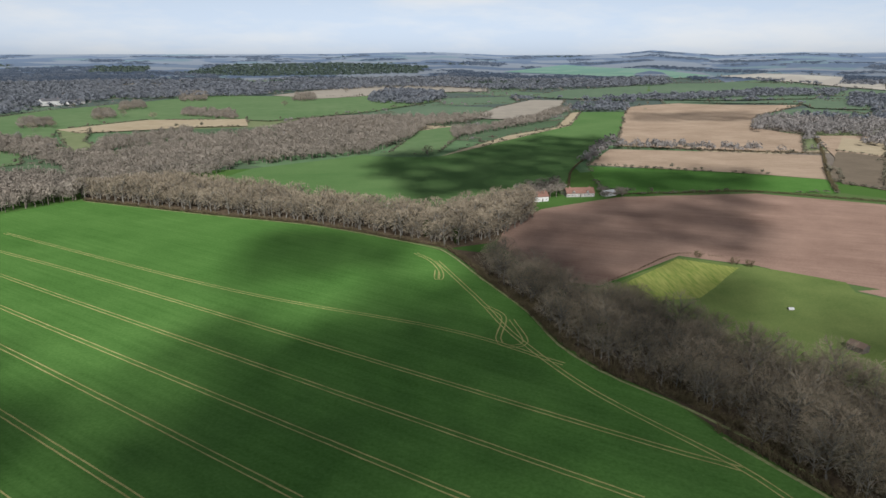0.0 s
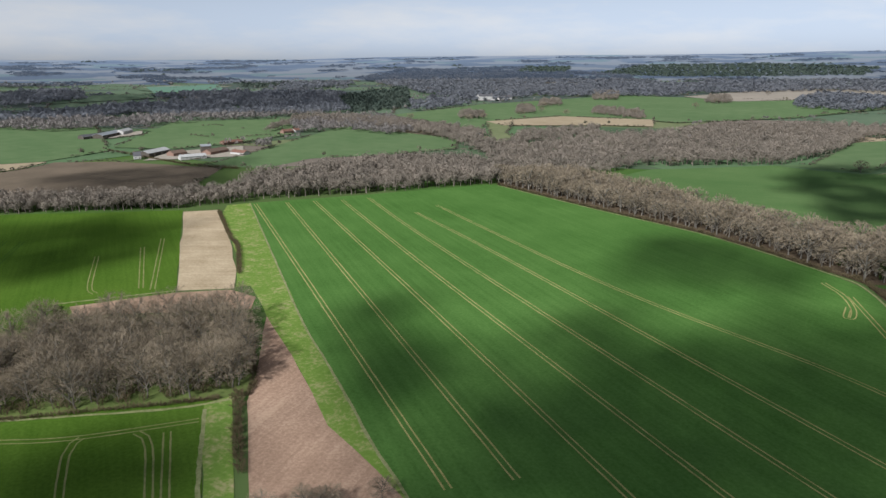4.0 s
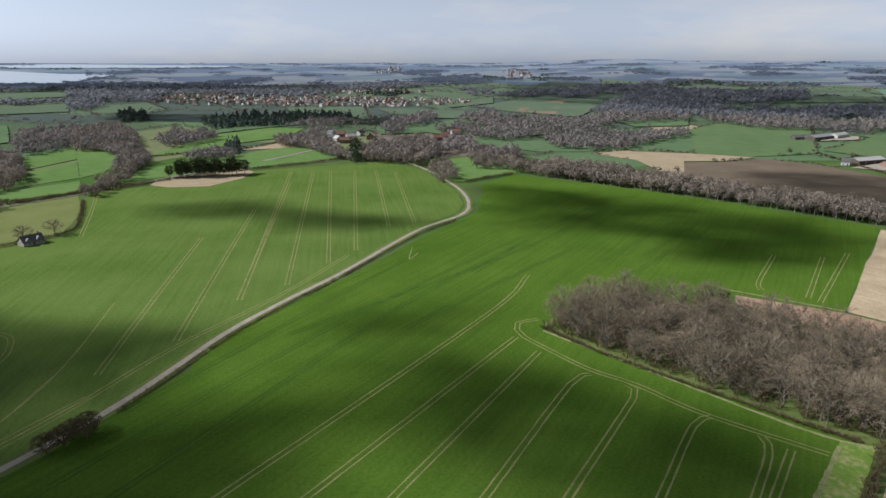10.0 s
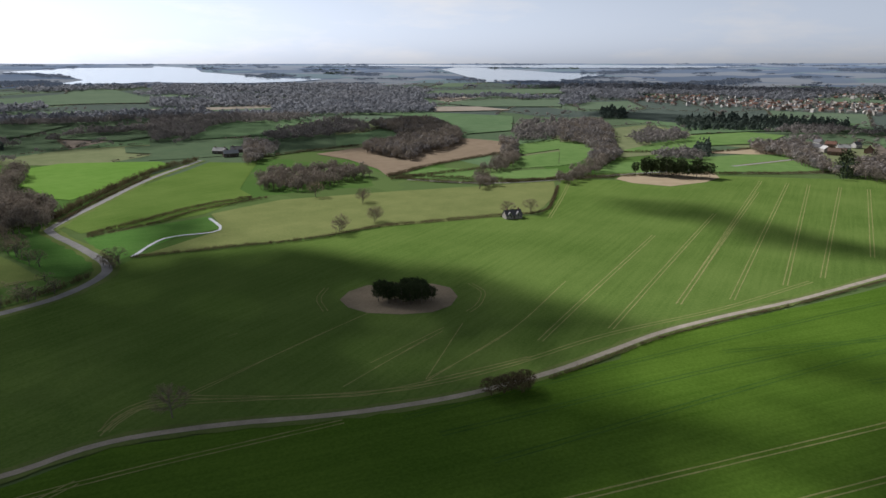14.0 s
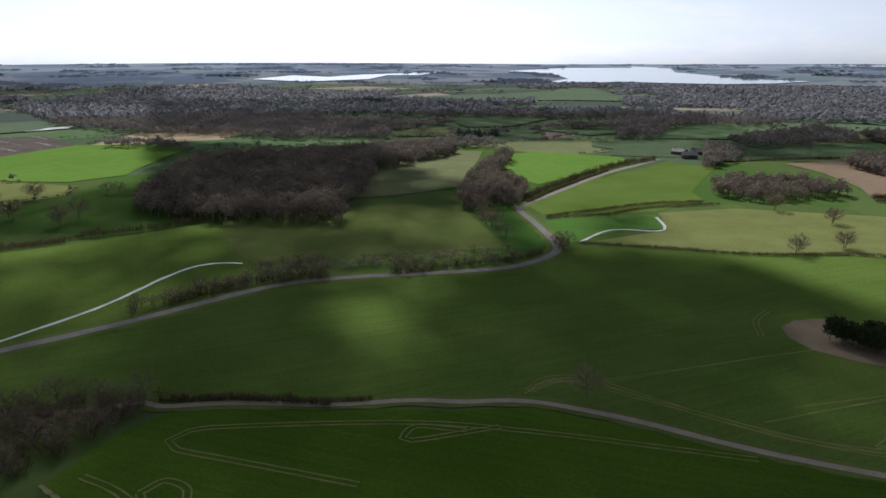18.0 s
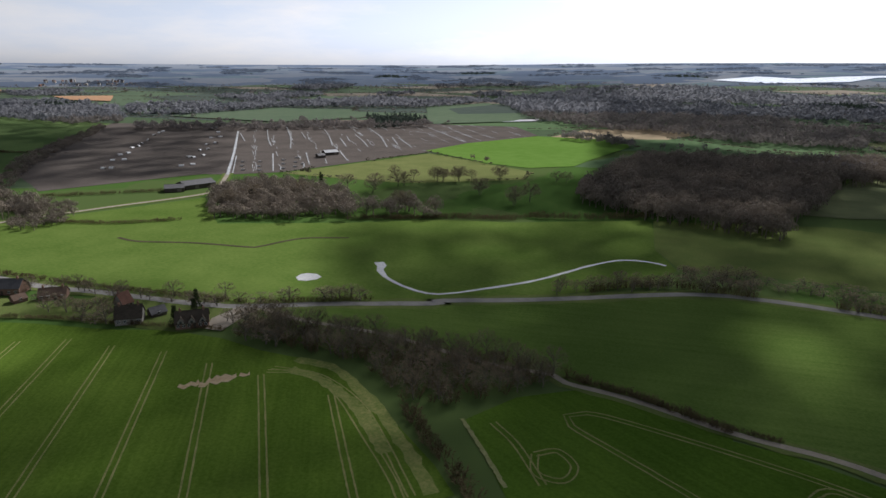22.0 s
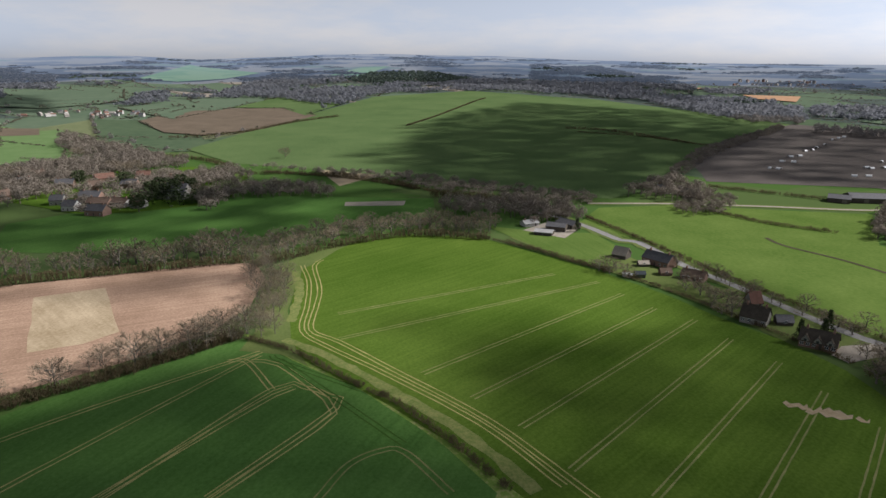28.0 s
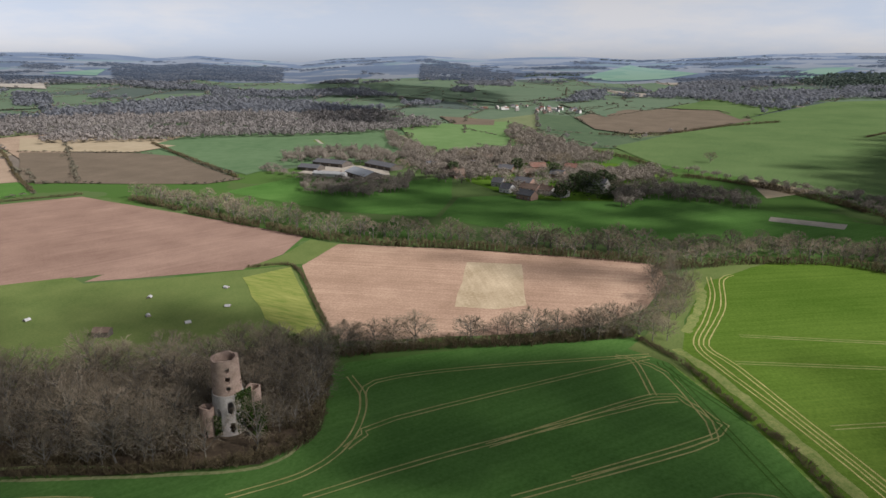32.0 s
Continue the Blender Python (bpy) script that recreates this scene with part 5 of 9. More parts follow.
FIELDS.append(("plain_field_f", "middark", "dull green field among dark hedges",
     ((-264, -1261), (-394, -1248), (-429, -1129), (-310, -1008), (-241, -1018), (-238, -1136),)))
FIELDS.append(("plain_field_g", "middark", "dull green field among dark hedges",
     ((-329, -980), (-395, -1038), (-529, -998), (-472, -906), (-389, -872), (-344, -949),)))
FIELDS.append(("plain_field_h", "midolive", "olive field among dark hedges",
     ((-115, -983), (-214, -1020), (-199, -910), (-119, -913),)))
FIELDS.append(("plain_field_i", "midgreen", "green field among dark hedges",
     ((-505, -902), (-567, -966), (-734, -936), (-623, -846), (-556, -785), (-454, -823),)))
FIELDS.append(("plain_field_j", "middark", "dull green field among dark hedges",
     ((-364, -814), (-509, -737), (-441, -665), (-379, -695), (-342, -764),)))
FIELDS.append(("plain_field_k", "middark", "dull green field beside the road",
     ((-534, -732), (-632, -736), (-532, -616), (-451, -631),)))
FIELDS.append(("plain_field_l", "midolive", "far dull fields",
     ((-302, -1739), (-588, -1819), (-886, -2012), (-811, -1665), (-1007, -1735), (-1080, -1550), (-830, -1425), (-612, -1546), (-402, -1540),)))
FIELDS.append(("plain_strip", "midstraw", "far pale strip",
     ((-641, -1309), (-894, -1226), (-845, -1173), (-611, -1248),)))
FIELDS.append(("harbour_c", "sea", "wide tidal harbour water",
     ((-1043, -3438), (-1514, -3862), (-1804, -3735), (-2029, -3524), (-1725, -2943), (-1669, -2481), (-1704, -2270), (-1766, -2107), (-1569, -2034), (-1391, -2063), (-1261, -2180), (-1139, -2349), (-997, -2269), (-839, -2343), (-1047, -2602), (-1133, -3020),)))
FIELDS.append(("harbour_d", "sea", "narrow tidal channel",
     ((208, -2698), (60, -3025), (-85, -2860), (-246, -3077), (-575, -3321), (-673, -3386), (-497, -3022), (-353, -3018), (-236, -2674), (9, -2508),)))
FIELDS.append(("clay_pit", "midclay", "orange bare clay ground",
     ((1610, -1074), (1517, -1176), (1367, -1050), (1473, -1024),)))
FIELDS.append(("clay_pit_b", "midclay", "orange bare clay strip",
     ((1946, -1098), (1884, -1167), (1801, -1088),)))
FIELDS.append(("plain_field_m", "midgreen", "green field behind the muddy field",
     ((1145, -930), (1134, -1071), (990, -935), (1066, -866),)))
FIELDS.append(("plain_field_n", "midbright", "sunlit field behind the muddy field",
     ((985, -869), (924, -1112), (702, -1117), (654, -1022), (736, -886),)))
FIELDS.append(("plain_field_o", "midolive", "pale green plain behind the muddy field",
     ((672, -1293), (586, -1446), (464, -1201), (366, -1273), (393, -1068), (501, -967),)))
FIELDS.append(("plain_field_p", "middark", "dark green field on the plain",
     ((603, -1258), (548, -1414), (398, -1247), (531, -1156),)))
FIELDS.append(("wheat_field_m", "midgreen", "pale green field round a farm track",
     ((569, 682), (680, 724), (796, 659), (845, 522), (656, 361), (589, 367), (523, 438), (463, 431),)))
FIELDS.append(("soil_field_e", "soildark", "dark bare field",
     ((456, 758), (517, 645), (522, 583), (442, 418), (411, 429), (383, 485), (343, 581),)))
FIELDS.append(("stubble_field_b", "midstraw", "pale stubble field on a rise",
     ((529, 874), (584, 726), (582, 652), (519, 648), (461, 767),)))
WOODS.append(("vale_row", "far", 7, 10, "row of grey bare trees down the vale",
     ((-954, -551), (-1028, -519), (-895, -431), (-770, -369), (-679, -315), (-566, -284), (-488, -273), (-500, -289), (-592, -311), (-687, -347), (-752, -404), (-754, -436),)))
WOODS.append(("vale_clump_a", "far", 7, 10, "small grey bare wood",
     ((-846, -383), (-929, -384), (-948, -346), (-864, -307), (-781, -337),)))
WOODS.append(("vale_clump_b", "far", 7, 8, "bare wood beside a green field",
     ((-709, -292), (-755, -267), (-738, -237), (-701, -235), (-673, -270),)))
WOODS.append(("vale_plantation", "farpine", 8, 11, "dark plantation in the vale",
     ((-1110, -427), (-1203, -364), (-1236, -280), (-1224, -181), (-1138, -177), (-1061, -266), (-1002, -357),)))
WOODS.append(("vale_firs", "farpine", 8, 15, "clump of dark firs",
     ((-1230, -622), (-1250, -580), (-1120, -514), (-1068, -534),)))
WOODS.append(("vale_pair", "farpine", 8, 14, "two dark pines beside a green field",
     ((-793, -278), (-848, -278), (-759, -245), (-722, -249),)))
WOODS.append(("hamlet_wood_a", "far", 7, 11, "bare trees among village roofs",
     ((-852, -226), (-918, -183), (-785, -142), (-688, -105), (-718, -133), (-791, -176), (-803, -209),)))
WOODS.append(("hamlet_wood_b", "far", 7, 12, "tall bare trees round the white house",
     ((-764, -115), (-809, -89), (-874, -32), (-739, -13), (-663, -28), (-672, -55), (-678, -76), (-693, -92),)))
WOODS.append(("hamlet_wood_c", "far", 7, 11, "bare trees below the village",
     ((-823, -16), (-885, 25), (-781, 29), (-736, -6),)))
WOODS.append(("hamlet_wood_d", "far", 7, 9, "bare trees beside the lane",
     ((-650, -23), (-680, -4), (-589, 6), (-548, -4), (-584, -17),)))
WOODS.append(("hamlet_firs", "farpine", 8, 14, "dark evergreens beside the white house",
     ((-737, -112), (-787, -112), (-687, -92), (-654, -95),)))
WOODS.append(("hamlet_firs_b", "farpine", 9, 6, "dark evergreens below the white house",
     ((-674, -36), (-696, -26), (-653, -21), (-640, -31),)))
WOODS.append(("vale_clump_c", "far", 7, 10, "bare clump among green fields",
     ((-1020, -111), (-1099, -90), (-952, -68), (-902, -89),)))
WOODS.append(("vale_clump_d", "far", 8, 10, "bare wood below the town",
     ((-1133, -101), (-1262, -36), (-1089, -20), (-1023, -75),)))
WOODS.append(("vale_clump_e", "far", 8, 11, "broad brown bare wood",
     ((-1034, -27), (-1184, 28), (-1311, 84), (-1015, 68), (-955, 13), (-966, -18),)))
WOODS.append(("vale_far_belt", "far", 9, 10, "long dark belt of far trees",
     ((-2278, -1317), (-2310, -1052), (-2070, -632), (-2182, -333), (-2550, -208), (-3286, 182), (-2426, 140), (-2144, -100), (-1781, -482), (-1629, -941),)))
WOODS.append(("vale_hedge_wood", "far", 8, 8, "bare hedge trees below the town",
     ((-1027, -257), (-1132, -210), (-1096, -121), (-1170, -104), (-1049, -115), (-1018, -204),)))
WOODS.append(("vale_wood_a", "far", 9, 10, "far dark wood with houses in it",
     ((-1055, -2103), (-1346, -1862), (-1543, -1604), (-1485, -1277), (-1246, -1181), (-1047, -1198), (-936, -1302), (-887, -1430), (-904, -1808),)))
WOODS.append(("vale_wood_b", "far", 8, 10, "belt of grey bare trees",
     ((-843, -1175), (-1000, -1077), (-1100, -947), (-983, -848), (-840, -935), (-730, -1005),)))
WOODS.append(("vale_wood_c", "far", 8, 11, "dark bare wood",
     ((-580, -1173), (-762, -1064), (-755, -937), (-676, -904), (-558, -976), (-445, -832), (-400, -821),)))
WOODS.append(("vale_wood_d", "far", 7, 13, "dark bare wood",
     ((-536, -776), (-633, -812), (-759, -872), (-725, -772), (-685, -719), (-578, -698), (-510, -719),)))
WOODS.append(("vale_wood_e", "far", 7, 13, "rounded brown bare wood",
     ((-731, -766), (-805, -766), (-848, -732), (-748, -605), (-672, -532), (-599, -502), (-559, -502), (-508, -472), (-523, -560), (-563, -592), (-612, -585), (-674, -644), (-702, -703),)))
WOODS.append(("vale_wood_f", "far", 7, 12, "row of bare trees down a hedge",
     ((-496, -376), (-525, -376), (-621, -429), (-696, -489), (-707, -472), (-569, -378), (-514, -356),)))
WOODS.append(("vale_wood_g", "far", 7, 12, "grey bare wood",
     ((-793, -538), (-938, -612), (-970, -560), (-804, -464), (-740, -492),)))
WOODS.append(("vale_wood_h", "mid", 6, 9, "bare trees in a hedge corner",
     ((-464, -352), (-481, -352), (-446, -318), (-425, -321),)))
WOODS.append(("vale_wood_i", "far", 7, 11, "dark trees beside the road",
     ((-473, -719), (-497, -711), (-431, -619), (-378, -569), (-385, -594),)))
WOODS.append(("vale_wood_j", "far", 8, 9, "dark belt under a bank",
     ((-775, -1555), (-932, -1297), (-1164, -1104), (-1024, -1103), (-857, -1194), (-666, -1343),)))
WOODS.append(("vale_wood_k", "far", 8, 11, "broad brown bare wood",
     ((-1076, 28), (-1178, 68), (-1138, 176), (-1062, 219), (-1084, 262), (-972, 225), (-927, 174), (-903, 109), (-857, 75), (-899, 22),)))
WOODS.append(("vale_wood_l", "far", 8, 11, "brown bare wood",
     ((-859, 121), (-958, 197), (-913, 253), (-966, 344), (-899, 320), (-782, 202), (-765, 177), (-798, 122),)))
WOODS.append(("vale_wood_m", "far", 9, 11, "large reddish brown wood",
     ((-1442, 336), (-1763, 490), (-1875, 667), (-1116, 397), (-1067, 276), (-1113, 239),)))
WOODS.append(("vale_wood_n", "far", 9, 10, "far grey wood",
     ((-1768, 120), (-1896, 298), (-1715, 386), (-1617, 253),)))
WOODS.append(("vale_wood_o", "far", 7, 11, "bare trees behind the lane bend",
     ((-763, 17), (-753, 77), (-638, 59), (-637, 23),)))
WOODS.append(("plain_wood_a", "far", 8, 12, "long dark bare wood",
     ((-1243, 442), (-1262, 593), (-1337, 828), (-1397, 1126), (-1396, 1340), (-1182, 1302), (-863, 956), (-894, 841), (-924, 726), (-989, 466), (-1090, 426),)))
WOODS.append(("plain_pines", "farpine", 9, 14, "dark conifers at a wood end",
     ((-1111, 1193), (-1173, 1395), (-1166, 1545), (-819, 1095), (-853, 945),)))
WOODS.append(("plain_wood_b", "far", 9, 10, "pale brown bare wood",
     ((-1905, 678), (-1859, 968), (-1528, 813), (-1481, 666), (-1362, 485),)))
WOODS.append(("plain_wood_c", "far", 7, 11, "belt of tawny bare trees",
     ((-791, 736), (-799, 887), (-731, 902), (-647, 871), (-561, 758), (-580, 720), (-676, 734), (-703, 674),)))
WOODS.append(("south_wood", "mid", 7, 15, "large dark bare wood",
     ((118, -467), (131, -544), (125, -602), (123, -697), (79, -732), (30, -736), (-44, -709), (-61, -632), (-41, -523), (-19, -452), (-18, -416), (56, -434),)))
WOODS.append(("south_wood_top", "far", 7, 13, "dark bare wood on the ridge",
     ((5, -751), (-93, -792), (-165, -784), (-164, -733), (-74, -636), (-40, -657),)))
WOODS.append(("bend_wood", "mid", 6.5, 13, "dark trees by the road bend",
     ((-139, -560), (-171, -633), (-212, -705), (-210, -670), (-161, -569), (-168, -538), (-167, -491), (-142, -440), (-99, -445), (-115, -501),)))
WOODS.append(("plain_belt_a", "far", 7, 10, "dark belt of bare trees",
     ((-98, -841), (-151, -823), (-257, -832), (-342, -855), (-380, -815), (-362, -777), (-240, -777), (-92, -786),)))
WOODS.append(("plain_belt_b", "far", 7, 9, "dark hedge trees",
     ((-288, -906), (-380, -998), (-524, -990), (-566, -982), (-452, -850), (-481, -924), (-365, -959),)))
WOODS.append(("plain_belt_c", "far", 7, 10, "dark hedge trees",
     ((-587, -1018), (-679, -1106), (-711, -1043), (-541, -920), (-454, -810), (-407, -778),)))
WOODS.append(("plain_belt_d", "far", 8, 12, "dark bare wood",
     ((-563, -775), (-651, -830), (-721, -845), (-600, -699), (-512, -713),)))
WOODS.append(("plain_belt_e", "far", 7, 11, "dark trees beside the road",
     ((-470, -680), (-509, -698), (-463, -642), (-401, -586), (-399, -602),)))
WOODS.append(("plain_belt_f", "far", 9, 11, "long dark wood on the plain",
     ((-150, -1284), (-283, -1478), (-347, -1422), (-389, -1271), (-709, -1214), (-653, -1116), (-438, -1100), (-354, -1155), (-259, -1190), (-221, -1057), (-112, -960),)))
WOODS.append(("plain_belt_g", "far", 9, 11, "wide dark wood on the plain",
     ((347, -1203), (261, -1298), (107, -1513), (-165, -1408), (-105, -897), (36, -898), (136, -980), (209, -1034), (299, -1127),)))
WOODS.append(("plain_belt_h", "far", 9, 10, "far dark wood on the plain",
     ((544, -1377), (493, -1554), (389, -1960), (-209, -1789), (-171, -1465), (110, -1556), (269, -1341), (420, -1318),)))
WOODS.append(("field_row", "far", 6, 8, "row of dark bushes beside the vivid field",
     ((255, -862), (235, -902), (145, -841), (140, -808), (222, -853),)))
WOODS.append(("mud_row", "far", 6, 9, "row of dark trees behind the muddy field",
     ((877, -711), (799, -766), (687, -828), (582, -926), (485, -956), (470, -926), (653, -786), (839, -680),)))
WOODS.append(("mud_pines", "farpine", 8, 13, "dark wood behind the muddy field",
     ((641, -1001), (587, -1045), (507, -978), (538, -873),)))
WOODS.append(("ridge_wood", "far", 8, 13, "dark wood behind the hill field",
     ((2260, -690), (2179, -813), (1859, -913), (1544, -899), (1268, -982), (947, -750), (973, -668), (1187, -689), (1459, -713), (1837, -557),)))
WOODS.append(("ridge_wood_b", "far", 10, 12, "dark wooded hill",
     ((3793, -1172), (3393, -1181), (3610, -1493), (2776, -1322), (1968, -1150), (1712, -999), (1942, -954), (2333, -713),)))
WOODS.append(("plain_wood_d", "far", 9, 12, "wide dark wood on the plain",
     ((595, -1531), (528, -1814), (467, -2131), (247, -2220), (103, -1008), (205, -972), (324, -1072), (389, -1134),)))
WOODS.append(("plain_wood_e", "far", 9, 10, "dark woods on the plain",
     ((1228, -982), (996, -1200), (856, -1520), (574, -1478), (657, -1262), (931, -1121), (969, -856), (1060, -847),)))
WOODS.append(("long_wood", "far", 7.5, 13, "broad brown wood on the ridge",
     ((732, 1129), (977, 1192), (1166, 1176), (1222, 959), (1052, 624), (921, 451), (833, 496), (783, 519), (674, 644), (583, 722), (506, 792),)))

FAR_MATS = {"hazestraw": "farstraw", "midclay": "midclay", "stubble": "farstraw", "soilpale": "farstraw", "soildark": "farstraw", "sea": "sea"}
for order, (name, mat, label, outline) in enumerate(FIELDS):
    # beyond 620 m: duller colours that imitate haze
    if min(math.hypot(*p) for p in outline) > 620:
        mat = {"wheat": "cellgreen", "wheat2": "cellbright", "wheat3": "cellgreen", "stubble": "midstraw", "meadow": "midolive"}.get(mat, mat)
    # beyond 1080 m: the copies with haze in their colour
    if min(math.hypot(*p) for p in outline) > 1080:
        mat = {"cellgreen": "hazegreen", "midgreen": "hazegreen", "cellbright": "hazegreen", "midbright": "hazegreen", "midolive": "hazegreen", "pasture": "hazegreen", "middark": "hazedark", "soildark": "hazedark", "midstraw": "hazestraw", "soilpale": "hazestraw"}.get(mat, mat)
    # beyond 1900 m: colours that glow to imitate haze
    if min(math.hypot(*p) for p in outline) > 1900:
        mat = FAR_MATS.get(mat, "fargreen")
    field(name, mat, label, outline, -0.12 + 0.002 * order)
for order, (name, mat, width, label, points) in enumerate(WAYS):
    if mat in ("track", "asphalt"):
        verts, faces = ribbon(curve_points(points, 5), width * 2 + 1.5, -0.02 + 0.003 * order, order + 50, 0.2)
        tagged(sheet("verge", verts, faces, [MAT["pasture"]]), "rough grass verge beside a lane", "verge", kind="structure")
    verts, faces = ribbon(curve_points(points, 5), width, 0.03 + 0.004 * order, order, 0.28 if mat == "chalk" else 0.08)
    tagged(sheet(name, verts, faces, [MAT[mat]]), label, "water" if mat == "water" else "road", kind="structure")

WHEEL_TRACKS = []
WHEEL_TRACKS.append(("rut", 2, ((-381, 316), (-76, 115),)))
WHEEL_TRACKS.append(("rut", 2, ((-366, 333), (-64, 128),)))
WHEEL_TRACKS.append(("rut", 2, ((-352, 348), (-162, 221), (-34, 134),)))
WHEEL_TRACKS.append(("rut", 2, ((-338, 363), (-189, 262), (6, 134),)))
WHEEL_TRACKS.append(("rut", 2, ((-327, 381), (-218, 306), (48, 134),)))
WHEEL_TRACKS.append(("rut", 2, ((-266, 360), (-164, 299), (36, 171), (77, 146),)))
WHEEL_TRACKS.append(("rut", 2, ((-268, 388), (-101, 286), (-1, 239), (42, 207),)))
WHEEL_TRACKS.append(("rut", 2, ((-3, 330), (16, 271), (26, 236), (41, 200), (54, 178), (76, 148), (83, 134),)))
WHEEL_TRACKS.append(("rut", 2, ((-15, 345), (-6, 330), (-1, 312), (-1, 300), (-3, 300), (-3, 314),)))
WHEEL_TRACKS.append(("rut", 2, ((18, 264), (25, 251), (21, 229), (24, 222), (31, 226), (28, 248),)))
WHEEL_TRACKS.append(("rut", 2, ((-249, 36), (-245, 27), (-238, 26), (-231, 28), (-222, 34), (-204, 47), (-193, 60), (-175, 75), (-154, 101),)))
WHEEL_TRACKS.append(("rut", 2, ((-134, -14), (-218, 32),)))
WHEEL_TRACKS.append(("rut", 2, ((-138, 10), (-193, 39), (-200, 47),)))
WHEEL_TRACKS.append(("rut", 2, ((-143, 33), (-184, 57), (-190, 59), (-193, 57),)))
WHEEL_TRACKS.append(("rut", 2, ((-130, -37), (-231, 25),)))
WHEEL_TRACKS.append(("rut", 2, ((-125, -61), (-259, 18), (-307, 38),)))
WHEEL_TRACKS.append(("rut", 2, ((-136, 51), (-168, 70), (-173, 77),)))
WHEEL_TRACKS.append(("rut", 2, ((-123, 65), (-154, 85), (-163, 87),)))
WHEEL_TRACKS.append(("rut", 2, ((-120, 67), (-156, 92),)))
WHEEL_TRACKS.append(("rut", 2, ((-286, 143), (-298, 147), (-344, 176),)))
WHEEL_TRACKS.append(("rut", 2, ((-276, 159), (-340, 200),)))
WHEEL_TRACKS.append(("rut", 2, ((-270, 161), (-348, 218),)))
WHEEL_TRACKS.append(("rut", 2, ((-270, -93), (-622, -154),)))
WHEEL_TRACKS.append(("rut", 2, ((-290, -77), (-626, -133),)))
WHEEL_TRACKS.append(("rut", 2, ((-326, -64), (-629, -117),)))
WHEEL_TRACKS.append(("rut", 2, ((-350, -53), (-633, -94),)))
WHEEL_TRACKS.append(("rut", 2, ((-407, -40), (-637, -74),)))
WHEEL_TRACKS.append(("rut", 2, ((-417, -24), (-623, -54),)))
WHEEL_TRACKS.append(("rut", 2, ((-64, -178), (-71, -182), (-83, -180), (-122, -143), (-144, -127), (-173, -115), (-220, -101), (-278, -76), (-340, -56),)))
WHEEL_TRACKS.append(("rut", 2, ((-376, -222), (-440, -250), (-505, -280),)))
WHEEL_TRACKS.append(("rut", 2, ((258, -0), (294, -106),)))
WHEEL_TRACKS.append(("rut", 2, ((232, 0), (279, -123),)))
WHEEL_TRACKS.append(("rut", 2, ((198, -27), (261, -127),)))
WHEEL_TRACKS.append(("rut", 2, ((179, -40), (242, -133),)))
WHEEL_TRACKS.append(("rut", 2, ((160, -50), (227, -143),)))
WHEEL_TRACKS.append(("rut", 2, ((138, -57), (207, -146),)))
WHEEL_TRACKS.append(("rut", 2, ((124, -73), (186, -151),)))
WHEEL_TRACKS.append(("rut", 2, ((164, -151), (113, -91),)))
WHEEL_TRACKS.append(("rut", 2, ((142, -152), (94, -98),)))
WHEEL_TRACKS.append(("rut", 2, ((113, -151), (77, -110),)))
WHEEL_TRACKS.append(("rut", 2, ((126, -59), (165, -42), (202, -18), (229, 0), (239, 9), (248, 11), (270, 9), (292, 8), (328, 11), (338, 7),)))
WHEEL_TRACKS.append(("rut", 2, ((132, -53), (164, -39), (201, -14), (225, 4), (242, 14), (270, 13), (301, 13), (329, 17),)))
WHEEL_TRACKS.append(("rut", 2, ((142, -155), (128, -160), (111, -152), (92, -137), (75, -123), (68, -116),)))
WHEEL_TRACKS.append(("rut", 2, ((142, -158), (124, -160), (103, -151), (86, -137), (66, -118),)))
WHEEL_TRACKS.append(("rut", 2, ((98, 106), (114, 95), (129, 93), (143, 97), (155, 104), (164, 115),)))
WHEEL_TRACKS.append(("rut", 2, ((106, 89), (139, 65), (191, 21), (195, 15),)))
WHEEL_TRACKS.append(("rut", 2, ((128, 92), (136, 91), (147, 88), (213, 36), (222, 28),)))
WHEEL_TRACKS.append(("rut", 2, ((128, 44), (170, 7), (179, 3), (186, 5), (213, 21), (218, 31),)))
WHEEL_TRACKS.append(("rut", 2, ((149, 100), (160, 106), (170, 101), (189, 79), (225, 28),)))
WHEEL_TRACKS.append(("rut", 2, ((137, 7), (150, -1), (155, -10), (153, -16), (134, -25),)))
WHEEL_TRACKS.append(("rut", 2, ((-7, -141), (23, -157), (40, -166), (43, -171), (38, -175), (25, -175), (-25, -167), (-61, -154), (-111, -131),)))
WHEEL_TRACKS.append(("rut", 2, ((-49, -160), (-23, -158), (-22, -162), (-26, -165), (-34, -162), (-39, -160),)))
WHEEL_TRACKS.append(("rut", 2, ((61, -158), (51, -150), (39, -136),)))
WHEEL_TRACKS.append(("rut", 2, ((45, -148), (40, -152), (34, -147), (35, -140), (42, -140), (45, -148),)))
WHEEL_TRACKS.append(("rut", 2, ((195, 22), (217, 32), (219, 39),)))
WHEEL_TRACKS.append(("rut", 2, ((146, 58), (195, 22), (195, 12), (188, 4), (180, 2), (142, 33),)))
WHEEL_TRACKS.append(("rutdark", 2, ((-124, -105), (-248, -42), (-380, 42),)))
WHEEL_TRACKS.append(("rutdark", 2, ((-123, -86), (-265, -20), (-367, 41),)))
WHEEL_TRACKS.append(("rutdark", 2, ((-124, -119), (-244, -65), (-358, -12),)))
WHEEL_TRACKS.append(("rutdark", 2, ((-329, 78), (-446, 165),)))
WHEEL_TRACKS.append(("rutdark", 2, ((-232, -62), (-342, 31), (-447, 102),)))
WHEEL_TRACKS.append(("rutdark", 2, ((-302, 84), (-409, 168),)))
WHEEL_TRACKS.append(("rutdark", 2, ((-310, 11), (-416, 68), (-484, 115),)))
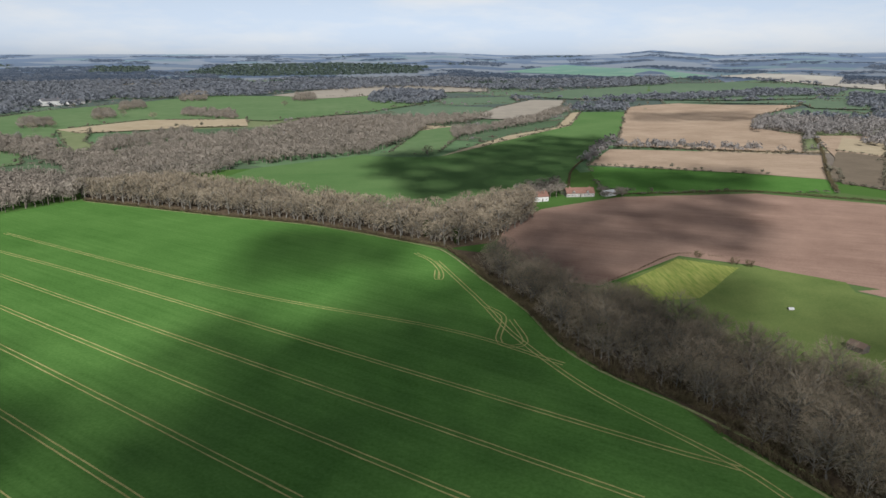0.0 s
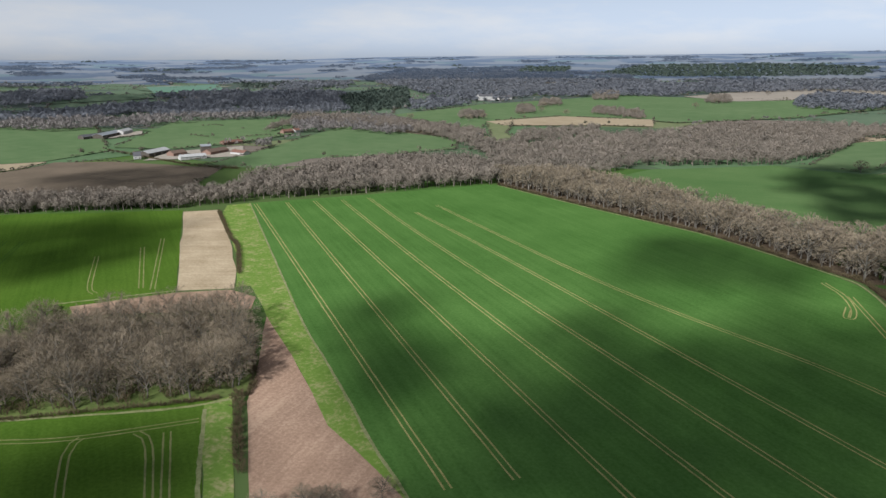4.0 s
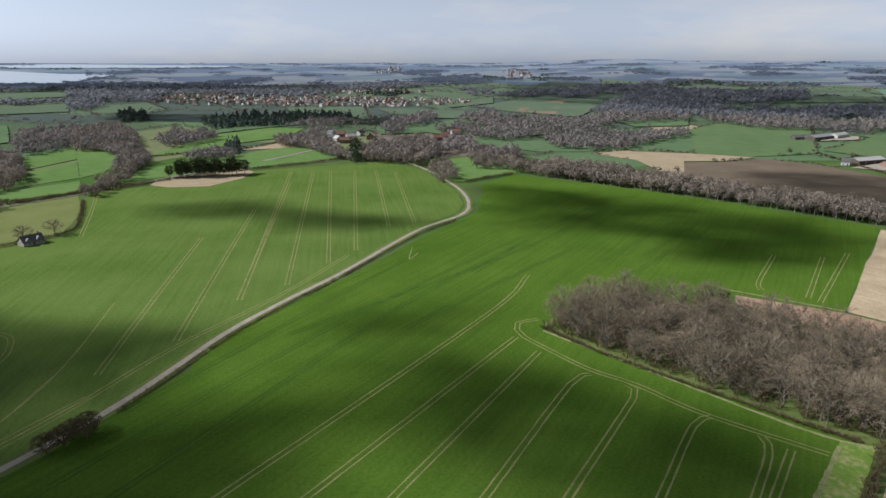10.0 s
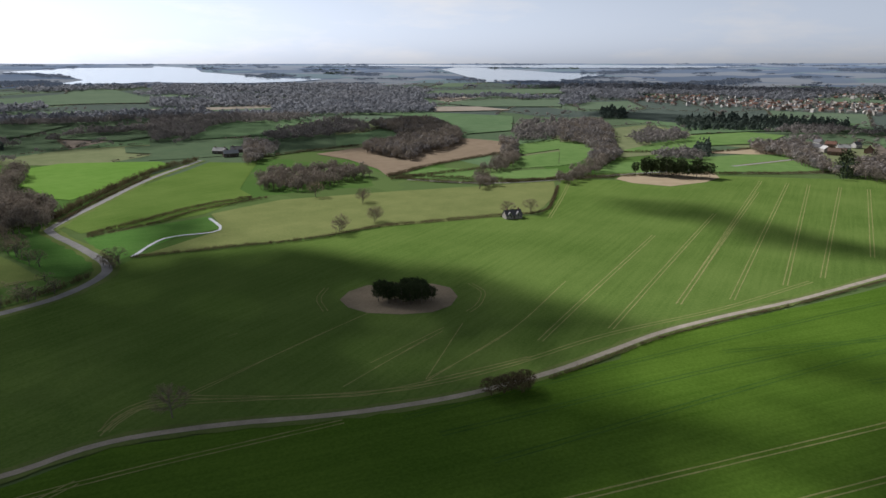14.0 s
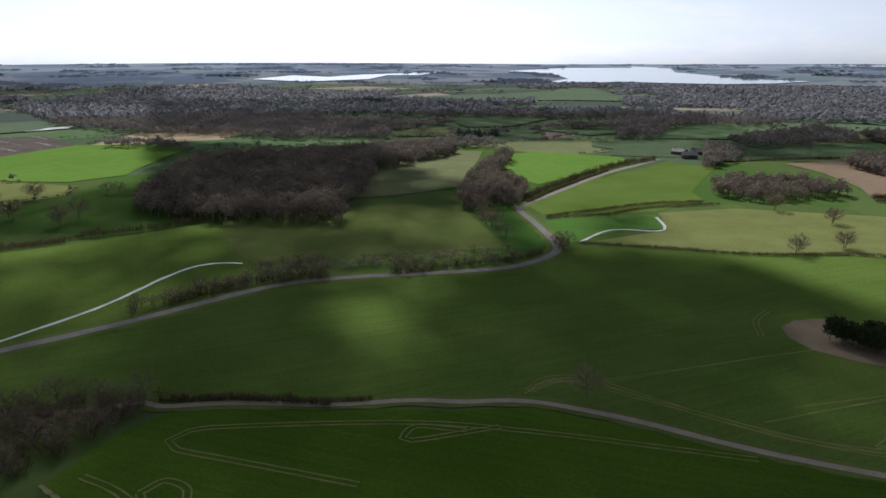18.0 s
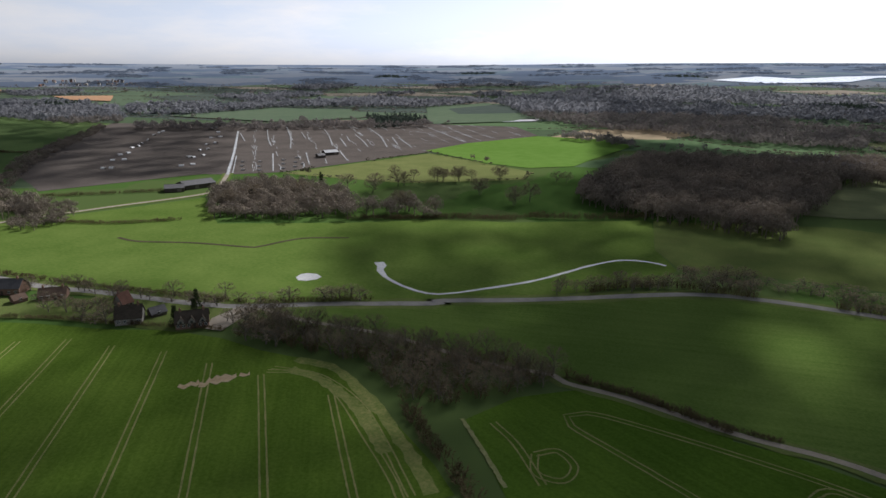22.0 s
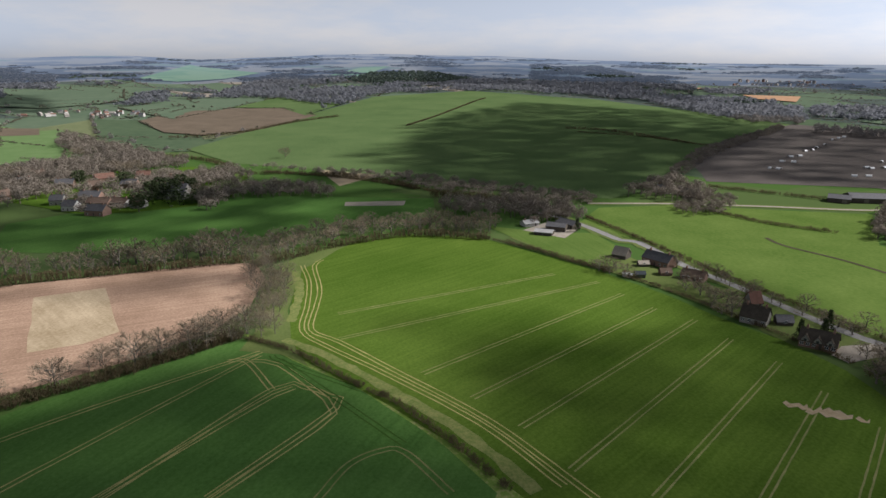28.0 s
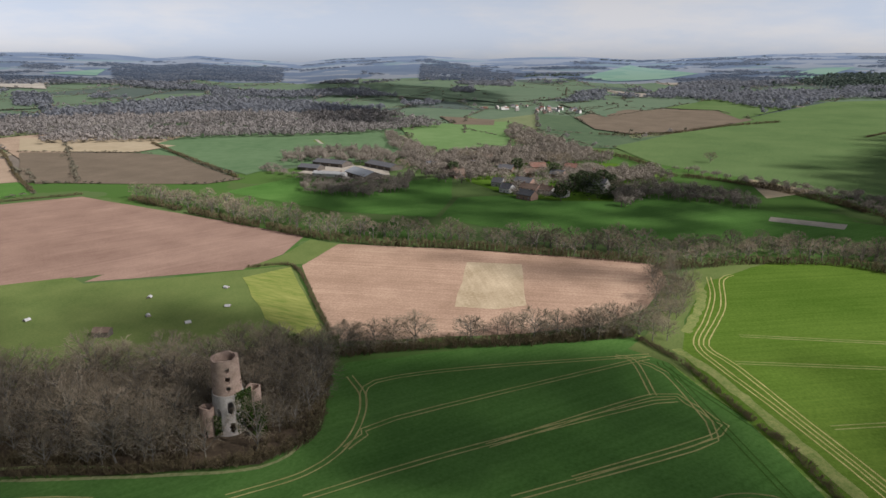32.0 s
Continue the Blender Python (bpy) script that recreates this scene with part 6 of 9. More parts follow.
WHEEL_TRACKS.append(("rutdark", 2, ((-238, -18), (-309, 33), (-357, 70),)))
WHEEL_TRACKS.append(("rutdark", 2, ((217, 21), (157, -16),)))
WHEEL_TRACKS.append(("rutdark", 2, ((-341, 105), (-419, 163),)))
WHEEL_TRACKS.append(("rutdark", 2, ((190, -6), (215, 20), (221, 24),)))
WHEEL_TRACKS.append(("rut", 1, ((-90, -181), (-130, -184), (-173, -188),)))
WHEEL_TRACKS.append(("rut", 1, ((-62, -177), (-70, -183), (-80, -182),)))
WHEEL_TRACKS.append(("rut", 1, ((-124, -211), (-128, -211),)))
WHEEL_TRACKS.append(("rut", 1, ((-147, -130), (-198, -132), (-265, -146),)))
WHEEL_TRACKS.append(("rut", 1, ((-125, -147), (-171, -152),)))
WHEEL_TRACKS.append(("rut", 1, ((69, -155), (60, -146), (51, -136),)))
WHEEL_TRACKS.append(("rut", 1, ((-345, -18), (-333, -22), (-356, -22),)))
WHEEL_TRACKS.append(("rut", 1, ((-141, -149), (-181, -152),)))
WHEEL_TRACKS.append(("rut", 1, ((-144, -129), (-196, -132),)))
WHEEL_TRACKS.append(("rut", 2, ((-564, -141), (-378, -111), (-269, -93),)))
WHEEL_TRACKS.append(("rut", 2, ((-461, -141), (-317, -118), (-225, -103),)))
WHEEL_TRACKS.append(("rut", 2, ((-376, -149), (-270, -131), (-197, -118),)))
WHEEL_TRACKS.append(("rut", 2, ((-233, -179), (-227, -167), (-213, -159), (-203, -157),)))
WHEEL_TRACKS.append(("rut", 2, ((-185, -226), (-173, -217), (-165, -203),)))
WHEEL_TRACKS.append(("rut", 1, ((-177, -188), (-137, -185), (-106, -181), (-88, -179),)))
WHEEL_TRACKS.append(("rut", 2, ((-86, -180), (-78, -184), (-71, -183), (-63, -179),)))
WHEEL_TRACKS.append(("rut", 1, ((-184, -154), (-143, -153),)))
WHEEL_TRACKS.append(("rut", 2, ((-64, -179), (-70, -185), (-79, -186), (-86, -183), (-99, -167), (-116, -148), (-135, -133), (-182, -113),)))
WHEEL_TRACKS.append(("rut", 1, ((-192, -151), (-146, -130),)))
WHEEL_TRACKS.append(("streak", 4, ((235, 20), (212, 1), (164, -31), (131, -46),)))
WHEEL_TRACKS.append(("streak", 4, ((252, 19), (286, 17), (320, 20),)))
WHEEL_TRACKS.append(("streak", 4, ((139, -167), (121, -166), (98, -152), (78, -136), (62, -121),)))
WHEEL_TRACKS.append(("streak", 4, ((136, -160), (119, -157), (100, -147), (81, -131),)))
WHEEL_TRACKS.append(("margin", 1.2, ((-270, 484), (-156, 436), (-81, 407), (-14, 363), (2, 346), (18, 303), (35, 258), (43, 223), (56, 198), (72, 179), (86, 158), (94, 141),)))
WHEEL_TRACKS.append(("margin", 1.2, ((78, 161), (96, 129), (111, 107), (126, 104), (139, 108), (152, 117),)))
WHEEL_TRACKS.append(("margin", 1.2, ((-237, 36), (-194, 75), (-166, 101), (-155, 117),)))
WHEEL_TRACKS.append(("margin", 1.2, ((-259, 167), (-288, 125),)))
WHEEL_TRACKS.append(("margin", 1.2, ((70, -156), (55, -140), (47, -131),)))
WHEEL_TRACKS.append(("margin", 0.9, ((-387, 316), (-255, 222), (-186, 173), (-150, 150), (-124, 133), (-103, 119), (-89, 111), (-78, 104),)))
WHEEL_TRACKS.append(("margin", 1.2, ((-158, 106), (-131, 84), (-116, 73),)))
for order, (mat, width, points) in enumerate(WHEEL_TRACKS):
    if width == 2 and 10 < order < 18:
        (ax, ay), (bx, by) = points[:2]
        long = math.hypot(ax - bx, ay - by)
        points = ((ax + (ax - bx) / long * 45, ay + (ay - by) / long * 45),) + points
    # tracks outside the first field mostly take the shade-dimmed rut colour
    if mat == "rut" and order > 9 and not (points[0][0] > 90 and (points[0][1] > 20 or len(points) > 7)):
        mat = "rutdim"
    line = curve_points(points, min(4.0, max(0.8, sum(math.dist(p, q) for p, q in zip(points, points[1:])) / 30)))
    verts, faces = [], []
    for side in ((-0.95, 0.95) if width == 2 else (0,)):
        moved = []
        for k, p in enumerate(line):
            d = (line[min(k + 1, len(line) - 1)] - line[max(k - 1, 0)]).normalized()
            moved.append(Vector((p.x - d.y * side, p.y + d.x * side)))
        v, f = ribbon(moved, 0.5 if width == 2 else 0.5 if width == 1 else width, -0.085 + 0.0003 * order, order, 0.3)
        faces += [tuple(c + len(verts) for c in q) for q in f]
        verts += v
    tagged(sheet("wheel_track", verts, faces, [MAT[mat]]), "pale wheel track pressed through young wheat", "track", kind="structure")

WET_TRACKS = []
WET_TRACKS.append(((446, -455), (544, -568), (700, -744),))
WET_TRACKS.append(((448, -464), (527, -554),))
WET_TRACKS.append(((423, -492), (504, -588),))
WET_TRACKS.append(((611, -660), (678, -724),))
WET_TRACKS.append(((417, -541), (474, -610),))
WET_TRACKS.append(((452, -645), (399, -583),))
WET_TRACKS.append(((547, -636), (602, -695), (676, -780),))
WET_TRACKS.append(((514, -632), (577, -711), (659, -805),))
WET_TRACKS.append(((558, -719), (610, -777),))
WET_TRACKS.append(((485, -677), (547, -757), (608, -829),))
WET_TRACKS.append(((463, -676), (520, -745),))
WET_TRACKS.append(((490, -723), (525, -768),))
WET_TRACKS.append(((439, -687), (480, -738), (525, -789),))
WET_TRACKS.append(((417, -696), (477, -780), (549, -866),))
WET_TRACKS.append(((416, -721), (461, -784),))
WET_TRACKS.append(((389, -708), (450, -783),))
WET_TRACKS.append(((506, -951), (433, -873), (350, -781),))
WET_TRACKS.append(((470, -849), (472, -866), (445, -855), (418, -884),))
WET_TRACKS.append(((397, -750), (378, -755),))
WET_TRACKS.append(((542, -876), (591, -932),))
WET_TRACKS.append(((560, -850), (612, -901),))
# short flooded ruts in rows across the muddy field
rng = random.Random(6)
LONG = Vector((WET_TRACKS[0][-1][0] - WET_TRACKS[0][0][0], WET_TRACKS[0][-1][1] - WET_TRACKS[0][0][1])).normalized()
CROSS = Vector((-LONG.y, LONG.x))
MUD = next(list(f[3]) for f in FIELDS if f[0] == "outdoor_pig_field")
while len(WET_TRACKS) < 220:
    p = Vector(WET_TRACKS[0][0]) + CROSS * (24 * rng.randint(-22, 22) + rng.uniform(-2, 2)) + LONG * rng.uniform(-40, 520)
    q = p + LONG * rng.uniform(10, 45) + CROSS * rng.uniform(-2, 2)
    side = (p - Vector(WET_TRACKS[0][0])).dot(CROSS) * -1
    if side > 4 and inside(p.x, p.y, MUD) and inside(q.x, q.y, MUD):
        WET_TRACKS.append(((p.x, p.y), ((p.x + q.x) / 2 + rng.uniform(-1, 1), (p.y + q.y) / 2), (q.x, q.y)))
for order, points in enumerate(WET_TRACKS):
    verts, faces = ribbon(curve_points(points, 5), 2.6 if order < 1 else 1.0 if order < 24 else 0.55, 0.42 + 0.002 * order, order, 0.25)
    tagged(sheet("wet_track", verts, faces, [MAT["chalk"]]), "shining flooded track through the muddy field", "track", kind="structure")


# ---- trees ----
def tube(a, b, ra, rb, sides, verts, faces, index, mat):
    """A tapered limb from a to b."""
    d = (b - a).normalized()
    u = d.orthogonal().normalized()
    w = d.cross(u)
    base = len(verts)
    for c, r in ((a, ra), (b, rb)):
        for k in range(sides):
            t = 2 * math.pi * k / sides
            verts.append(c + u * (r * math.cos(t)) + w * (r * math.sin(t)))
    for k in range(sides):
        j = (k + 1) % sides
        faces.append((base + k, base + j, base + sides + j))
        faces.append((base + k, base + sides + j, base + sides + k))
        index += [mat, mat]


def blade(a, b, width, verts, faces, index, mat, rng):
    """A fine twig: one thin three-cornered sliver."""
    side = (b - a).cross(Vector((rng.uniform(-1, 1), rng.uniform(-1, 1), rng.uniform(-1, 1)))).normalized() * width / 2
    base = len(verts)
    verts += [a - side, a + side, b]
    faces.append((base, base + 1, base + 2))
    index.append(mat)


def spray(a, direction, length, rng):
    tilt = Vector((rng.gauss(0, 1), rng.gauss(0, 1), rng.gauss(0, 0.7)))
    return a + (direction.normalized() + tilt * 0.5).normalized() * length


def bare_tree(seed, limbs=8, boughs=6, twigs=6, spread=0.42, bole=0.28, width=0.012, haze=0):
    """A leafless tree one metre high: bole, limbs, boughs and a round haze of twigs."""
    rng = random.Random(seed)
    verts, faces, index = [], [], []
    fork = Vector((rng.uniform(-0.03, 0.03), rng.uniform(-0.03, 0.03), bole))
    top = Vector((rng.uniform(-0.05, 0.05), rng.uniform(-0.05, 0.05), 0.75))
    thick = max(0.018, width * 0.9)
    tube(Vector((0, 0, -0.02)), fork, thick * 1.3, thick, 5, verts, faces, index, 0)
    tube(fork, top, thick * 0.9, thick * 0.3, 4, verts, faces, index, 0)
    for k in range(limbs):
        turn, f = 2.4 * k + rng.uniform(-0.4, 0.4), (k + 0.5) / limbs
        lift = -0.55 + 1.5 * f
        flat = math.sqrt(max(0.1, 1 - lift * lift * 0.8)) * spread * rng.uniform(0.6, 0.85)
        end = Vector((math.cos(turn) * flat, math.sin(turn) * flat, 0.60 + 0.30 * lift))
        start = fork.lerp(top, max(0.0, min(0.8, f * 0.9 - 0.1)))
        knee = start.lerp(end, 0.5) + Vector((rng.uniform(-0.04, 0.04), rng.uniform(-0.04, 0.04), rng.uniform(0.0, 0.06)))
        tube(start, knee, thick * 0.55, thick * 0.4, 3, verts, faces, index, 0)
        tube(knee, end, thick * 0.4, thick * 0.15, 3, verts, faces, index, 0)
        for _ in range(boughs):
            a = start.lerp(knee, rng.uniform(0.4, 1.0)) if rng.random() < 0.3 else knee.lerp(end, rng.uniform(0.0, 1.0))
            out = Vector((a.x, a.y, (a.z - 0.5) * 0.8 + 0.1)) * 2
            b = spray(a, out, rng.uniform(0.10, 0.22), rng)
            b.z = max(0.18, min(b.z, 1.0))
            blade(a, b, width, verts, faces, index, 0, rng)
            for _ in range(twigs):
                c = a.lerp(b, rng.uniform(0.2, 1.0))
                e = spray(c, b - a, rng.uniform(0.06, 0.14), rng)
                blade(c, e, width * 0.8, verts, faces, index, 1, rng)
    for k in range(haze):
        lift, turn = rng.uniform(-0.55, 1.0), rng.uniform(0, 2 * math.pi)
        flat = math.sqrt(max(0.0, 1 - lift * lift)) * spread * rng.uniform(0.75, 1.08)
        c = Vector((math.cos(turn) * flat, math.sin(turn) * flat, 0.60 + 0.36 * lift * rng.uniform(0.8, 1.0)))
        e = spray(c, Vector((c.x, c.y, c.z - 0.5)), rng.uniform(0.06, 0.13), rng)
        blade(c, e, width * 0.8, verts, faces, index, 1, rng)
    return np.array([tuple(v) for v in verts]), np.array(faces), np.array(index)


def leaf_clumps(seed, clumps, leaves, size, shape, spread=0.4, low=0.15):
    """A leafy or needled crown: many small leaves in clumps on short limbs."""
    rng = random.Random(seed)
    verts, faces, index = [], [], []
    tube(Vector((0, 0, -0.02)), Vector((0, 0, 0.75)), 0.028, 0.008, 5, verts, faces, index, 0)
    for k in range(clumps):
        f = (k + 0.5) / clumps
        z = low + (0.95 - low) * f
        r = spread * shape(f) * math.sqrt(rng.uniform(0.1, 1.0))
        turn = 2.4 * k
        c = Vector((math.cos(turn) * r, math.sin(turn) * r, z + rng.uniform(-0.04, 0.04)))
        blade(Vector((0, 0, z * 0.8)), c, 0.015, verts, faces, index, 0, rng)
        for _ in range(leaves):
            o = c + Vector((rng.gauss(0, 1), rng.gauss(0, 1), rng.gauss(0, 0.7))) * size * 0.9
            blade(o, spray(o, Vector((o.x, o.y, 0.1)), size, rng), size * 0.9, verts, faces, index, 1, rng)
    return np.array([tuple(v) for v in verts]), np.array(faces), np.array(index)


def bush(seed, stems=14, twigs=10, width=0.05):
    """A leafless bush or a length of hedge, one metre high and wide."""
    rng = random.Random(seed)
    verts, faces, index = [], [], []
    for k in range(stems):
        a = Vector((rng.uniform(-0.3, 0.3), rng.uniform(-0.3, 0.3), 0))
        b = Vector((a.x * 1.5 + rng.uniform(-0.15, 0.15), a.y * 1.5 + rng.uniform(-0.15, 0.15), rng.uniform(0.6, 0.95)))
        blade(a, b, width, verts, faces, index, 0, rng)
        for _ in range(twigs):
            c = a.lerp(b, rng.uniform(0.2, 1.0))
            blade(c, spray(c, Vector((c.x, c.y, 0.3)), rng.uniform(0.15, 0.3), rng), width, verts, faces, index, 1, rng)
    return np.array([tuple(v) for v in verts]), np.array(faces), np.array(index)


def crown(seed, leaves, size, cone=False, bole=False, slim=1.0, stray=0.28):
    """A far tree one metre high: flakes of twig or needle over a few uneven lobes, or round a cone, with gaps."""
    rng = random.Random(seed)
    verts, faces, index = [], [], []
    lobes = [(Vector((rng.uniform(-0.06, 0.06), rng.uniform(-0.06, 0.06), 0.64)), rng.uniform(0.27, 0.33))]
    for k in range(rng.randint(3, 5)):
        turn, off = 2.1 * k + rng.uniform(-0.5, 0.5), rng.uniform(0.17, 0.27)
        lobes.append((Vector((math.cos(turn) * off, math.sin(turn) * off, rng.uniform(0.40, 0.62))), rng.uniform(0.18, 0.28)))
    for k in range(leaves):
        turn = rng.uniform(0, 2 * math.pi)
        if cone:
            f = 1 - math.sqrt(rng.random())
            n = Vector((math.cos(turn), math.sin(turn), 0.45)).normalized()
            c = Vector((math.cos(turn), math.sin(turn), 0)) * (0.36 * (1 - f) * rng.uniform(0.8, 1.1)) + Vector((0, 0, 0.06 + 0.92 * f))
        else:
            centre, r = lobes[k % len(lobes)]
            up = rng.uniform(-0.55, 1.0)
            flat = math.sqrt(max(0.0, 1 - up * up))
            n = Vector((math.cos(turn) * flat, math.sin(turn) * flat, up))
            c = centre + n * (r * rng.uniform(0.78, 1.08))
        n = (n + Vector((rng.gauss(0, stray), rng.gauss(0, stray), rng.gauss(0, stray)))).normalized()
        rise = Vector((rng.gauss(0, 0.7), rng.gauss(0, 0.7), 1.0))
        rise = (rise - n * rise.dot(n)).normalized()
        side = rise.cross(n)
        wide, long = size * slim * rng.uniform(0.45, 0.75), size * rng.uniform(1.1, 1.9)
        base = len(verts)
        verts += [c - rise * long * 0.4 - side * wide, c - rise * long * 0.4 + side * wide, c + rise * long * 0.6]
        faces.append((base, base + 1, base + 2))
        index.append(0)
    if bole:
        tube(Vector((0, 0, -0.02)), Vector((0, 0, 0.5)), 0.035, 0.015, 3, verts, faces, index, 0)
        for k in range(4):
            turn = 1.6 * k + rng.uniform(-0.3, 0.3)
            tube(Vector((0, 0, 0.2 + 0.05 * k)), Vector((math.cos(turn) * 0.22, math.sin(turn) * 0.22, 0.55)), 0.018, 0.006, 3, verts, faces, index, 0)
    return np.array([tuple(v) for v in verts]), np.array(faces), np.array(index)


KINDS = {
    "crownmid": [crown(130 + s, 20, 0.24, stray=0.15) for s in range(7)],
    "crown": [crown(140 + s, 48, 0.140, slim=0.8, stray=0.2) for s in range(9)],
    "crownfar": [crown(150 + s, 14, 0.28) for s in range(5)],
    "cone": [crown(160 + s, 20, 0.22, True) for s in range(4)],
    "conefar": [crown(165 + s, 9, 0.30, True) for s in range(4)],
    "tuft": [crown(170 + s, 12, 0.26) for s in range(5)],
    "near": [bare_tree(s, 11, 8, 7, 0.44 + 0.04 * (s % 3), 0.10 + 0.04 * (s % 2), 0.0085, 420) for s in range(6)],
    "mid": [bare_tree(20 + s, 7, 5, 4, 0.48, 0.14, 0.034, 170) for s in range(5)],
    "midfar": [crown(30 + s, 230, 0.072, bole=True, slim=0.6) for s in range(10)],
    "roundbush": [bare_tree(55 + s, 12, 9, 8, 0.52, 0.03, 0.026, 900) for s in range(2)],
    "lone": [bare_tree(50 + s, 12, 10, 8, 0.48, 0.20, 0.012, 500) for s in range(4)],
    "pine": [leaf_clumps(60 + s, 34, 26, 0.075, lambda f: 0.55 + 0.6 * f - 0.75 * f ** 4, 0.42, 0.3) for s in range(4)],
    "farpine": [leaf_clumps(70 + s, 9, 7, 0.16, lambda f: 1.05 - f, 0.3) for s in range(3)],
    "spruce": [leaf_clumps(80 + s, 40, 22, 0.06, lambda f: 1.05 - f, 0.3, 0.06) for s in range(2)],
    "ivy": [leaf_clumps(90 + s, 26, 30, 0.05, lambda f: 0.5 + 0.2 * f, 0.22, 0.05) for s in range(2)],
    "bush": [bush(100 + s) for s in range(4)],
    "bushnear": [bush(110 + s, 20, 11, 0.04) for s in range(4)],
    "bushfar": [bush(120 + s, 6, 6, 0.13) for s in range(3)],
}
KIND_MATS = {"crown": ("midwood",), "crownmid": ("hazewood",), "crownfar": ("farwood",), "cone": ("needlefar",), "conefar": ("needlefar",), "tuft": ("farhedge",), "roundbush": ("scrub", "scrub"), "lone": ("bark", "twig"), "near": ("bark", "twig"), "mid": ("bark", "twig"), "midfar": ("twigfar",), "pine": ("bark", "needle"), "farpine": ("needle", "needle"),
             "spruce": ("bark", "needle"), "ivy": ("bark", "ivy"), "bush": ("scrub", "scrub"), "bushnear": ("scrub", "scrub"), "bushfar": ("scrub", "scrub")}


def planted(name, kind, spots, label, category):
    """Many plants as one uncountable mass. Each spot: x, y, height, width."""
    rng = random.Random(len(spots))
    all_v, all_f, all_i, base = [], [], [], 0
    for x, y, tall, wide in spots:
        v, f, i = rng.choice(KINDS[kind])
        t = rng.uniform(0, 2 * math.pi)
        c, s = math.cos(t) * wide, math.sin(t) * wide
        w = np.empty_like(v)
        w[:, 0] = v[:, 0] * c - v[:, 1] * s + x
        w[:, 1] = v[:, 0] * s + v[:, 1] * c + y
        w[:, 2] = v[:, 2] * tall + height(x, y)
        all_v.append(w)
        all_f.append(f + base)
        all_i.append(i)
        base += len(v)
    v, f, i = np.concatenate(all_v), np.concatenate(all_f), np.concatenate(all_i)
    data = bpy.data.meshes.new(name)
    data.vertices.add(len(v))
    data.vertices.foreach_set("co", v.astype(np.float32).ravel())
    data.loops.add(len(f) * 3)
    data.loops.foreach_set("vertex_index", f.astype(np.int32).ravel())
    data.polygons.add(len(f))
    data.polygons.foreach_set("loop_start", np.arange(0, len(f) * 3, 3, dtype=np.int32))
    for m in KIND_MATS[kind]:
        data.materials.append(MAT[m])
    data.polygons.foreach_set("material_index", i.astype(np.int32))
    data.update()
    return tagged(new(name, data), label, category, kind="stuff")


def scatter(outline, spacing, tall, seed):
    rng = random.Random(seed)
    x0, x1, y0, y1 = bounds(outline)
    spots, x, row = [], x0, 0
    while x < x1:
        y = y0 + (row % 2) * spacing / 2
        while y < y1:
            px, py = x + rng.uniform(-0.45, 0.45) * spacing, y + rng.uniform(-0.45, 0.45) * spacing
            if inside(px, py, list(outline)) and math.hypot(px - 117, py - 122) > 8.5 and math.hypot(px - 122, py - 127) > 7:
                h = tall * rng.uniform(0.55, 1.25)
                spots.append((px, py, h, max(h * rng.uniform(0.8, 1.05), spacing * 1.15)))
            y += spacing
        x += spacing * 0.87
        row += 1
    return spots


for name, kind, spacing, tall, label, outline in WOODS:
    spots = scatter(outline, spacing, tall, len(label))
    if spots and not (kind in ("far", "farpine") and min(math.hypot(*p) for p in outline) > 700):
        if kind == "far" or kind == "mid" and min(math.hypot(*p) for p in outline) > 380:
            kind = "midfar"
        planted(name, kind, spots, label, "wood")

for name, kind, spacing, tall, label, outline in WOODS:
    if name in ("copse", "ruin_wood", "lane_wood"):
        low = scatter(outline, spacing * 0.9, 3.6, 7)
        planted("undergrowth", "bush", [(x, y, h, h * 1.3) for x, y, h, w in low], "brown bramble and scrub under bare trees", "scrub")


def within(x, y, outlines):
    """For whole arrays of places: which lie inside any of the outlines."""
    found = np.zeros(len(x), dtype=bool)
    for outline in outlines:
        x0, x1, y0, y1 = bounds(outline)
        near = np.where((x > x0) & (x < x1) & (y > y0) & (y < y1))[0]
        if len(near) == 0:
            continue
        px, py, hit = x[near], y[near], np.zeros(len(near), dtype=bool)
        for (ax, ay), (bx, by) in zip(outline, outline[1:] + outline[:1]):
            if ay != by:
                hit ^= ((ay > py) != (by > py)) & (px < (bx - ax) * (py - ay) / (by - ay) + ax)
        found[near] |= hit
    return found


def noisy(x, y, size, z):
    return np.array([noise.fractal(Vector((px / size, py / size, z)), 0.8, 2.1, 4) for px, py in zip(x, y)])


def on_fields(x, y):
    return within(x, y, [f[3] for f in FIELDS])


# the enclosed country in the middle distance: hedged plots in uneven rows
CELL, TURN = 185.0, 0.42
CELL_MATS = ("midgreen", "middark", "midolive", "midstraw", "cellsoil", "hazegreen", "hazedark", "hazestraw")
CELL_SHARE = (6, 6, 3, 1, 2)


def corner(i, j):
    r = random.Random(i * 1009 + j)
    u, v = (i + r.uniform(-0.3, 0.3) + 0.5 * (j % 2)) * CELL, (j + r.uniform(-0.28, 0.28)) * CELL * 0.7
    return Vector((u * math.cos(TURN) - v * math.sin(TURN), u * math.sin(TURN) + v * math.cos(TURN)))


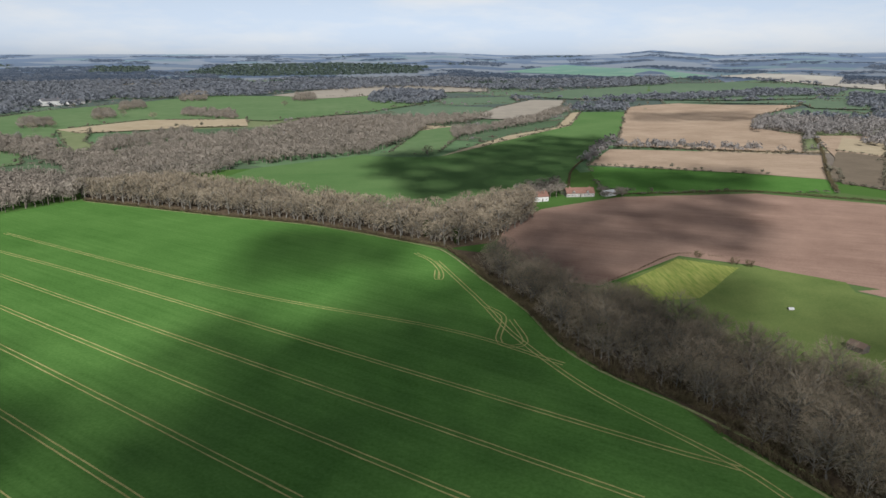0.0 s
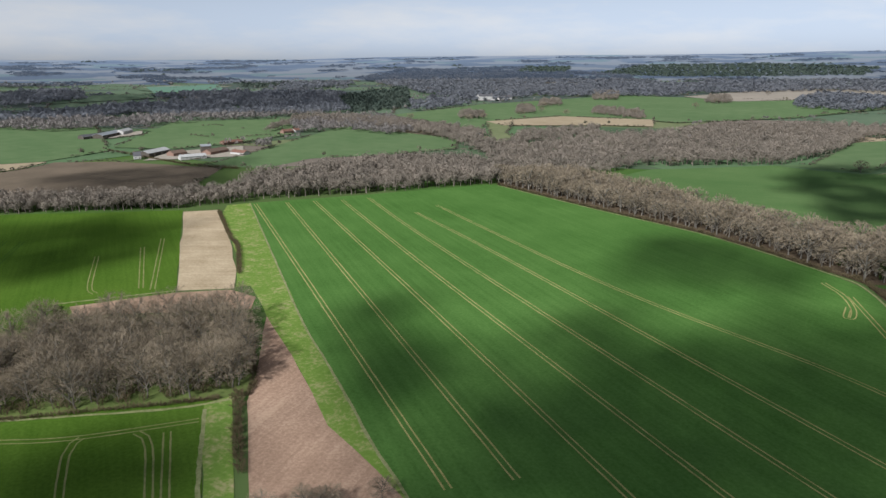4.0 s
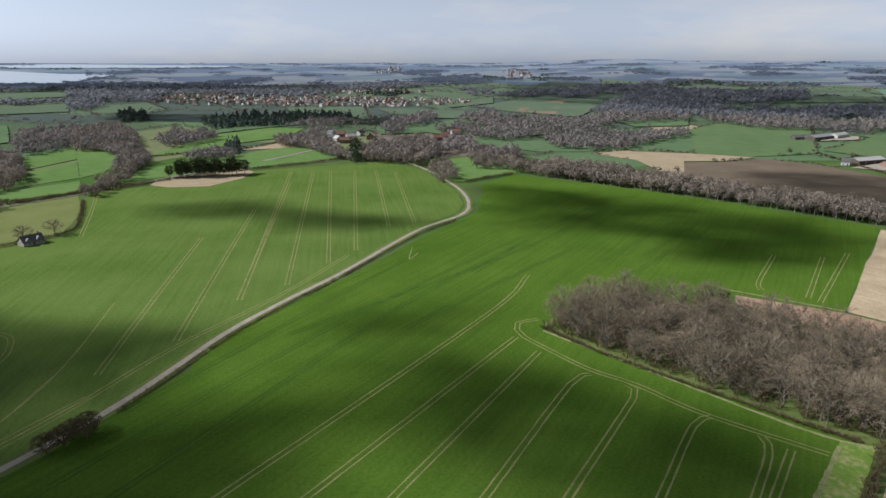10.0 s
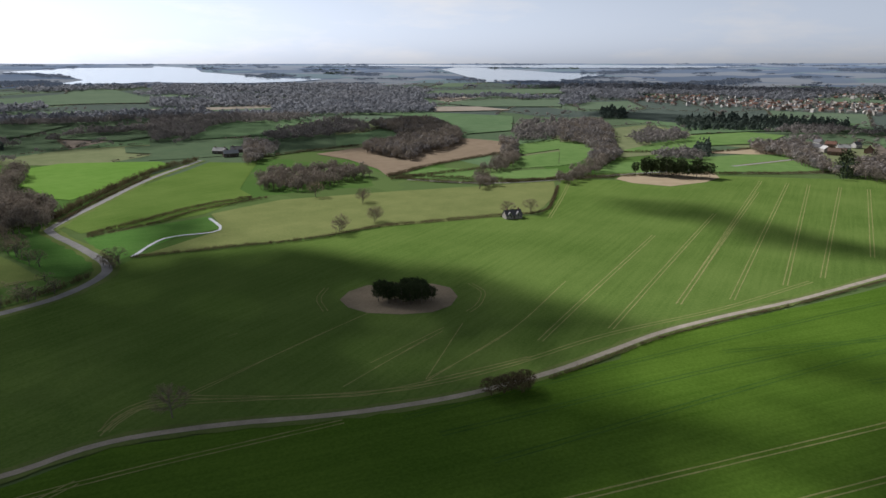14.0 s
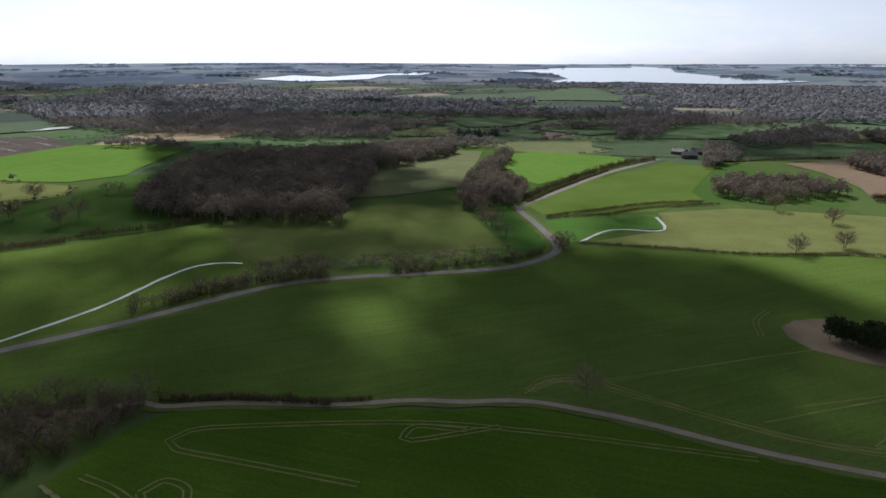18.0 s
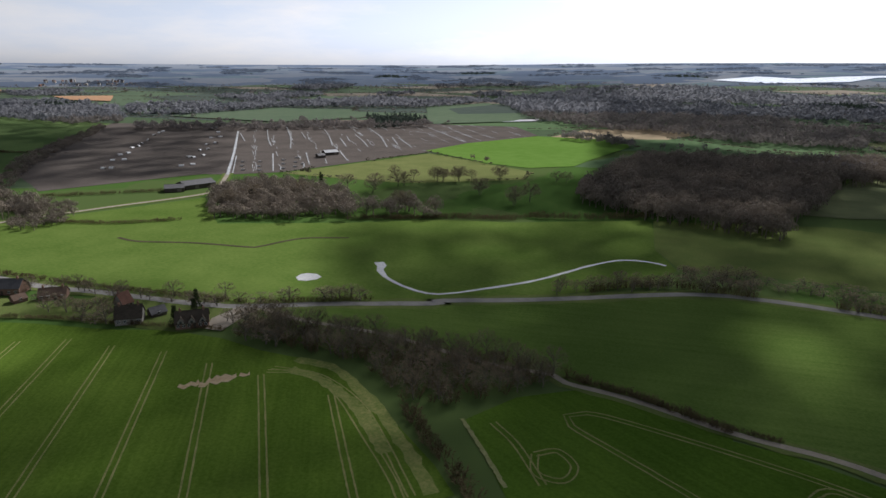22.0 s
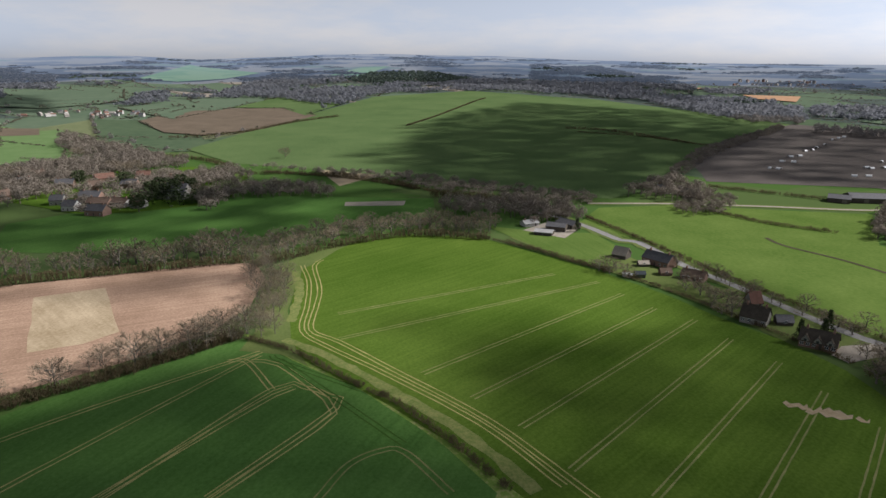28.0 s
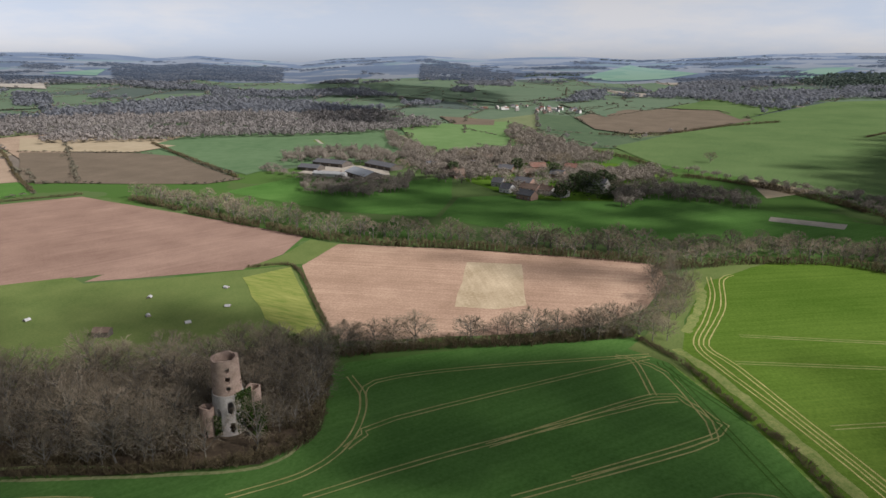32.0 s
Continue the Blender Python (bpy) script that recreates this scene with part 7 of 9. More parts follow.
def country():
    rng = random.Random(17)
    verts, faces, index, hedge = [], [], [], []
    for i in range(-15, 15):
        for j in range(-20, 20):
            a, b, c, d = corner(i, j), corner(i + 1, j), corner(i + 1, j + 1), corner(i, j + 1)
            middle = (a + b + c + d) / 4
            if not 720 < middle.length < 2400:
                continue
            mat = rng.choices(range(len(CELL_SHARE)), CELL_SHARE)[0]
            # farther plots take the colours with haze mixed in
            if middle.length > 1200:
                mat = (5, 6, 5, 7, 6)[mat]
            base = len(verts)
            for p in range(5):
                for q in range(5):
                    w = a.lerp(b, p / 4).lerp(d.lerp(c, p / 4), q / 4)
                    verts.append((w.x, w.y, height(w.x, w.y) - 0.16 - 0.9 * min(1.0, max(0.0, (w.length - 700) / 300))))
            for p in range(4):
                for q in range(4):
                    k = base + p * 5 + q
                    faces.append((k, k + 5, k + 6, k + 1))
                    index.append(mat)
            for p, q in ((a, b), (a, d)):
                n = int((q - p).length / 8)
                full = rng.random() < 0.85
                for k in range(n if full else 0):
                    w = p.lerp(q, (k + rng.uniform(-0.3, 0.3)) / n)
                    if rng.random() < 0.9:
                        hedge.append((w.x, w.y, rng.random()))
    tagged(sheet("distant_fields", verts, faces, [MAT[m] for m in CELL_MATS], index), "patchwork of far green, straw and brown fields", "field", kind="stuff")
    x, y = np.array([h[0] for h in hedge]), np.array([h[1] for h in hedge])
    free = ~on_fields(x, y) & (np.hypot(x, y) > 740)
    low, tall = [], []
    for (px, py, f), ok in zip(hedge, free):
        if ok and f > 0.16:
            low.append((px, py, rng.uniform(1.8, 3.6), rng.uniform(7.5, 10)))
        elif ok:
            h = rng.uniform(6, 11)
            tall.append((px, py, h, h * rng.uniform(0.9, 1.2)))
    planted("far_hedges", "tuft", low, "dark winter hedges round the far fields", "hedge")
    planted("far_hedge_trees", "crown", tall, "bare trees in the hedges of the far fields", "trees")


country()


def distant_woods():
    """Countless far crowns, in the woods that are named above and in smaller woods between the fields."""
    rng = np.random.default_rng(5)
    xs, ys, gaps = [], [], []
    r = 700.0
    while r < 4700:
        gap = 8.5 + (r - 700) / 170 if r < 2300 else 18 + (r - 2300) / 110
        n = int(2 * math.pi * r / gap)
        a = (np.arange(n) + rng.uniform(-0.4, 0.4, n)) * 2 * math.pi / n
        q = r + rng.uniform(-0.4, 0.4, n) * gap
        xs.append(-q * np.sin(a))
        ys.append(q * np.cos(a))
        gaps.append(np.full(n, gap))
        r += gap * 0.9
    x, y, gap = np.concatenate(xs), np.concatenate(ys), np.concatenate(gaps)
    far = np.hypot(x, y)
    named = within(x, y, [w[5] for w in WOODS if w[1] == "far"]) & (noisy(x, y, 170, 5.5) > -0.5)
    pines = within(x, y, [w[5] for w in WOODS if w[1] == "farpine"])
    wild = ~on_fields(x, y) & (noisy(x, y, 330, 3.1) > np.where(far < 1300, 0.5, 0.32))
    dark = noisy(x, y, 500, 8.3) > 0.55
    tall = rng.uniform(6.0, 13.0, len(x)) * np.clip(1.15 - 0.35 * (far > 2300), 0, 2)
    wide = np.maximum(tall * rng.uniform(0.9, 1.15, len(x)), gap * 1.25)
    leafy = (named | wild) & ~pines & ~dark
    fir = pines | (wild & dark)
    # the two farther belts of bare crowns carry haze in their material
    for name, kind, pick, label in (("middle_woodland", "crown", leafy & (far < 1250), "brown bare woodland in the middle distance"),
                                    ("hazy_woodland", "crownmid", leafy & (far >= 1250) & (far < 2300), "bare woodland farther off greyed with painted haze"),
                                    ("far_woodland", "crownfar", leafy & (far >= 2300), "woodland far off with painted blue-grey haze"),
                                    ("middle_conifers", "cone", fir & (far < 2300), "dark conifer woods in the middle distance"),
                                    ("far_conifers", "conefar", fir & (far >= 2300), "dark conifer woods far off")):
        spots = np.stack([x, y, tall, wide], 1)[pick]
        planted(name, kind, [tuple(p) for p in spots.tolist()], label, "woodland")


distant_woods()

for name, wide, tall, label, points in HEDGES:
    rng = random.Random(name)
    far = min(math.hypot(x, y) for x, y in points)
    spots = []
    for p in curve_points(points, max(1.2, wide * 0.5)):
        if rng.random() < 0.94:
            h = tall * rng.uniform(0.65, 1.2)
            spots.append((p.x + rng.uniform(-0.3, 0.3), p.y + rng.uniform(-0.3, 0.3), h, wide * rng.uniform(0.8, 1.3)))
    planted(name, "bushnear" if far < 230 else "bush" if far < 600 else "bushfar", spots, label, "hedge")


HEDGED = ("wheat", "wheatb", "wheatd", "wheat2", "wheat3", "pasture", "meadow", "soildark", "soilpale", "stubble")
for name, mat, label, outline in FIELDS:
    far = min(math.hypot(x, y) for x, y in outline)
    if mat in HEDGED and 520 < far < 2200:
        rng = random.Random(name)
        spots = []
        for x, y in soften(outline, 7, 1.5, 3):
            if noise.noise(Vector((x / 60, y / 60, 1.7))) > -0.12:
                tree = rng.random() < 0.10
                h = rng.uniform(5, 9) if tree else rng.uniform(1.6, 3.2)
                spots.append((x, y, h, h * 0.9 if tree else 6.5))
        if spots:
            planted("field_hedge", "tuft", spots, "far winter hedge with a few trees along a field", "hedge")


def lone(name, kind, x, y, tall, wide, label, number, group=""):
    """One tree of its own, with its trunk and its crown as parts."""
    v, f, i = KINDS[kind][number % len(KINDS[kind])]
    thing = new(name)
    thing.matrix_world = pose(x, y, height(x, y), 0, 0, number * 77)
    for piece, mat in (("trunk", 0), ("crown", 1)):
        pick = f[i == mat]
        used, flat = np.unique(pick, return_inverse=True)
        w = v[used] * (wide, wide, tall)
        ob = sheet(piece, [tuple(p) for p in w], [tuple(int(c) for c in q) for q in flat.reshape(-1, 3)], [MAT[KIND_MATS[kind][mat]]])
        ob.parent = thing
    return tagged(thing, label, "bush" if "bush" in kind else "tree", group)


LONE_KIND = {"dark_fir": "pine", "spruce": "spruce", "ivy_tree": "ivy", "road_bush": "roundbush", "round_shrub": "bushnear"}
for name, tall, label, spots in LONE_TREES:
    for number, (x, y) in enumerate(spots):
        kind = LONE_KIND.get(name, "lone")
        lone(name, kind, x, y, tall, tall * (0.75 if kind == "spruce" else 1.15), label, number, name + "s")


# ---- things ----
def box(bm, x0, x1, y0, y1, z0, z1):
    v = [bm.verts.new((x, y, z)) for x in (x0, x1) for y in (y0, y1) for z in (z0, z1)]
    for q in ((0, 1, 3, 2), (4, 6, 7, 5), (0, 4, 5, 1), (2, 3, 7, 6), (0, 2, 6, 4), (1, 5, 7, 3)):
        bm.faces.new([v[i] for i in q])
    return bm


def prism(bm, profile, x0, x1):
    """A profile in y and z, drawn out along x."""
    a = [bm.verts.new((x0, y, z)) for y, z in profile]
    b = [bm.verts.new((x1, y, z)) for y, z in profile]
    n = len(profile)
    bm.faces.new(a[::-1])
    bm.faces.new(b)
    for i in range(n):
        bm.faces.new((a[i], a[(i + 1) % n], b[(i + 1) % n], b[i]))
    return bm


def under(ob, parent, m=None):
    ob.parent = parent
    if m is not None:
        ob.matrix_local = m
    return ob


HOUSES = []
HOUSES.append(("house", 300.5, -164.9, 208, 15.3, 8, 3.2, 3.2, "brick", "slate", 5, "large brick house with a dark slate roof"))
HOUSES.append(("barn", 315.9, -151.3, 221, 7.7, 7, 2.2, 3.4, "boards", "tilepale", 0, "small barn with a pale tiled roof"))
HOUSES.append(("shed", 299.8, -155.8, 262, 5.1, 4, 1.4, 1.2, "boards", "tilepale", 1, "garden shed with a pale roof"))
HOUSES.append(("garage", 284.5, -160.0, 260, 5.3, 5, 1.5, 1.6, "brick", "tilebrown", 1, "small brown roofed garage"))
HOUSES.append(("cottage", 275.4, -170.1, 222, 10.9, 7, 1.7, 2.8, "brick", "tilebrown", 4, "long brown roofed cottage among trees"))
HOUSES.append(("caravan", 284.6, -140.4, 226, 4.5, 2.5, 1.4, 0.2, "white", "whiteroof", 2, "white caravan in a garden"))
HOUSES.append(("greenhouse", 282.2, -145.4, 261, 4.8, 3, 2, 1, "glassy", "glassy", 0, "small glass greenhouse in a garden"))
HOUSES.append(("oast_house", 237.4, -175.6, 267, 5.1, 6, 2.5, 4.0, "flint", "tilered", 2, "tall steep red tiled house"))
HOUSES.append(("house", 221.1, -165.5, 221, 9.9, 8, 2.8, 4.0, "flint", "thatch", 4, "dark thatched house beside the field"))
HOUSES.append(("outbuilding", 217.5, -175.5, 252, 6.1, 5, 1.5, 2.0, "boards", "slate", 1, "dark outbuilding beside the house"))
HOUSES.append(("gabled_house", 195.6, -173.8, 223, 12.2, 8, 2.5, 3.6, "brick", "thatch", 6, "brick house with dark roof and three gables"))
HOUSES.append(("farm_shed", 370.4, -126.1, 238, 10.8, 7, 1.9, 1.2, "boards", "asbestos", 1, "grey farm shed among green fields"))
HOUSES.append(("farm_shed", 379.2, -137.0, 238, 11.8, 9, 3.0, 1.7, "boards", "slate", 0, "dark roofed farm shed"))
HOUSES.append(("farm_shed", 394.2, -123.9, 284, 10.2, 7, 1.9, 1.6, "white", "asbestos", 2, "pale farm shed in a crowded yard"))
HOUSES.append(("farm_shed", 386.0, -147.1, 207, 14.2, 8, 2.6, 2.1, "boards", "slate", 0, "dark farm shed beside a tall evergreen"))
HOUSES.append(("white_house", 72.4, 487.6, 19, 13.2, 8, 3.8, 3.0, "white", "tilered", 4, "white house with a red tiled roof"))
HOUSES.append(("farmhouse", 107.0, 506.7, 6, 22.2, 9, 3.0, 3.4, "flint", "tilered", 7, "long white farmhouse with a red tiled roof"))
HOUSES.append(("shed", 130.5, 508.4, 27, 10.2, 6, 2.6, 1.5, "white", "asbestos", 1, "small white shed by the farmhouse"))
HOUSES.append(("white_house", -670.7, 401.8, 61, 7.4, 8, 3.8, 3.4, "white", "slate", 2, "white house at the farm edge"))
HOUSES.append(("farm_barn", -683.4, 430.6, 112, 38.8, 14, 3.8, 2.5, "boards", "asbestos", 0, "grey farm barn among green fields"))
HOUSES.append(("farm_barn", -659.7, 442.8, 93, 17.9, 12, 3.0, 2.5, "brick", "tilebrown", 1, "brown roofed farm barn"))
HOUSES.append(("farm_barn", -622.6, 436.3, 70, 27.3, 10, 3.0, 2.1, "white", "asbestos", 2, "long pale farm barn"))
HOUSES.append(("grain_store", -657.1, 479.2, 60, 11.0, 12, 6.8, 1.7, "boards", "steel", 0, "tall grey grain store"))
HOUSES.append(("farm_barn", -638.6, 478.8, 101, 29.9, 12, 3.0, 2.5, "brick", "tilebrown", 1, "brown farm building among green fields"))
HOUSES.append(("farm_barn", -608.3, 488.6, 2, 22.2, 9, 2.6, 2.1, "white", "tilered", 2, "low white farm building"))
HOUSES.append(("farm_barn", -692.2, 543.7, 84, 27.7, 9, 2.2, 2.1, "brick", "tilered", 2, "low red farm cottages"))
HOUSES.append(("cottage", -718.9, 663.2, 82, 17.2, 9, 3.0, 2.5, "brick", "tilered", 2, "red cottage by trees"))
HOUSES.append(("cottage", -715.8, 681.0, 85, 15.1, 9, 3.0, 2.5, "white", "tilered", 2, "white cottage by trees"))
HOUSES.append(("farm_barn", -882.9, 490.3, 123, 51.2, 14, 3.8, 2.5, "boards", "steel", 0, "steel farm barn among green fields"))
HOUSES.append(("farm_barn", -881.7, 464.8, 96, 25.5, 12, 3.0, 2.5, "boards", "slate", 0, "dark farm barn among green fields"))
HOUSES.append(("farm_barn", -898.5, 522.9, 128, 34.3, 12, 3.8, 2.5, "white", "asbestos", 1, "white farm barn among green fields"))
HOUSES.append(("mansion", -782.8, 1335.8, 49, 38.7, 22, 9.0, 4.2, "white", "slate", 9, "large white country mansion"))
HOUSES.append(("stables", -755.3, 1371.1, 68, 37.6, 16, 5.2, 3.4, "white", "slate", 4, "white stable block beside the mansion"))
HOUSES.append(("farm_barn", 515.5, 396.2, 271, 22.6, 14, 3.0, 2.5, "boards", "slate", 0, "dark roofed farm barn"))
HOUSES.append(("farm_barn", 548.2, 394.7, 266, 38.1, 16, 3.4, 2.5, "boards", "slate", 0, "long dark roofed cattle barn"))
HOUSES.append(("farm_barn", 492.7, 357.8, 277, 32.4, 8, 2.6, 1.7, "white", "asbestos", 2, "low white farm building"))
HOUSES.append(("farm_barn", 502.6, 327.0, 240, 39.1, 20, 3.8, 3.4, "boards", "steel", 0, "large grey steel barn"))
HOUSES.append(("farm_barn", 557.0, 339.0, 247, 42.5, 16, 3.4, 2.5, "boards", "slate", 0, "dark roofed farm barn"))
HOUSES.append(("white_house", 575.9, 294.8, 287, 10.4, 9, 3.8, 3.4, "white", "slate", 3, "white village house among green fields"))
HOUSES.append(("red_house", 545.2, 258.7, 257, 12.4, 9, 4.1, 3.8, "brick", "tilebrown", 3, "brown tiled village house"))
HOUSES.append(("red_house", 537.9, 247.4, 305, 9.7, 9, 3.8, 3.8, "brick", "tilebrown", 3, "brown tiled village house"))
HOUSES.append(("village_house", 526.0, 180.4, 257, 16.0, 10, 3.8, 3.4, "brick", "slate", 4, "brick village house among green fields"))
HOUSES.append(("village_house", 503.7, 167.8, 252, 17.2, 9, 3.0, 3.0, "brick", "tilebrown", 4, "brown roofed village house"))
HOUSES.append(("village_house", 501.2, 152.5, 237, 15.7, 9, 3.0, 3.0, "white", "tilebrown", 3, "pale village house among green fields"))
HOUSES.append(("village_house", 611.9, 197.3, 301, 15.3, 10, 3.8, 3.4, "brick", "tilered", 3, "red roofed village house"))
HOUSES.append(("village_house", 577.4, 166.5, 258, 12.9, 10, 3.8, 3.4, "brick", "slate", 3, "slate roofed village house"))
HOUSES.append(("village_house", 586.7, 220.2, 273, 14.1, 10, 3.8, 3.4, "brick", "slate", 3, "slate roofed village house"))
HOUSES.append(("village_house", 600.4, 257.0, 268, 11.1, 9, 3.8, 3.4, "flint", "slate", 3, "grey slate roofed village house among bare trees"))
HOUSES.append(("village_house", 641.4, 261.9, 287, 10.7, 9, 3.8, 3.4, "brick", "tilebrown", 3, "brown tiled village house among bare trees"))
HOUSES.append(("village_house", 620.8, 166.4, 269, 11.5, 9, 3.8, 3.4, "brick", "tilered", 3, "red tiled village house among bare trees"))
HOUSES.append(("village_house", 491.5, 182.9, 256, 9.4, 9, 3.8, 3.4, "white", "slate", 3, "white walled village house among bare trees"))
HOUSES.append(("village_house", 493.0, 138.2, 257, 9.2, 9, 3.8, 3.4, "flint", "tilebrown", 3, "pale stone village house among bare trees"))
HOUSES.append(("village_house", 472.1, 159.4, 249, 14.2, 9, 3.8, 3.4, "brick", "slate", 3, "long slate roofed village house among bare trees"))
HOUSES.append(("village_house", 593.6, 133.5, 255, 11.9, 9, 3.8, 3.4, "white", "tilebrown", 3, "white walled village house among bare trees"))
HOUSES.append(("village_house", 572.7, 192.6, 287, 10.4, 9, 3.8, 3.4, "brick", "tilebrown", 3, "brown tiled village house among bare trees"))
HOUSES.append(("village_house", 514.4, 199.9, 270, 9.2, 9, 3.8, 3.4, "flint", "slate", 3, "grey slate roofed village house among bare trees"))
HOUSES.append(("manor_house", 526.1, 120.3, 258, 20.6, 14, 6.0, 5.1, "flint", "slate", 8, "large pale manor house with gables"))
HOUSES.append(("village_house", -852.0, -135.7, 100, 18.4, 10, 3.8, 3.4, "brick", "tilebrown", 3, "brick village house among trees"))
HOUSES.append(("village_house", -879.9, -163.5, 78, 16.5, 10, 3.8, 3.4, "white", "slate", 3, "pale village house among trees"))
HOUSES.append(("village_house", -951.3, 5.5, 99, 11.9, 10, 3.8, 3.4, "white", "tilered", 2, "white village house among green fields"))
HOUSES.append(("cottage", -359.6, -241.2, 148, 11.6, 7, 2.4, 3.0, "flint", "slate", 5, "white gabled cottage beside the meadow"))
HOUSES.append(("steel_barn", 443.6, -614.6, 237, 15.5, 12, 3.0, 2.1, "boards", "steel", 0, "steel barn in the muddy field"))
HOUSES.append(("hay_barn", 439.0, -590.0, 237, 8.2, 9, 2.6, 1.7, "boards", "slate", 0, "dark barn in the muddy field"))
HOUSES.append(("farm_barn", 428.8, -377.7, 227, 14.9, 14, 3.0, 2.1, "boards", "slate", 0, "dark farm barn below the muddy field"))
HOUSES.append(("farm_barn", 426.3, -398.4, 250, 26.3, 18, 3.4, 2.5, "boards", "slate", 0, "large dark farm barn"))
HOUSES.append(("feeder_hut", 150.6, 218.3, 296, 5.8, 4, 2.2, 1, "boards", "tilebrown", 0, "small brown hut in the pasture"))
HOUSES.append(("roadside_house", 485.6, -264.7, 198, 14.4, 9, 3.0, 2.5, "white", "slate", 2, "pale house among trees"))
HOUSES.append(("roadside_house", 470.0, -275.8, 196, 13.4, 9, 3.0, 2.5, "brick", "slate", 2, "house among trees among green fields"))
HOUSES.append(("white_house", -754, -71, 100, 18, 8, 3.8, 3.2, "white", "slate", 4, "large white house among dark evergreens"))
HOUSES.append(("white_house", -774, -85, 100, 9, 8, 3.8, 3.2, "white", "slate", 4, "white wing of a large house"))
HOUSES.append(("village_house", -932, -170, 60, 10, 8, 3.8, 3.2, "white", "slate", 4, "pale village house behind bare trees"))
HOUSES.append(("village_house", -919, -154, 90, 12, 8, 3.8, 3.2, "brick", "tilered", 4, "pale village house behind bare trees"))
HOUSES.append(("village_house", -892, -136, 120, 14, 8, 3.8, 3.2, "flint", "asbestos", 4, "pale village house behind bare trees"))
HOUSES.append(("village_house", -931, -129, 150, 10, 8, 3.8, 3.2, "white", "slate", 4, "pale village house behind bare trees"))
HOUSES.append(("village_house", -889, -110, 180, 12, 8, 3.8, 3.2, "brick", "tilered", 4, "pale village house behind bare trees"))
HOUSES.append(("village_house", -868, -150, 210, 14, 8, 3.8, 3.2, "flint", "asbestos", 4, "pale village house behind bare trees"))
HOUSES.append(("white_house", -962, 1, 100, 12, 8, 3.8, 3.2, "white", "slate", 4, "white house beside far trees"))
HOUSES.append(("village_house", -881, -18, 100, 12, 8, 3.8, 3.2, "brick", "tilered", 4, "red roofed house beside far trees"))
HOUSES.append(("village_house", -804, 25, 100, 12, 8, 3.8, 3.2, "brick", "tilebrown", 4, "brown roofed house beside the lane"))
HOUSES.append(("village_house", -769, -76, 100, 11, 8, 3.8, 3.2, "white", "slate", 4, "white house above the lane bend"))
HOUSES.append(("village_house", -914, -9, 100, 11, 8, 3.8, 3.2, "white", "tilered", 4, "white village house among bare trees"))
HOUSES.append(("village_house", -1063, 9, 100, 12, 8, 3.8, 3.2, "white", "slate", 4, "white village house beside a wood"))
HOUSES.append(("farm_barn", -410, -677, 120, 16, 8, 3.8, 3.2, "boards", "asbestos", 4, "grey farm barn beside the road"))
HOUSES.append(("farm_barn", -430, -672, 140, 16, 8, 3.8, 3.2, "boards", "slate", 4, "grey farm barn beside the road"))
HOUSES.append(("farm_barn", -406, -650, 160, 16, 8, 3.8, 3.2, "boards", "steel", 4, "grey farm barn beside the road"))


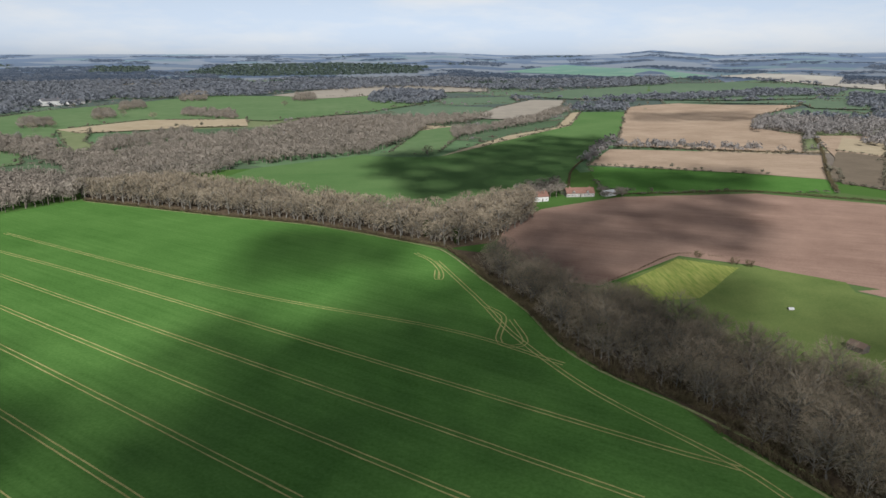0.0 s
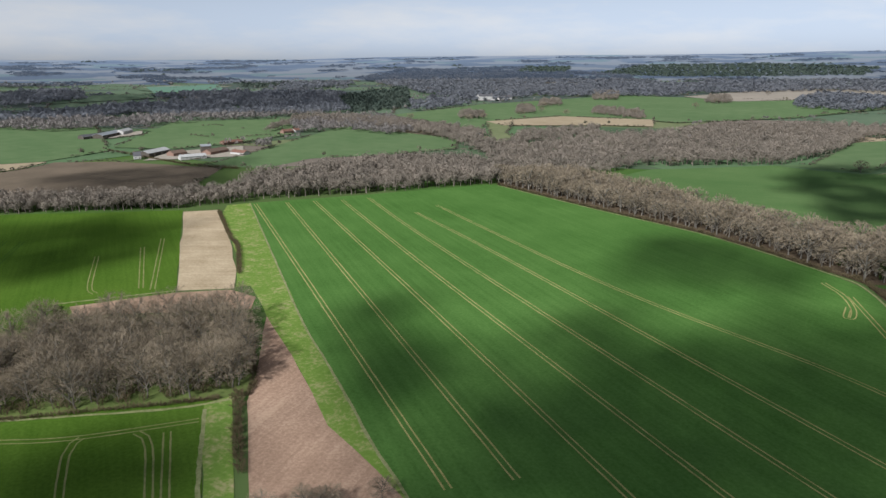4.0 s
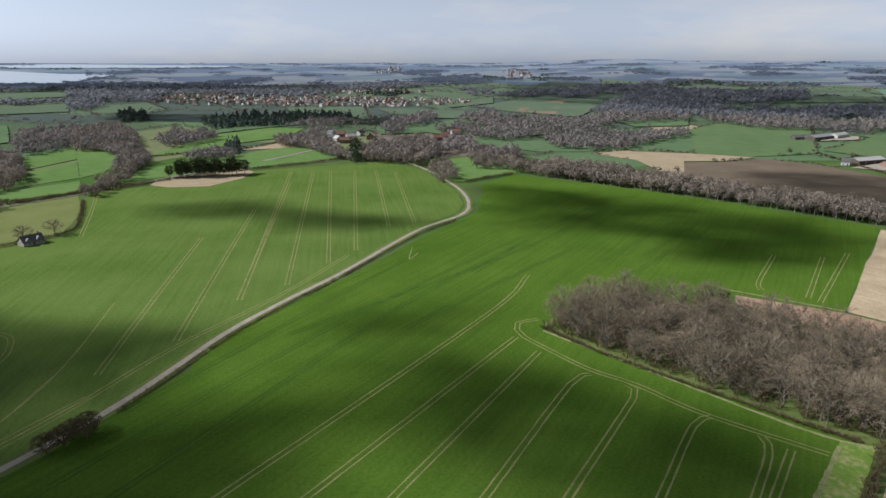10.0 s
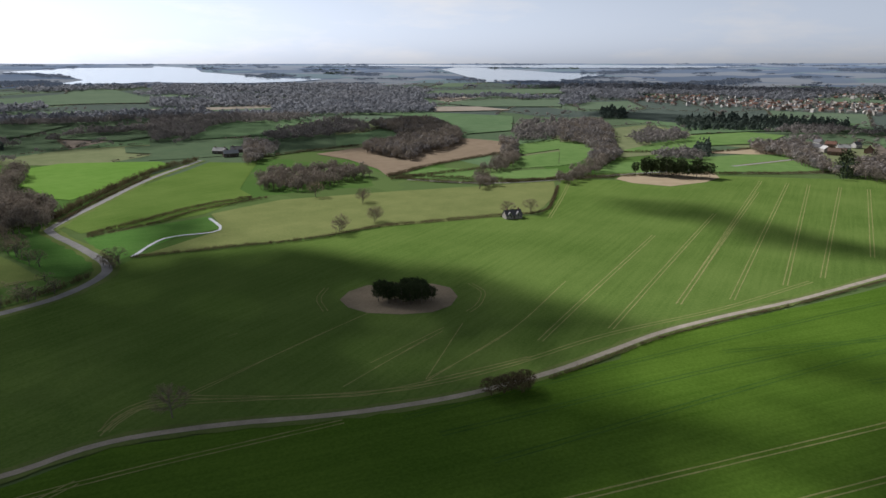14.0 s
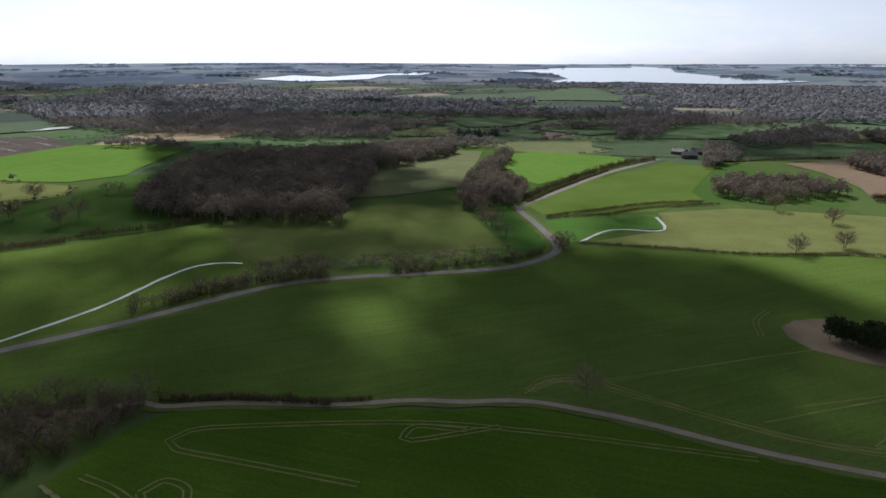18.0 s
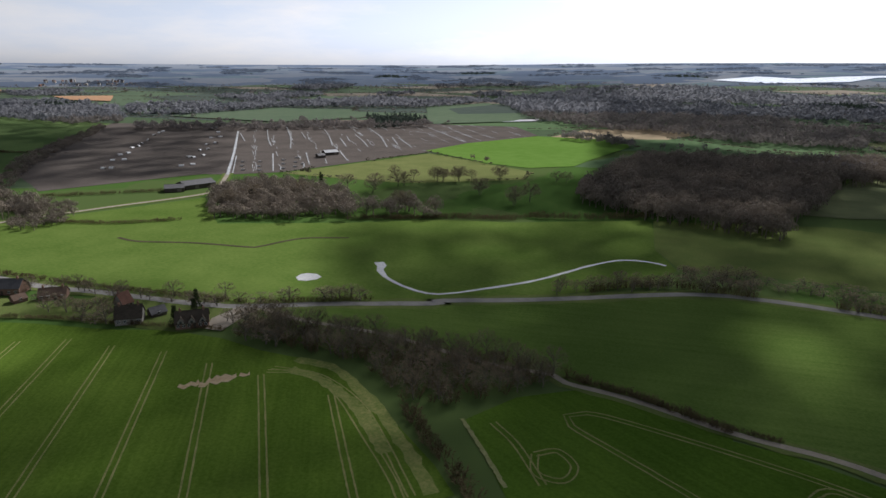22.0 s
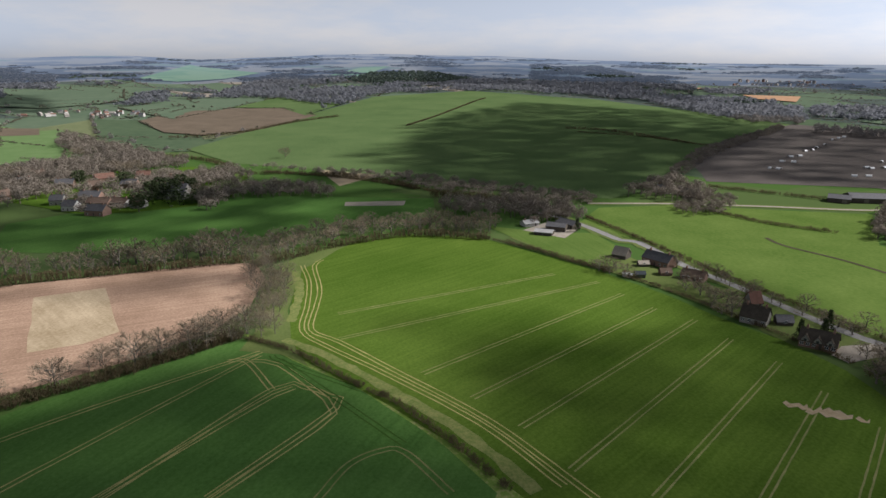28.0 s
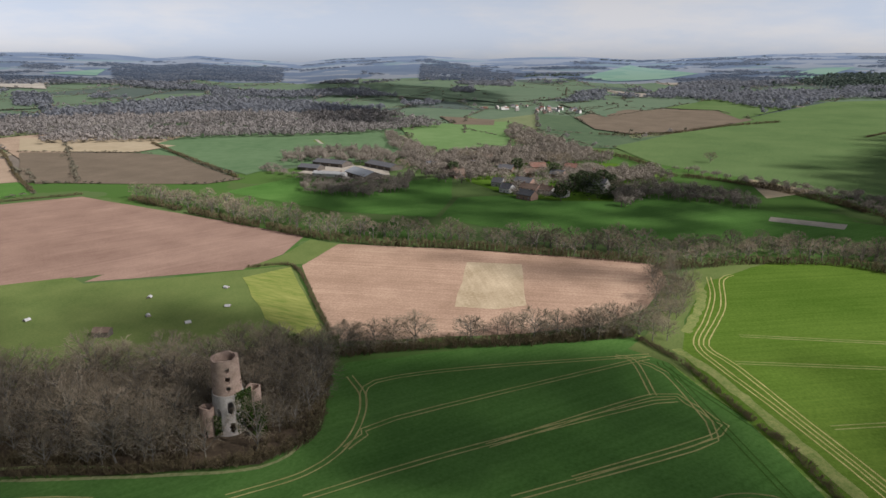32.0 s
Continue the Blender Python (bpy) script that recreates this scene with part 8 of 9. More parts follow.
def house(name, x, y, turn, length, depth, eaves, rise, wall, roof, windows, label):
    """A gabled building: walls, roof, chimneys, windows and door. Its front faces -y before it is turned."""
    thing = new(name)
    thing.matrix_world = pose(x, y, height(x, y) - 0.1, 0, 0, turn)
    h, d, lap = length / 2, depth / 2, 0.35
    part("wall", prism(bmesh.new(), ((-d, 0), (d, 0), (d, eaves), (0, eaves + rise), (-d, eaves)), -h, h), MAT[wall], thing)
    slope = rise / d
    for side in (-1, 1):
        edge, low = side * (d + lap), eaves - slope * lap
        part("roof_slope", prism(bmesh.new(), ((0, eaves + rise + 0.05), (edge, low + 0.05), (edge, low + 0.25), (0, eaves + rise + 0.28)), -h - lap, h + lap), MAT[roof], thing)
    part("ridge", prism(bmesh.new(), ((-0.18, eaves + rise + 0.2), (0.18, eaves + rise + 0.2), (0, eaves + rise + 0.42)), -h - lap, h + lap), MAT[roof], thing)
    if windows > 1 and wall != "glassy":
        for k, cx in enumerate((-h * 0.7, h * 0.72)[:1 if length < 9 else 2]):
            stack = part("chimney", box(bmesh.new(), cx - 0.4, cx + 0.4, -0.4, 0.4, eaves + rise * 0.5, eaves + rise + 1.3), MAT["brick"], thing)
            part("chimney_pot", box(bmesh.new(), cx - 0.14, cx + 0.14, -0.14, 0.14, eaves + rise + 1.3, eaves + rise + 1.75), MAT["tilered"], stack)
    floors = 2 if eaves > 4.2 else 1
    per = max(1, -(-windows // floors)) if windows else 0
    for f in range(floors):
        for k in range(per):
            cx, z = -h + (k + 0.5) * length / per, 0.9 + f * 2.5
            if f == 0 and per > 1 and k == per // 2:
                part("door", box(bmesh.new(), cx - 0.5, cx + 0.5, -d - 0.06, -d + 0.05, 0.05, 2.1), MAT["boards"], thing)
                continue
            frame_ = part("window", box(bmesh.new(), cx - 0.62, cx + 0.62, -d - 0.05, -d + 0.05, z, z + 1.25), MAT["paint"], thing)
            for s in (-1, 1):
                part("pane", box(bmesh.new(), cx + s * 0.3 - 0.25, cx + s * 0.3 + 0.25, -d - 0.075, -d - 0.04, z + 0.1, z + 1.15), MAT["glassy"], frame_)
    if windows == 0 and roof in ("slate", "steel", "asbestos"):
        for k in range(max(1, int(length / 6))):
            cx = -h + (k + 0.5) * length / max(1, int(length / 6))
            part("barn_door", box(bmesh.new(), cx - 1.6, cx + 1.6, -d - 0.06, -d + 0.04, 0.1, eaves * 0.8), MAT["timber" if k % 2 else "boards"], thing)
    if name in ("gabled_house", "cottage", "manor_house", "farmhouse") and windows > 4:
        for k in range(3 if name == "gabled_house" else 2):
            n = 3 if name == "gabled_house" else 2
            cx = -h + (k + 0.5) * length / n
            w, zb = 1.25, eaves - 0.3
            gable = bmesh.new()
            a = [gable.verts.new(p) for p in ((cx - w, -d - 0.12, zb), (cx + w, -d - 0.12, zb), (cx + w, -d - 0.12, zb + 0.9), (cx, -d - 0.12, zb + 2.5), (cx - w, -d - 0.12, zb + 0.9))]
            b = [gable.verts.new(p) for p in ((cx - w, -d * 0.3, zb), (cx + w, -d * 0.3, zb), (cx + w, -d * 0.3, zb + 0.9), (cx, -d * 0.3, zb + 2.5), (cx - w, -d * 0.3, zb + 0.9))]
            gable.faces.new(a)
            gable.faces.new(b[::-1])
            for i in range(5):
                gable.faces.new((a[i], b[i], b[(i + 1) % 5], a[(i + 1) % 5]))
            dormer = part("dormer", gable, MAT["flint"], thing, "pale rendered gable")
            for s in (-1, 1):
                cover = bmesh.new()
                p = [(cx, -d - 0.35, zb + 2.62), (cx + s * (w + 0.25), -d - 0.35, zb + 0.72), (cx + s * (w + 0.25), -d * 0.2, zb + 0.72), (cx, -d * 0.2, zb + 2.62)]
                low = [cover.verts.new(q) for q in p]
                top = [cover.verts.new((q[0], q[1], q[2] + 0.16)) for q in p]
                cover.faces.new(low)
                cover.faces.new(top[::-1])
                for i in range(4):
                    cover.faces.new((low[i], top[i], top[(i + 1) % 4], low[(i + 1) % 4]))
                part("dormer_roof", cover, MAT[roof], dormer)
            part("dormer_window", box(bmesh.new(), cx - 0.45, cx + 0.45, -d - 0.17, -d - 0.1, zb + 0.35, zb + 1.25), MAT["glassy"], dormer)
    return tagged(thing, label, "building" if name not in ("caravan",) else "caravan")


for row in HOUSES:
    house(*row)


# the ruined tower: a hollow round shaft on a drum with three corner turrets
def round_wall(r0, r1, z0, z1, thick, openings, ragged, seed, columns=64, step=0.3):
    """A hollow round wall with real openings: each turn in degrees, height, half width, half height."""
    rng = random.Random(seed)
    rows = max(2, int((z1 - z0) / step))
    bm = bmesh.new()
    crest = [rng.uniform(-ragged, 0.15 * ragged) for _ in range(columns // 4)]
    tops = [crest[c // 4 % len(crest)] * (1 - (c % 4) / 4) + crest[(c // 4 + 1) % len(crest)] * ((c % 4) / 4) for c in range(columns)]

    def spot(c, k, inner):
        f = k / rows
        a = 2 * math.pi * c / columns
        z = z0 + (z1 + tops[c % columns] * f ** 6 - z0) * f
        r = r0 + (r1 - r0) * f - (thick if inner else 0) + (0 if inner else 0.05 * math.sin(c * 2.7 + k * 1.9))
        return (r * math.cos(a), r * math.sin(a), z)

    grids = [[[bm.verts.new(spot(c, k, inner)) for c in range(columns)] for k in range(rows + 1)] for inner in (0, 1)]

    def hole(c, k):
        z, r = z0 + (z1 - z0) * (k + 0.5) / rows, r0 + (r1 - r0) * k / rows
        for turn, oz, w, h in openings:
            off = (math.degrees(2 * math.pi * (c + 0.5) / columns) - turn + 180) % 360 - 180
            if (radians(off) * r / w) ** 2 + ((z - oz) / h) ** 2 * (1 if z > oz else 0.6) < 1:
                return True
        return False

    open_ = {(c, k) for c in range(columns) for k in range(rows) if hole(c, k)}
    out, inn = grids
    for k in range(rows):
        for c in range(columns):
            j = (c + 1) % columns
            if (c, k) in open_:
                for near, p, q in (((c, k - 1), (k, c), (k, j)), ((c, k + 1), (k + 1, j), (k + 1, c)), (((c - 1) % columns, k), (k + 1, c), (k, c)), ((j, k), (k, j), (k + 1, j))):
                    if near not in open_ and 0 <= near[1] < rows:
                        bm.faces.new((out[p[0]][p[1]], out[q[0]][q[1]], inn[q[0]][q[1]], inn[p[0]][p[1]]))
                continue
            bm.faces.new((out[k][c], out[k][j], out[k + 1][j], out[k + 1][c]))
            bm.faces.new((inn[k][c], inn[k + 1][c], inn[k + 1][j], inn[k][j]))
    for c in range(columns):
        j = (c + 1) % columns
        bm.faces.new((out[rows][c], out[rows][j], inn[rows][j], inn[rows][c]))
    return bm


def ruin():
    tower = new("ruined_tower")
    tower.matrix_world = pose(122, 127, 0, 0, 0, 0)
    face = math.degrees(math.atan2(-127, -122))
    part("shaft", round_wall(3.95, 3.65, 12.0, 22.4, 0.7, [(face + 4, 19.6, 0.68, 0.72), (face + 4, 16.9, 0.68, 0.72), (face + 4, 14.1, 0.68, 0.72), (face - 62, 15.0, 0.4, 0.7), (face + 72, 15.0, 0.4, 0.8), (face + 180, 17.0, 0.7, 0.9), (face + 120, 19.0, 0.6, 0.7)], 0.5, 1, 72), MAT["stone"], tower)
    part("drum", round_wall(4.6, 4.2, 0, 12.2, 0.9, [(face + 6, 8.6, 1.05, 1.9), (face + 8, 2.6, 0.95, 1.5), (face - 40, 7.2, 0.7, 1.2), (face + 100, 5, 0.9, 1.5), (face - 100, 5, 0.9, 1.5)], 0.3, 2, 72), MAT["stonegrey"], tower, "grey lime-washed stone drum")
    right = Vector((127, -122)).normalized()
    ahead = Vector((122, 127)).normalized()
    for k, (side, deep, top, turn) in enumerate(((-5.9, -1.2, 9.0, -20), (7.0, 1.2, 11.6, 30), (0.0, 7.0, 10.0, 180))):
        c = right * side + ahead * deep
        bm = round_wall(2.1, 2.0, 0, top, 0.5, [(face + turn * 0.5, 5.2, 0.45, 1.0), (face + turn * 0.5 + 75, 5.4, 0.4, 0.9), (face + turn, 1.2, 0.5, 1.0)], 1.0, 10 + k, 40)
        bmesh.ops.translate(bm, verts=bm.verts, vec=(c.x, c.y, 0))
        part("turret", bm, MAT["stone"], tower)
        span = c.normalized()
        across = Vector((-span.y, span.x))
        wall = bmesh.new()
        steps = 8
        rng = random.Random(k)
        for i in range(steps):
            a, b = 3.6 + (c.length - 5.0) * i / steps, 3.6 + (c.length - 5.0) * (i + 1) / steps
            z = top - 0.8 - 1.2 * math.sin(math.pi * i / steps) + rng.uniform(-0.3, 0.3)
            v = [wall.verts.new((span.x * s + across.x * w, span.y * s + across.y * w, q)) for s in (a, b) for w in (-0.4, 0.4) for q in (0, z)]
            for q in ((0, 1, 3, 2), (4, 6, 7, 5), (0, 4, 5, 1), (2, 3, 7, 6), (1, 5, 7, 3)):
                wall.faces.new([v[n] for n in q])
        part("linking_wall", wall, MAT["stone"], tower)
    rng = random.Random(4)
    leaves = bmesh.new()
    for k in range(1500):
        s = rng.uniform(1.8, 6.2)
        z = rng.uniform(0.2, 12.4)
        dep = -3.6 + (s - 1.8) * 0.75 - rng.uniform(0.0, 0.9)
        o = Vector((right.x * s + ahead.x * dep, right.y * s + ahead.y * dep, z))
        n = Vector((rng.gauss(0, 1), rng.gauss(0, 1), rng.gauss(0, 1))).normalized()
        u = n.orthogonal().normalized() * 0.3
        w = n.cross(u)
        leaves.faces.new([leaves.verts.new(o + p) for p in (u, w, -u, -w)])
    part("ivy", leaves, MAT["ivy"], tower, "dark green ivy mat")
    small = bmesh.new()
    for k in range(350):
        s, z = rng.uniform(-4.3, -2.4), rng.uniform(0.5, 6.5)
        dep = -3.9 - (s + 2.4) * 0.5 - rng.uniform(0.1, 0.6)
        o = Vector((right.x * s + ahead.x * dep, right.y * s + ahead.y * dep, z))
        n = Vector((rng.gauss(0, 1), rng.gauss(0, 1), rng.gauss(0, 1))).normalized()
        u = n.orthogonal().normalized() * 0.25
        w = n.cross(u)
        small.faces.new([small.verts.new(o + p) for p in (u, w, -u, -w)])
    part("ivy", small, MAT["ivy"], tower, "dark green ivy mat")
    return tagged(tower, "roofless ruined round stone tower with ivy in bare woodland", "ruin")


ruin()


def ark(name, x, y, turn, size, mat, label, group):
    """A low curved animal shelter: arched sheet, two end boards, a doorway and skids."""
    thing = new(name)
    thing.matrix_world = pose(x, y, height(x, y) + 0.12, 0, 0, turn)
    arch = [(math.cos(math.pi * k / 8) * size * 0.55, math.sin(math.pi * k / 8) * size * 0.5 + 0.1) for k in range(9)]
    shell = prism(bmesh.new(), arch + [(p[0] * 0.93, p[1] * 0.93) for p in arch[::-1]], -size * 0.7, size * 0.7)
    part("arched_roof", shell, MAT[mat], thing)
    for s in (-1, 1):
        part("end_board", prism(bmesh.new(), [(p[0] * 0.92, p[1] * 0.92) for p in arch], s * size * 0.64 - 0.03, s * size * 0.64 + 0.03), MAT["timber"], thing)
        part("skid", box(bmesh.new(), -size * 0.75, size * 0.75, s * size * 0.5 - 0.06, s * size * 0.5 + 0.06, 0, 0.12), MAT["timber"], thing)
    part("doorway", box(bmesh.new(), size * 0.67, size * 0.70, -size * 0.18, size * 0.18, 0.12, size * 0.36), MAT["boards"], thing)
    return tagged(thing, label, "shelter", group)


for number, (x, y) in enumerate(((147, 259), (188, 237), (172, 219), (213, 216), (195, 198), (174, 199), (143, 183), (152, 173),)):
    ark("field_ark", x, y, 30 * number, 1.7, "asbestos", "small white field shelter on short grass", "arks in the pasture")
for number, (x, y) in enumerate(((580, -428), (576, -434), (619, -469), (613, -478), (647, -500), (651, -514), (684, -546), (690, -560), (707, -579), (728, -608), (768, -652), (782, -673), (792, -689), (526, -475), (523, -487), (567, -524), (561, -524), (563, -540), (597, -568), (596, -581), (628, -611), (631, -629), (675, -666), (673, -680), (716, -720), (760, -752), (763, -764),)):
    ark("pig_ark", x, y, 17 * number, 3.4, "whiteroof", "white arched pig shelter on dark mud", "pig arks")
for number, (x, y) in enumerate(((452, -483), (471, -502), (490, -524), (437, -489), (454, -508), (475, -533), (424, -509), (443, -532), (461, -554), (420, -522), (439, -547), (458, -573), (425, -541),)):
    ark("small_pig_ark", x, y, 10, 2.6, "asbestos", "grey arched pig shelter on wet mud", "small pig arks")

# the two pine clumps
ROUNDEL = ((-196, -186), (-596, -226))
for number, (cx, cy) in enumerate(ROUNDEL):
    rng = random.Random(30 + number)
    for k in range(26 if number == 0 else 22):
        t, r = 2.4 * k, math.sqrt((k + 0.5) / 26)
        long, wide, turn = ((12.5, 6.0, 2.2), (38, 9, 1.93))[number]
        px, py = r * long * math.cos(t), r * wide * math.sin(t)
        c, s = math.cos(turn), math.sin(turn)
        tall = rng.uniform(6.5, 9.5) if number == 0 else rng.uniform(11, 18)
        lone("pine", "pine", cx + px * c - py * s, cy + px * s + py * c, tall, tall * 0.85, "dark green pine in a round clump" if number == 0 else "dark green pine beside the road", k, "pines of the clump")

# low copse at the strip's near end
HAZEL_GROUND = ((-116, 78), (-90, 107), (-75, 94), (-99, 64))
rng = random.Random(12)
number = 0
while number < 26:
    x, y = rng.uniform(*bounds(HAZEL_GROUND)[:2]), rng.uniform(*bounds(HAZEL_GROUND)[2:])
    if inside(x, y, list(HAZEL_GROUND)):
        tall = rng.uniform(4.2, 6.0)
        lone("hazel", "lone", x, y, tall, tall * 1.25, "pale grey bare hazel at the end of a strip", number, "hazels")
        number += 1

# far town
rng = random.Random(8)


def far_houses(name, label, cx, cy, a, b, turn, count, tall):
    verts, faces, index = [], [], []
    for k in range(count):
        t, r = rng.uniform(0, 2 * math.pi), math.sqrt(rng.random())
        px, py = a * r * math.cos(t), b * r * math.sin(t)
        c, s = math.cos(radians(turn)), math.sin(radians(turn))
        x, y = cx + px * c - py * s, cy + px * s + py * c
        z, q = height(x, y), rng.uniform(0, math.pi)
        l, w, h = rng.uniform(3, 5), rng.uniform(2.4, 3.2), tall * rng.uniform(0.55, 0.85)
        base = len(verts)
        for dx, dy, dz in ((-l, -w, 0), (l, -w, 0), (l, w, 0), (-l, w, 0), (-l, -w, h), (l, -w, h), (l, w, h), (-l, w, h), (-l, 0, h * 1.7), (l, 0, h * 1.7)):
            verts.append((x + dx * math.cos(q) - dy * math.sin(q), y + dx * math.sin(q) + dy * math.cos(q), z + dz))
        quad = ((0, 1, 5, 4), (2, 3, 7, 6), (1, 2, 6, 9, 5), (3, 0, 4, 8, 7))
        roof = ((4, 5, 9, 8), (6, 7, 8, 9))
        faces += [tuple(base + i for i in f) for f in quad + roof]
        index += [rng.choice((0, 0, 1, 2, 2))] * 4 + [rng.choice((3, 3, 4, 5, 5, 2))] * 2
    ob = sheet(name, verts, faces, [MAT["white"], MAT["brick"], MAT["flint"], MAT["tilered"], MAT["tilebrown"], MAT["slate"]], index)
    return tagged(ob, label, "town", kind="stuff")


far_houses("far_town", "far town of small red and white houses", -1601, -474, 250, 150, -82, 260, 5)
far_houses("far_town_east", "far town of small red and white houses", -1546, -208, 260, 130, -82, 260, 5)
far_houses("far_suburb", "far suburb of pale houses", -1904, -384, 330, 90, -82, 140, 5)
far_houses("far_village", "scattered far pale houses", -1733, -733, 200, 90, -82, 70, 5)
far_houses("far_works", "far pale sheds near the coast", -3136, 293, 420, 60, 0, 40, 9)
far_houses("far_works_north", "far pale sheds near the coast", -3549, -324, 420, 60, 0, 40, 9)
far_houses("far_works_south", "far pale sheds on the plain", 2128, -1547, 160, 30, 53, 20, 8)
far_houses("far_hamlet", "hamlet of small houses under bare trees", 1261, 436, 128, 51, -106, 28, 5)
far_houses("far_glasshouses", "far pale roofs on the plain", 1954, -1451, 205, 20, -119, 25, 6)



# ---- clouds that shade the land: how dense, and the ground that each one shades ----
CLOUD_HEIGHT = 1700.0
CLOUD_GAPS = ((-22, -257, 18), (-18, -232, 8), (286, 32, 12))
SHADES = []
SHADES.append((0.75, ((-115, 360), (-110, 389), (-90, 400), (-60, 395), (-23, 373), (-15, 346), (-20, 323), (-54, 317), (-81, 305), (-103, 301),)))
SHADES.append((0.85, ((-63, 227), (-50, 241), (-35, 260), (-22, 279), (1, 290), (14, 286), (41, 218), (62, 190), (88, 155), (75, 125), (-84, 102), (-94, 154), (-90, 174), (-80, 192), (-68, 207),)))
SHADES.append((0.6, ((-114, 155), (-108, 187), (-106, 220), (-91, 254), (-72, 264), (-38, 164), (-32, 143), (-73, 90), (-99, 124),)))
SHADES.append((0.5, ((-129, 137), (-114, 155), (-75, 98), (-96, 108),)))
SHADES.append((0.7, ((126, 204), (148, 194), (175, 181), (195, 144), (171, 114), (183, 107), (204, 81), (173, 69), (134, 84), (99, 77), (76, 134),)))
SHADES.append((0.6, ((167, 263), (192, 228), (206, 165), (189, 145), (137, 221),)))
SHADES.append((0.8, ((291, -175), (248, -189), (198, -198), (161, -170), (197, -147), (228, -133),)))
SHADES.append((1.0, ((-75, -303), (-101, -339), (-119, -361), (-120, -316), (-98, -294), (-67, -276),)))
SHADES.append((0.9, ((-155, 165), (-155, 189), (-136, 183), (-114, 174), (-108, 164), (-117, 150), (-134, 148),)))
SHADES.append((1, ((-82, 653), (-56, 764), (29, 797), (145, 917), (227, 896), (152, 671), (92, 531), (21, 520), (-21, 462), (-35, 549),)))
SHADES.append((0.9, ((128, 633), (313, 644), (262, 533), (118, 511),)))
SHADES.append((0.8, ((37, 390), (55, 437), (142, 494), (252, 512), (174, 342), (134, 356), (81, 312), (64, 289), (47, 314),)))
SHADES.append((0.7, ((82, 268), (128, 302), (157, 306), (88, 155), (74, 179), (58, 212),)))
SHADES.append((0.5, ((341, 1221), (574, 1235), (515, 1103), (316, 1093),)))
SHADES.append((0.9, ((-183, 190), (-177, 215), (-158, 207), (-148, 184), (-123, 182), (-112, 156), (-122, 135), (-148, 152),)))
SHADES.append((1, ((-216, 4), (-209, 33), (-180, 67), (-148, 95), (-104, 64), (-177, -31), (-218, -28),)))
SHADES.append((0.55, ((-556, 35), (-477, 170), (-383, 254), (-320, 208), (-333, 132), (-447, 70),)))
SHADES.append((0.7, ((-636, 290), (-576, 468), (-437, 331), (-541, 245),)))
SHADES.append((0.5, ((-2539, 223), (-1819, 845), (-1205, 1368), (-885, 1093), (-1188, 549), (-1624, 136),)))
SHADES.append((0.8, ((-456, -210), (-493, -160), (-468, -132), (-448, -95), (-432, -38), (-424, -7), (-405, -28), (-389, -83), (-433, -138), (-424, -188),)))
SHADES.append((0.5, ((-235, -39), (-272, 0), (-265, 20), (-230, 5), (-223, -20),)))
SHADES.append((0.6, ((-549, 39), (-502, 111), (-461, 142), (-381, 102), (-408, 37),)))
SHADES.append((0.5, ((-411, 128), (-444, 235), (-370, 231), (-324, 161), (-335, 121),)))
SHADES.append((1, ((-132, 40), (-173, 50), (-179, 69), (-173, 84), (-151, 101), (-127, 84),)))
SHADES.append((0.8, ((-2146, -1450), (-2248, -946), (-2312, -387), (-1955, -328), (-1840, -777), (-1770, -1200),)))
SHADES.append((0.8, ((-1257, -643), (-1228, -313), (-1180, -100), (-1068, -90), (-1121, -382), (-1105, -567),)))
SHADES.append((1.25, ((-125, -352), (-169, -329), (-207, -285), (-228, -274), (-221, -232), (-250, -197), (-245, -166), (-232, -142), (-241, -116), (-246, -95), (-216, -99), (-189, -104), (-162, -114), (-133, -133), (-95, -165), (-59, -187),)))
SHADES.append((1.3, ((-53, -172), (-86, -151), (-133, -110), (-163, -89), (-183, -69), (-183, -51), (-168, -38), (-157, -41), (-136, -42), (-121, -37), (-43, -148),)))
SHADES.append((0.6, ((-226, -45), (-263, -23), (-262, -8), (-237, -20),)))
SHADES.append((1.5, ((73, -268), (36, -284), (-4, -298), (-62, -302), (-119, -310), (-222, -294), (-217, -251), (-211, -235), (-111, -141), (-71, -176), (58, -200),)))
SHADES.append((1.4, ((57, -196), (-70, -172), (-147, -114), (-111, -82), (46, -143),)))
SHADES.append((1.45, ((214, -942), (-40, -803), (-134, -536), (-104, -452), (111, -451),)))
SHADES.append((0.5, ((105, -421), (-104, -452), (-103, -341), (41, -342), (83, -317),)))
SHADES.append((1.3, ((-115, -447), (-145, -447), (-127, -331), (-103, -341),)))
SHADES.append((1.1, ((-193, -413), (-230, -398), (-210, -364), (-161, -344),)))
SHADES.append((0.5, ((352, -1605), (-325, -1488), (-186, -861), (227, -1004),)))
SHADES.append((0.45, ((-325, -1488), (-724, -1179), (-614, -837), (-395, -780), (-193, -893),)))
SHADES.append((0.7, ((-499, -809), (-903, -846), (-786, -614), (-557, -553), (-458, -642),)))
SHADES.append((0.85, ((242, -338), (56, -410), (45, -438), (-100, -338), (28, -293), (161, -229), (202, -276),)))
SHADES.append((1.3, ((187, -200), (28, -293), (3, -292), (-1, -186), (55, -194), (158, -172),)))
SHADES.append((1.3, ((174, -171), (128, -201), (56, -198), (33, -183), (-65, -166), (-59, -144), (51, -113), (88, -159),)))
SHADES.append((0.8, ((310, -479), (141, -592), (76, -438), (174, -391), (250, -376),)))
SHADES.append((0.35, ((3311, -2797), (711, -3610), (275, -1408), (876, -1509), (1653, -1383),)))
SHADES.append((0.7, ((1034, -131), (1225, -236), (1452, -439), (1231, -644), (914, -678), (762, -497), (597, -347), (503, -258), (447, -184), (501, -124), (553, -62),)))
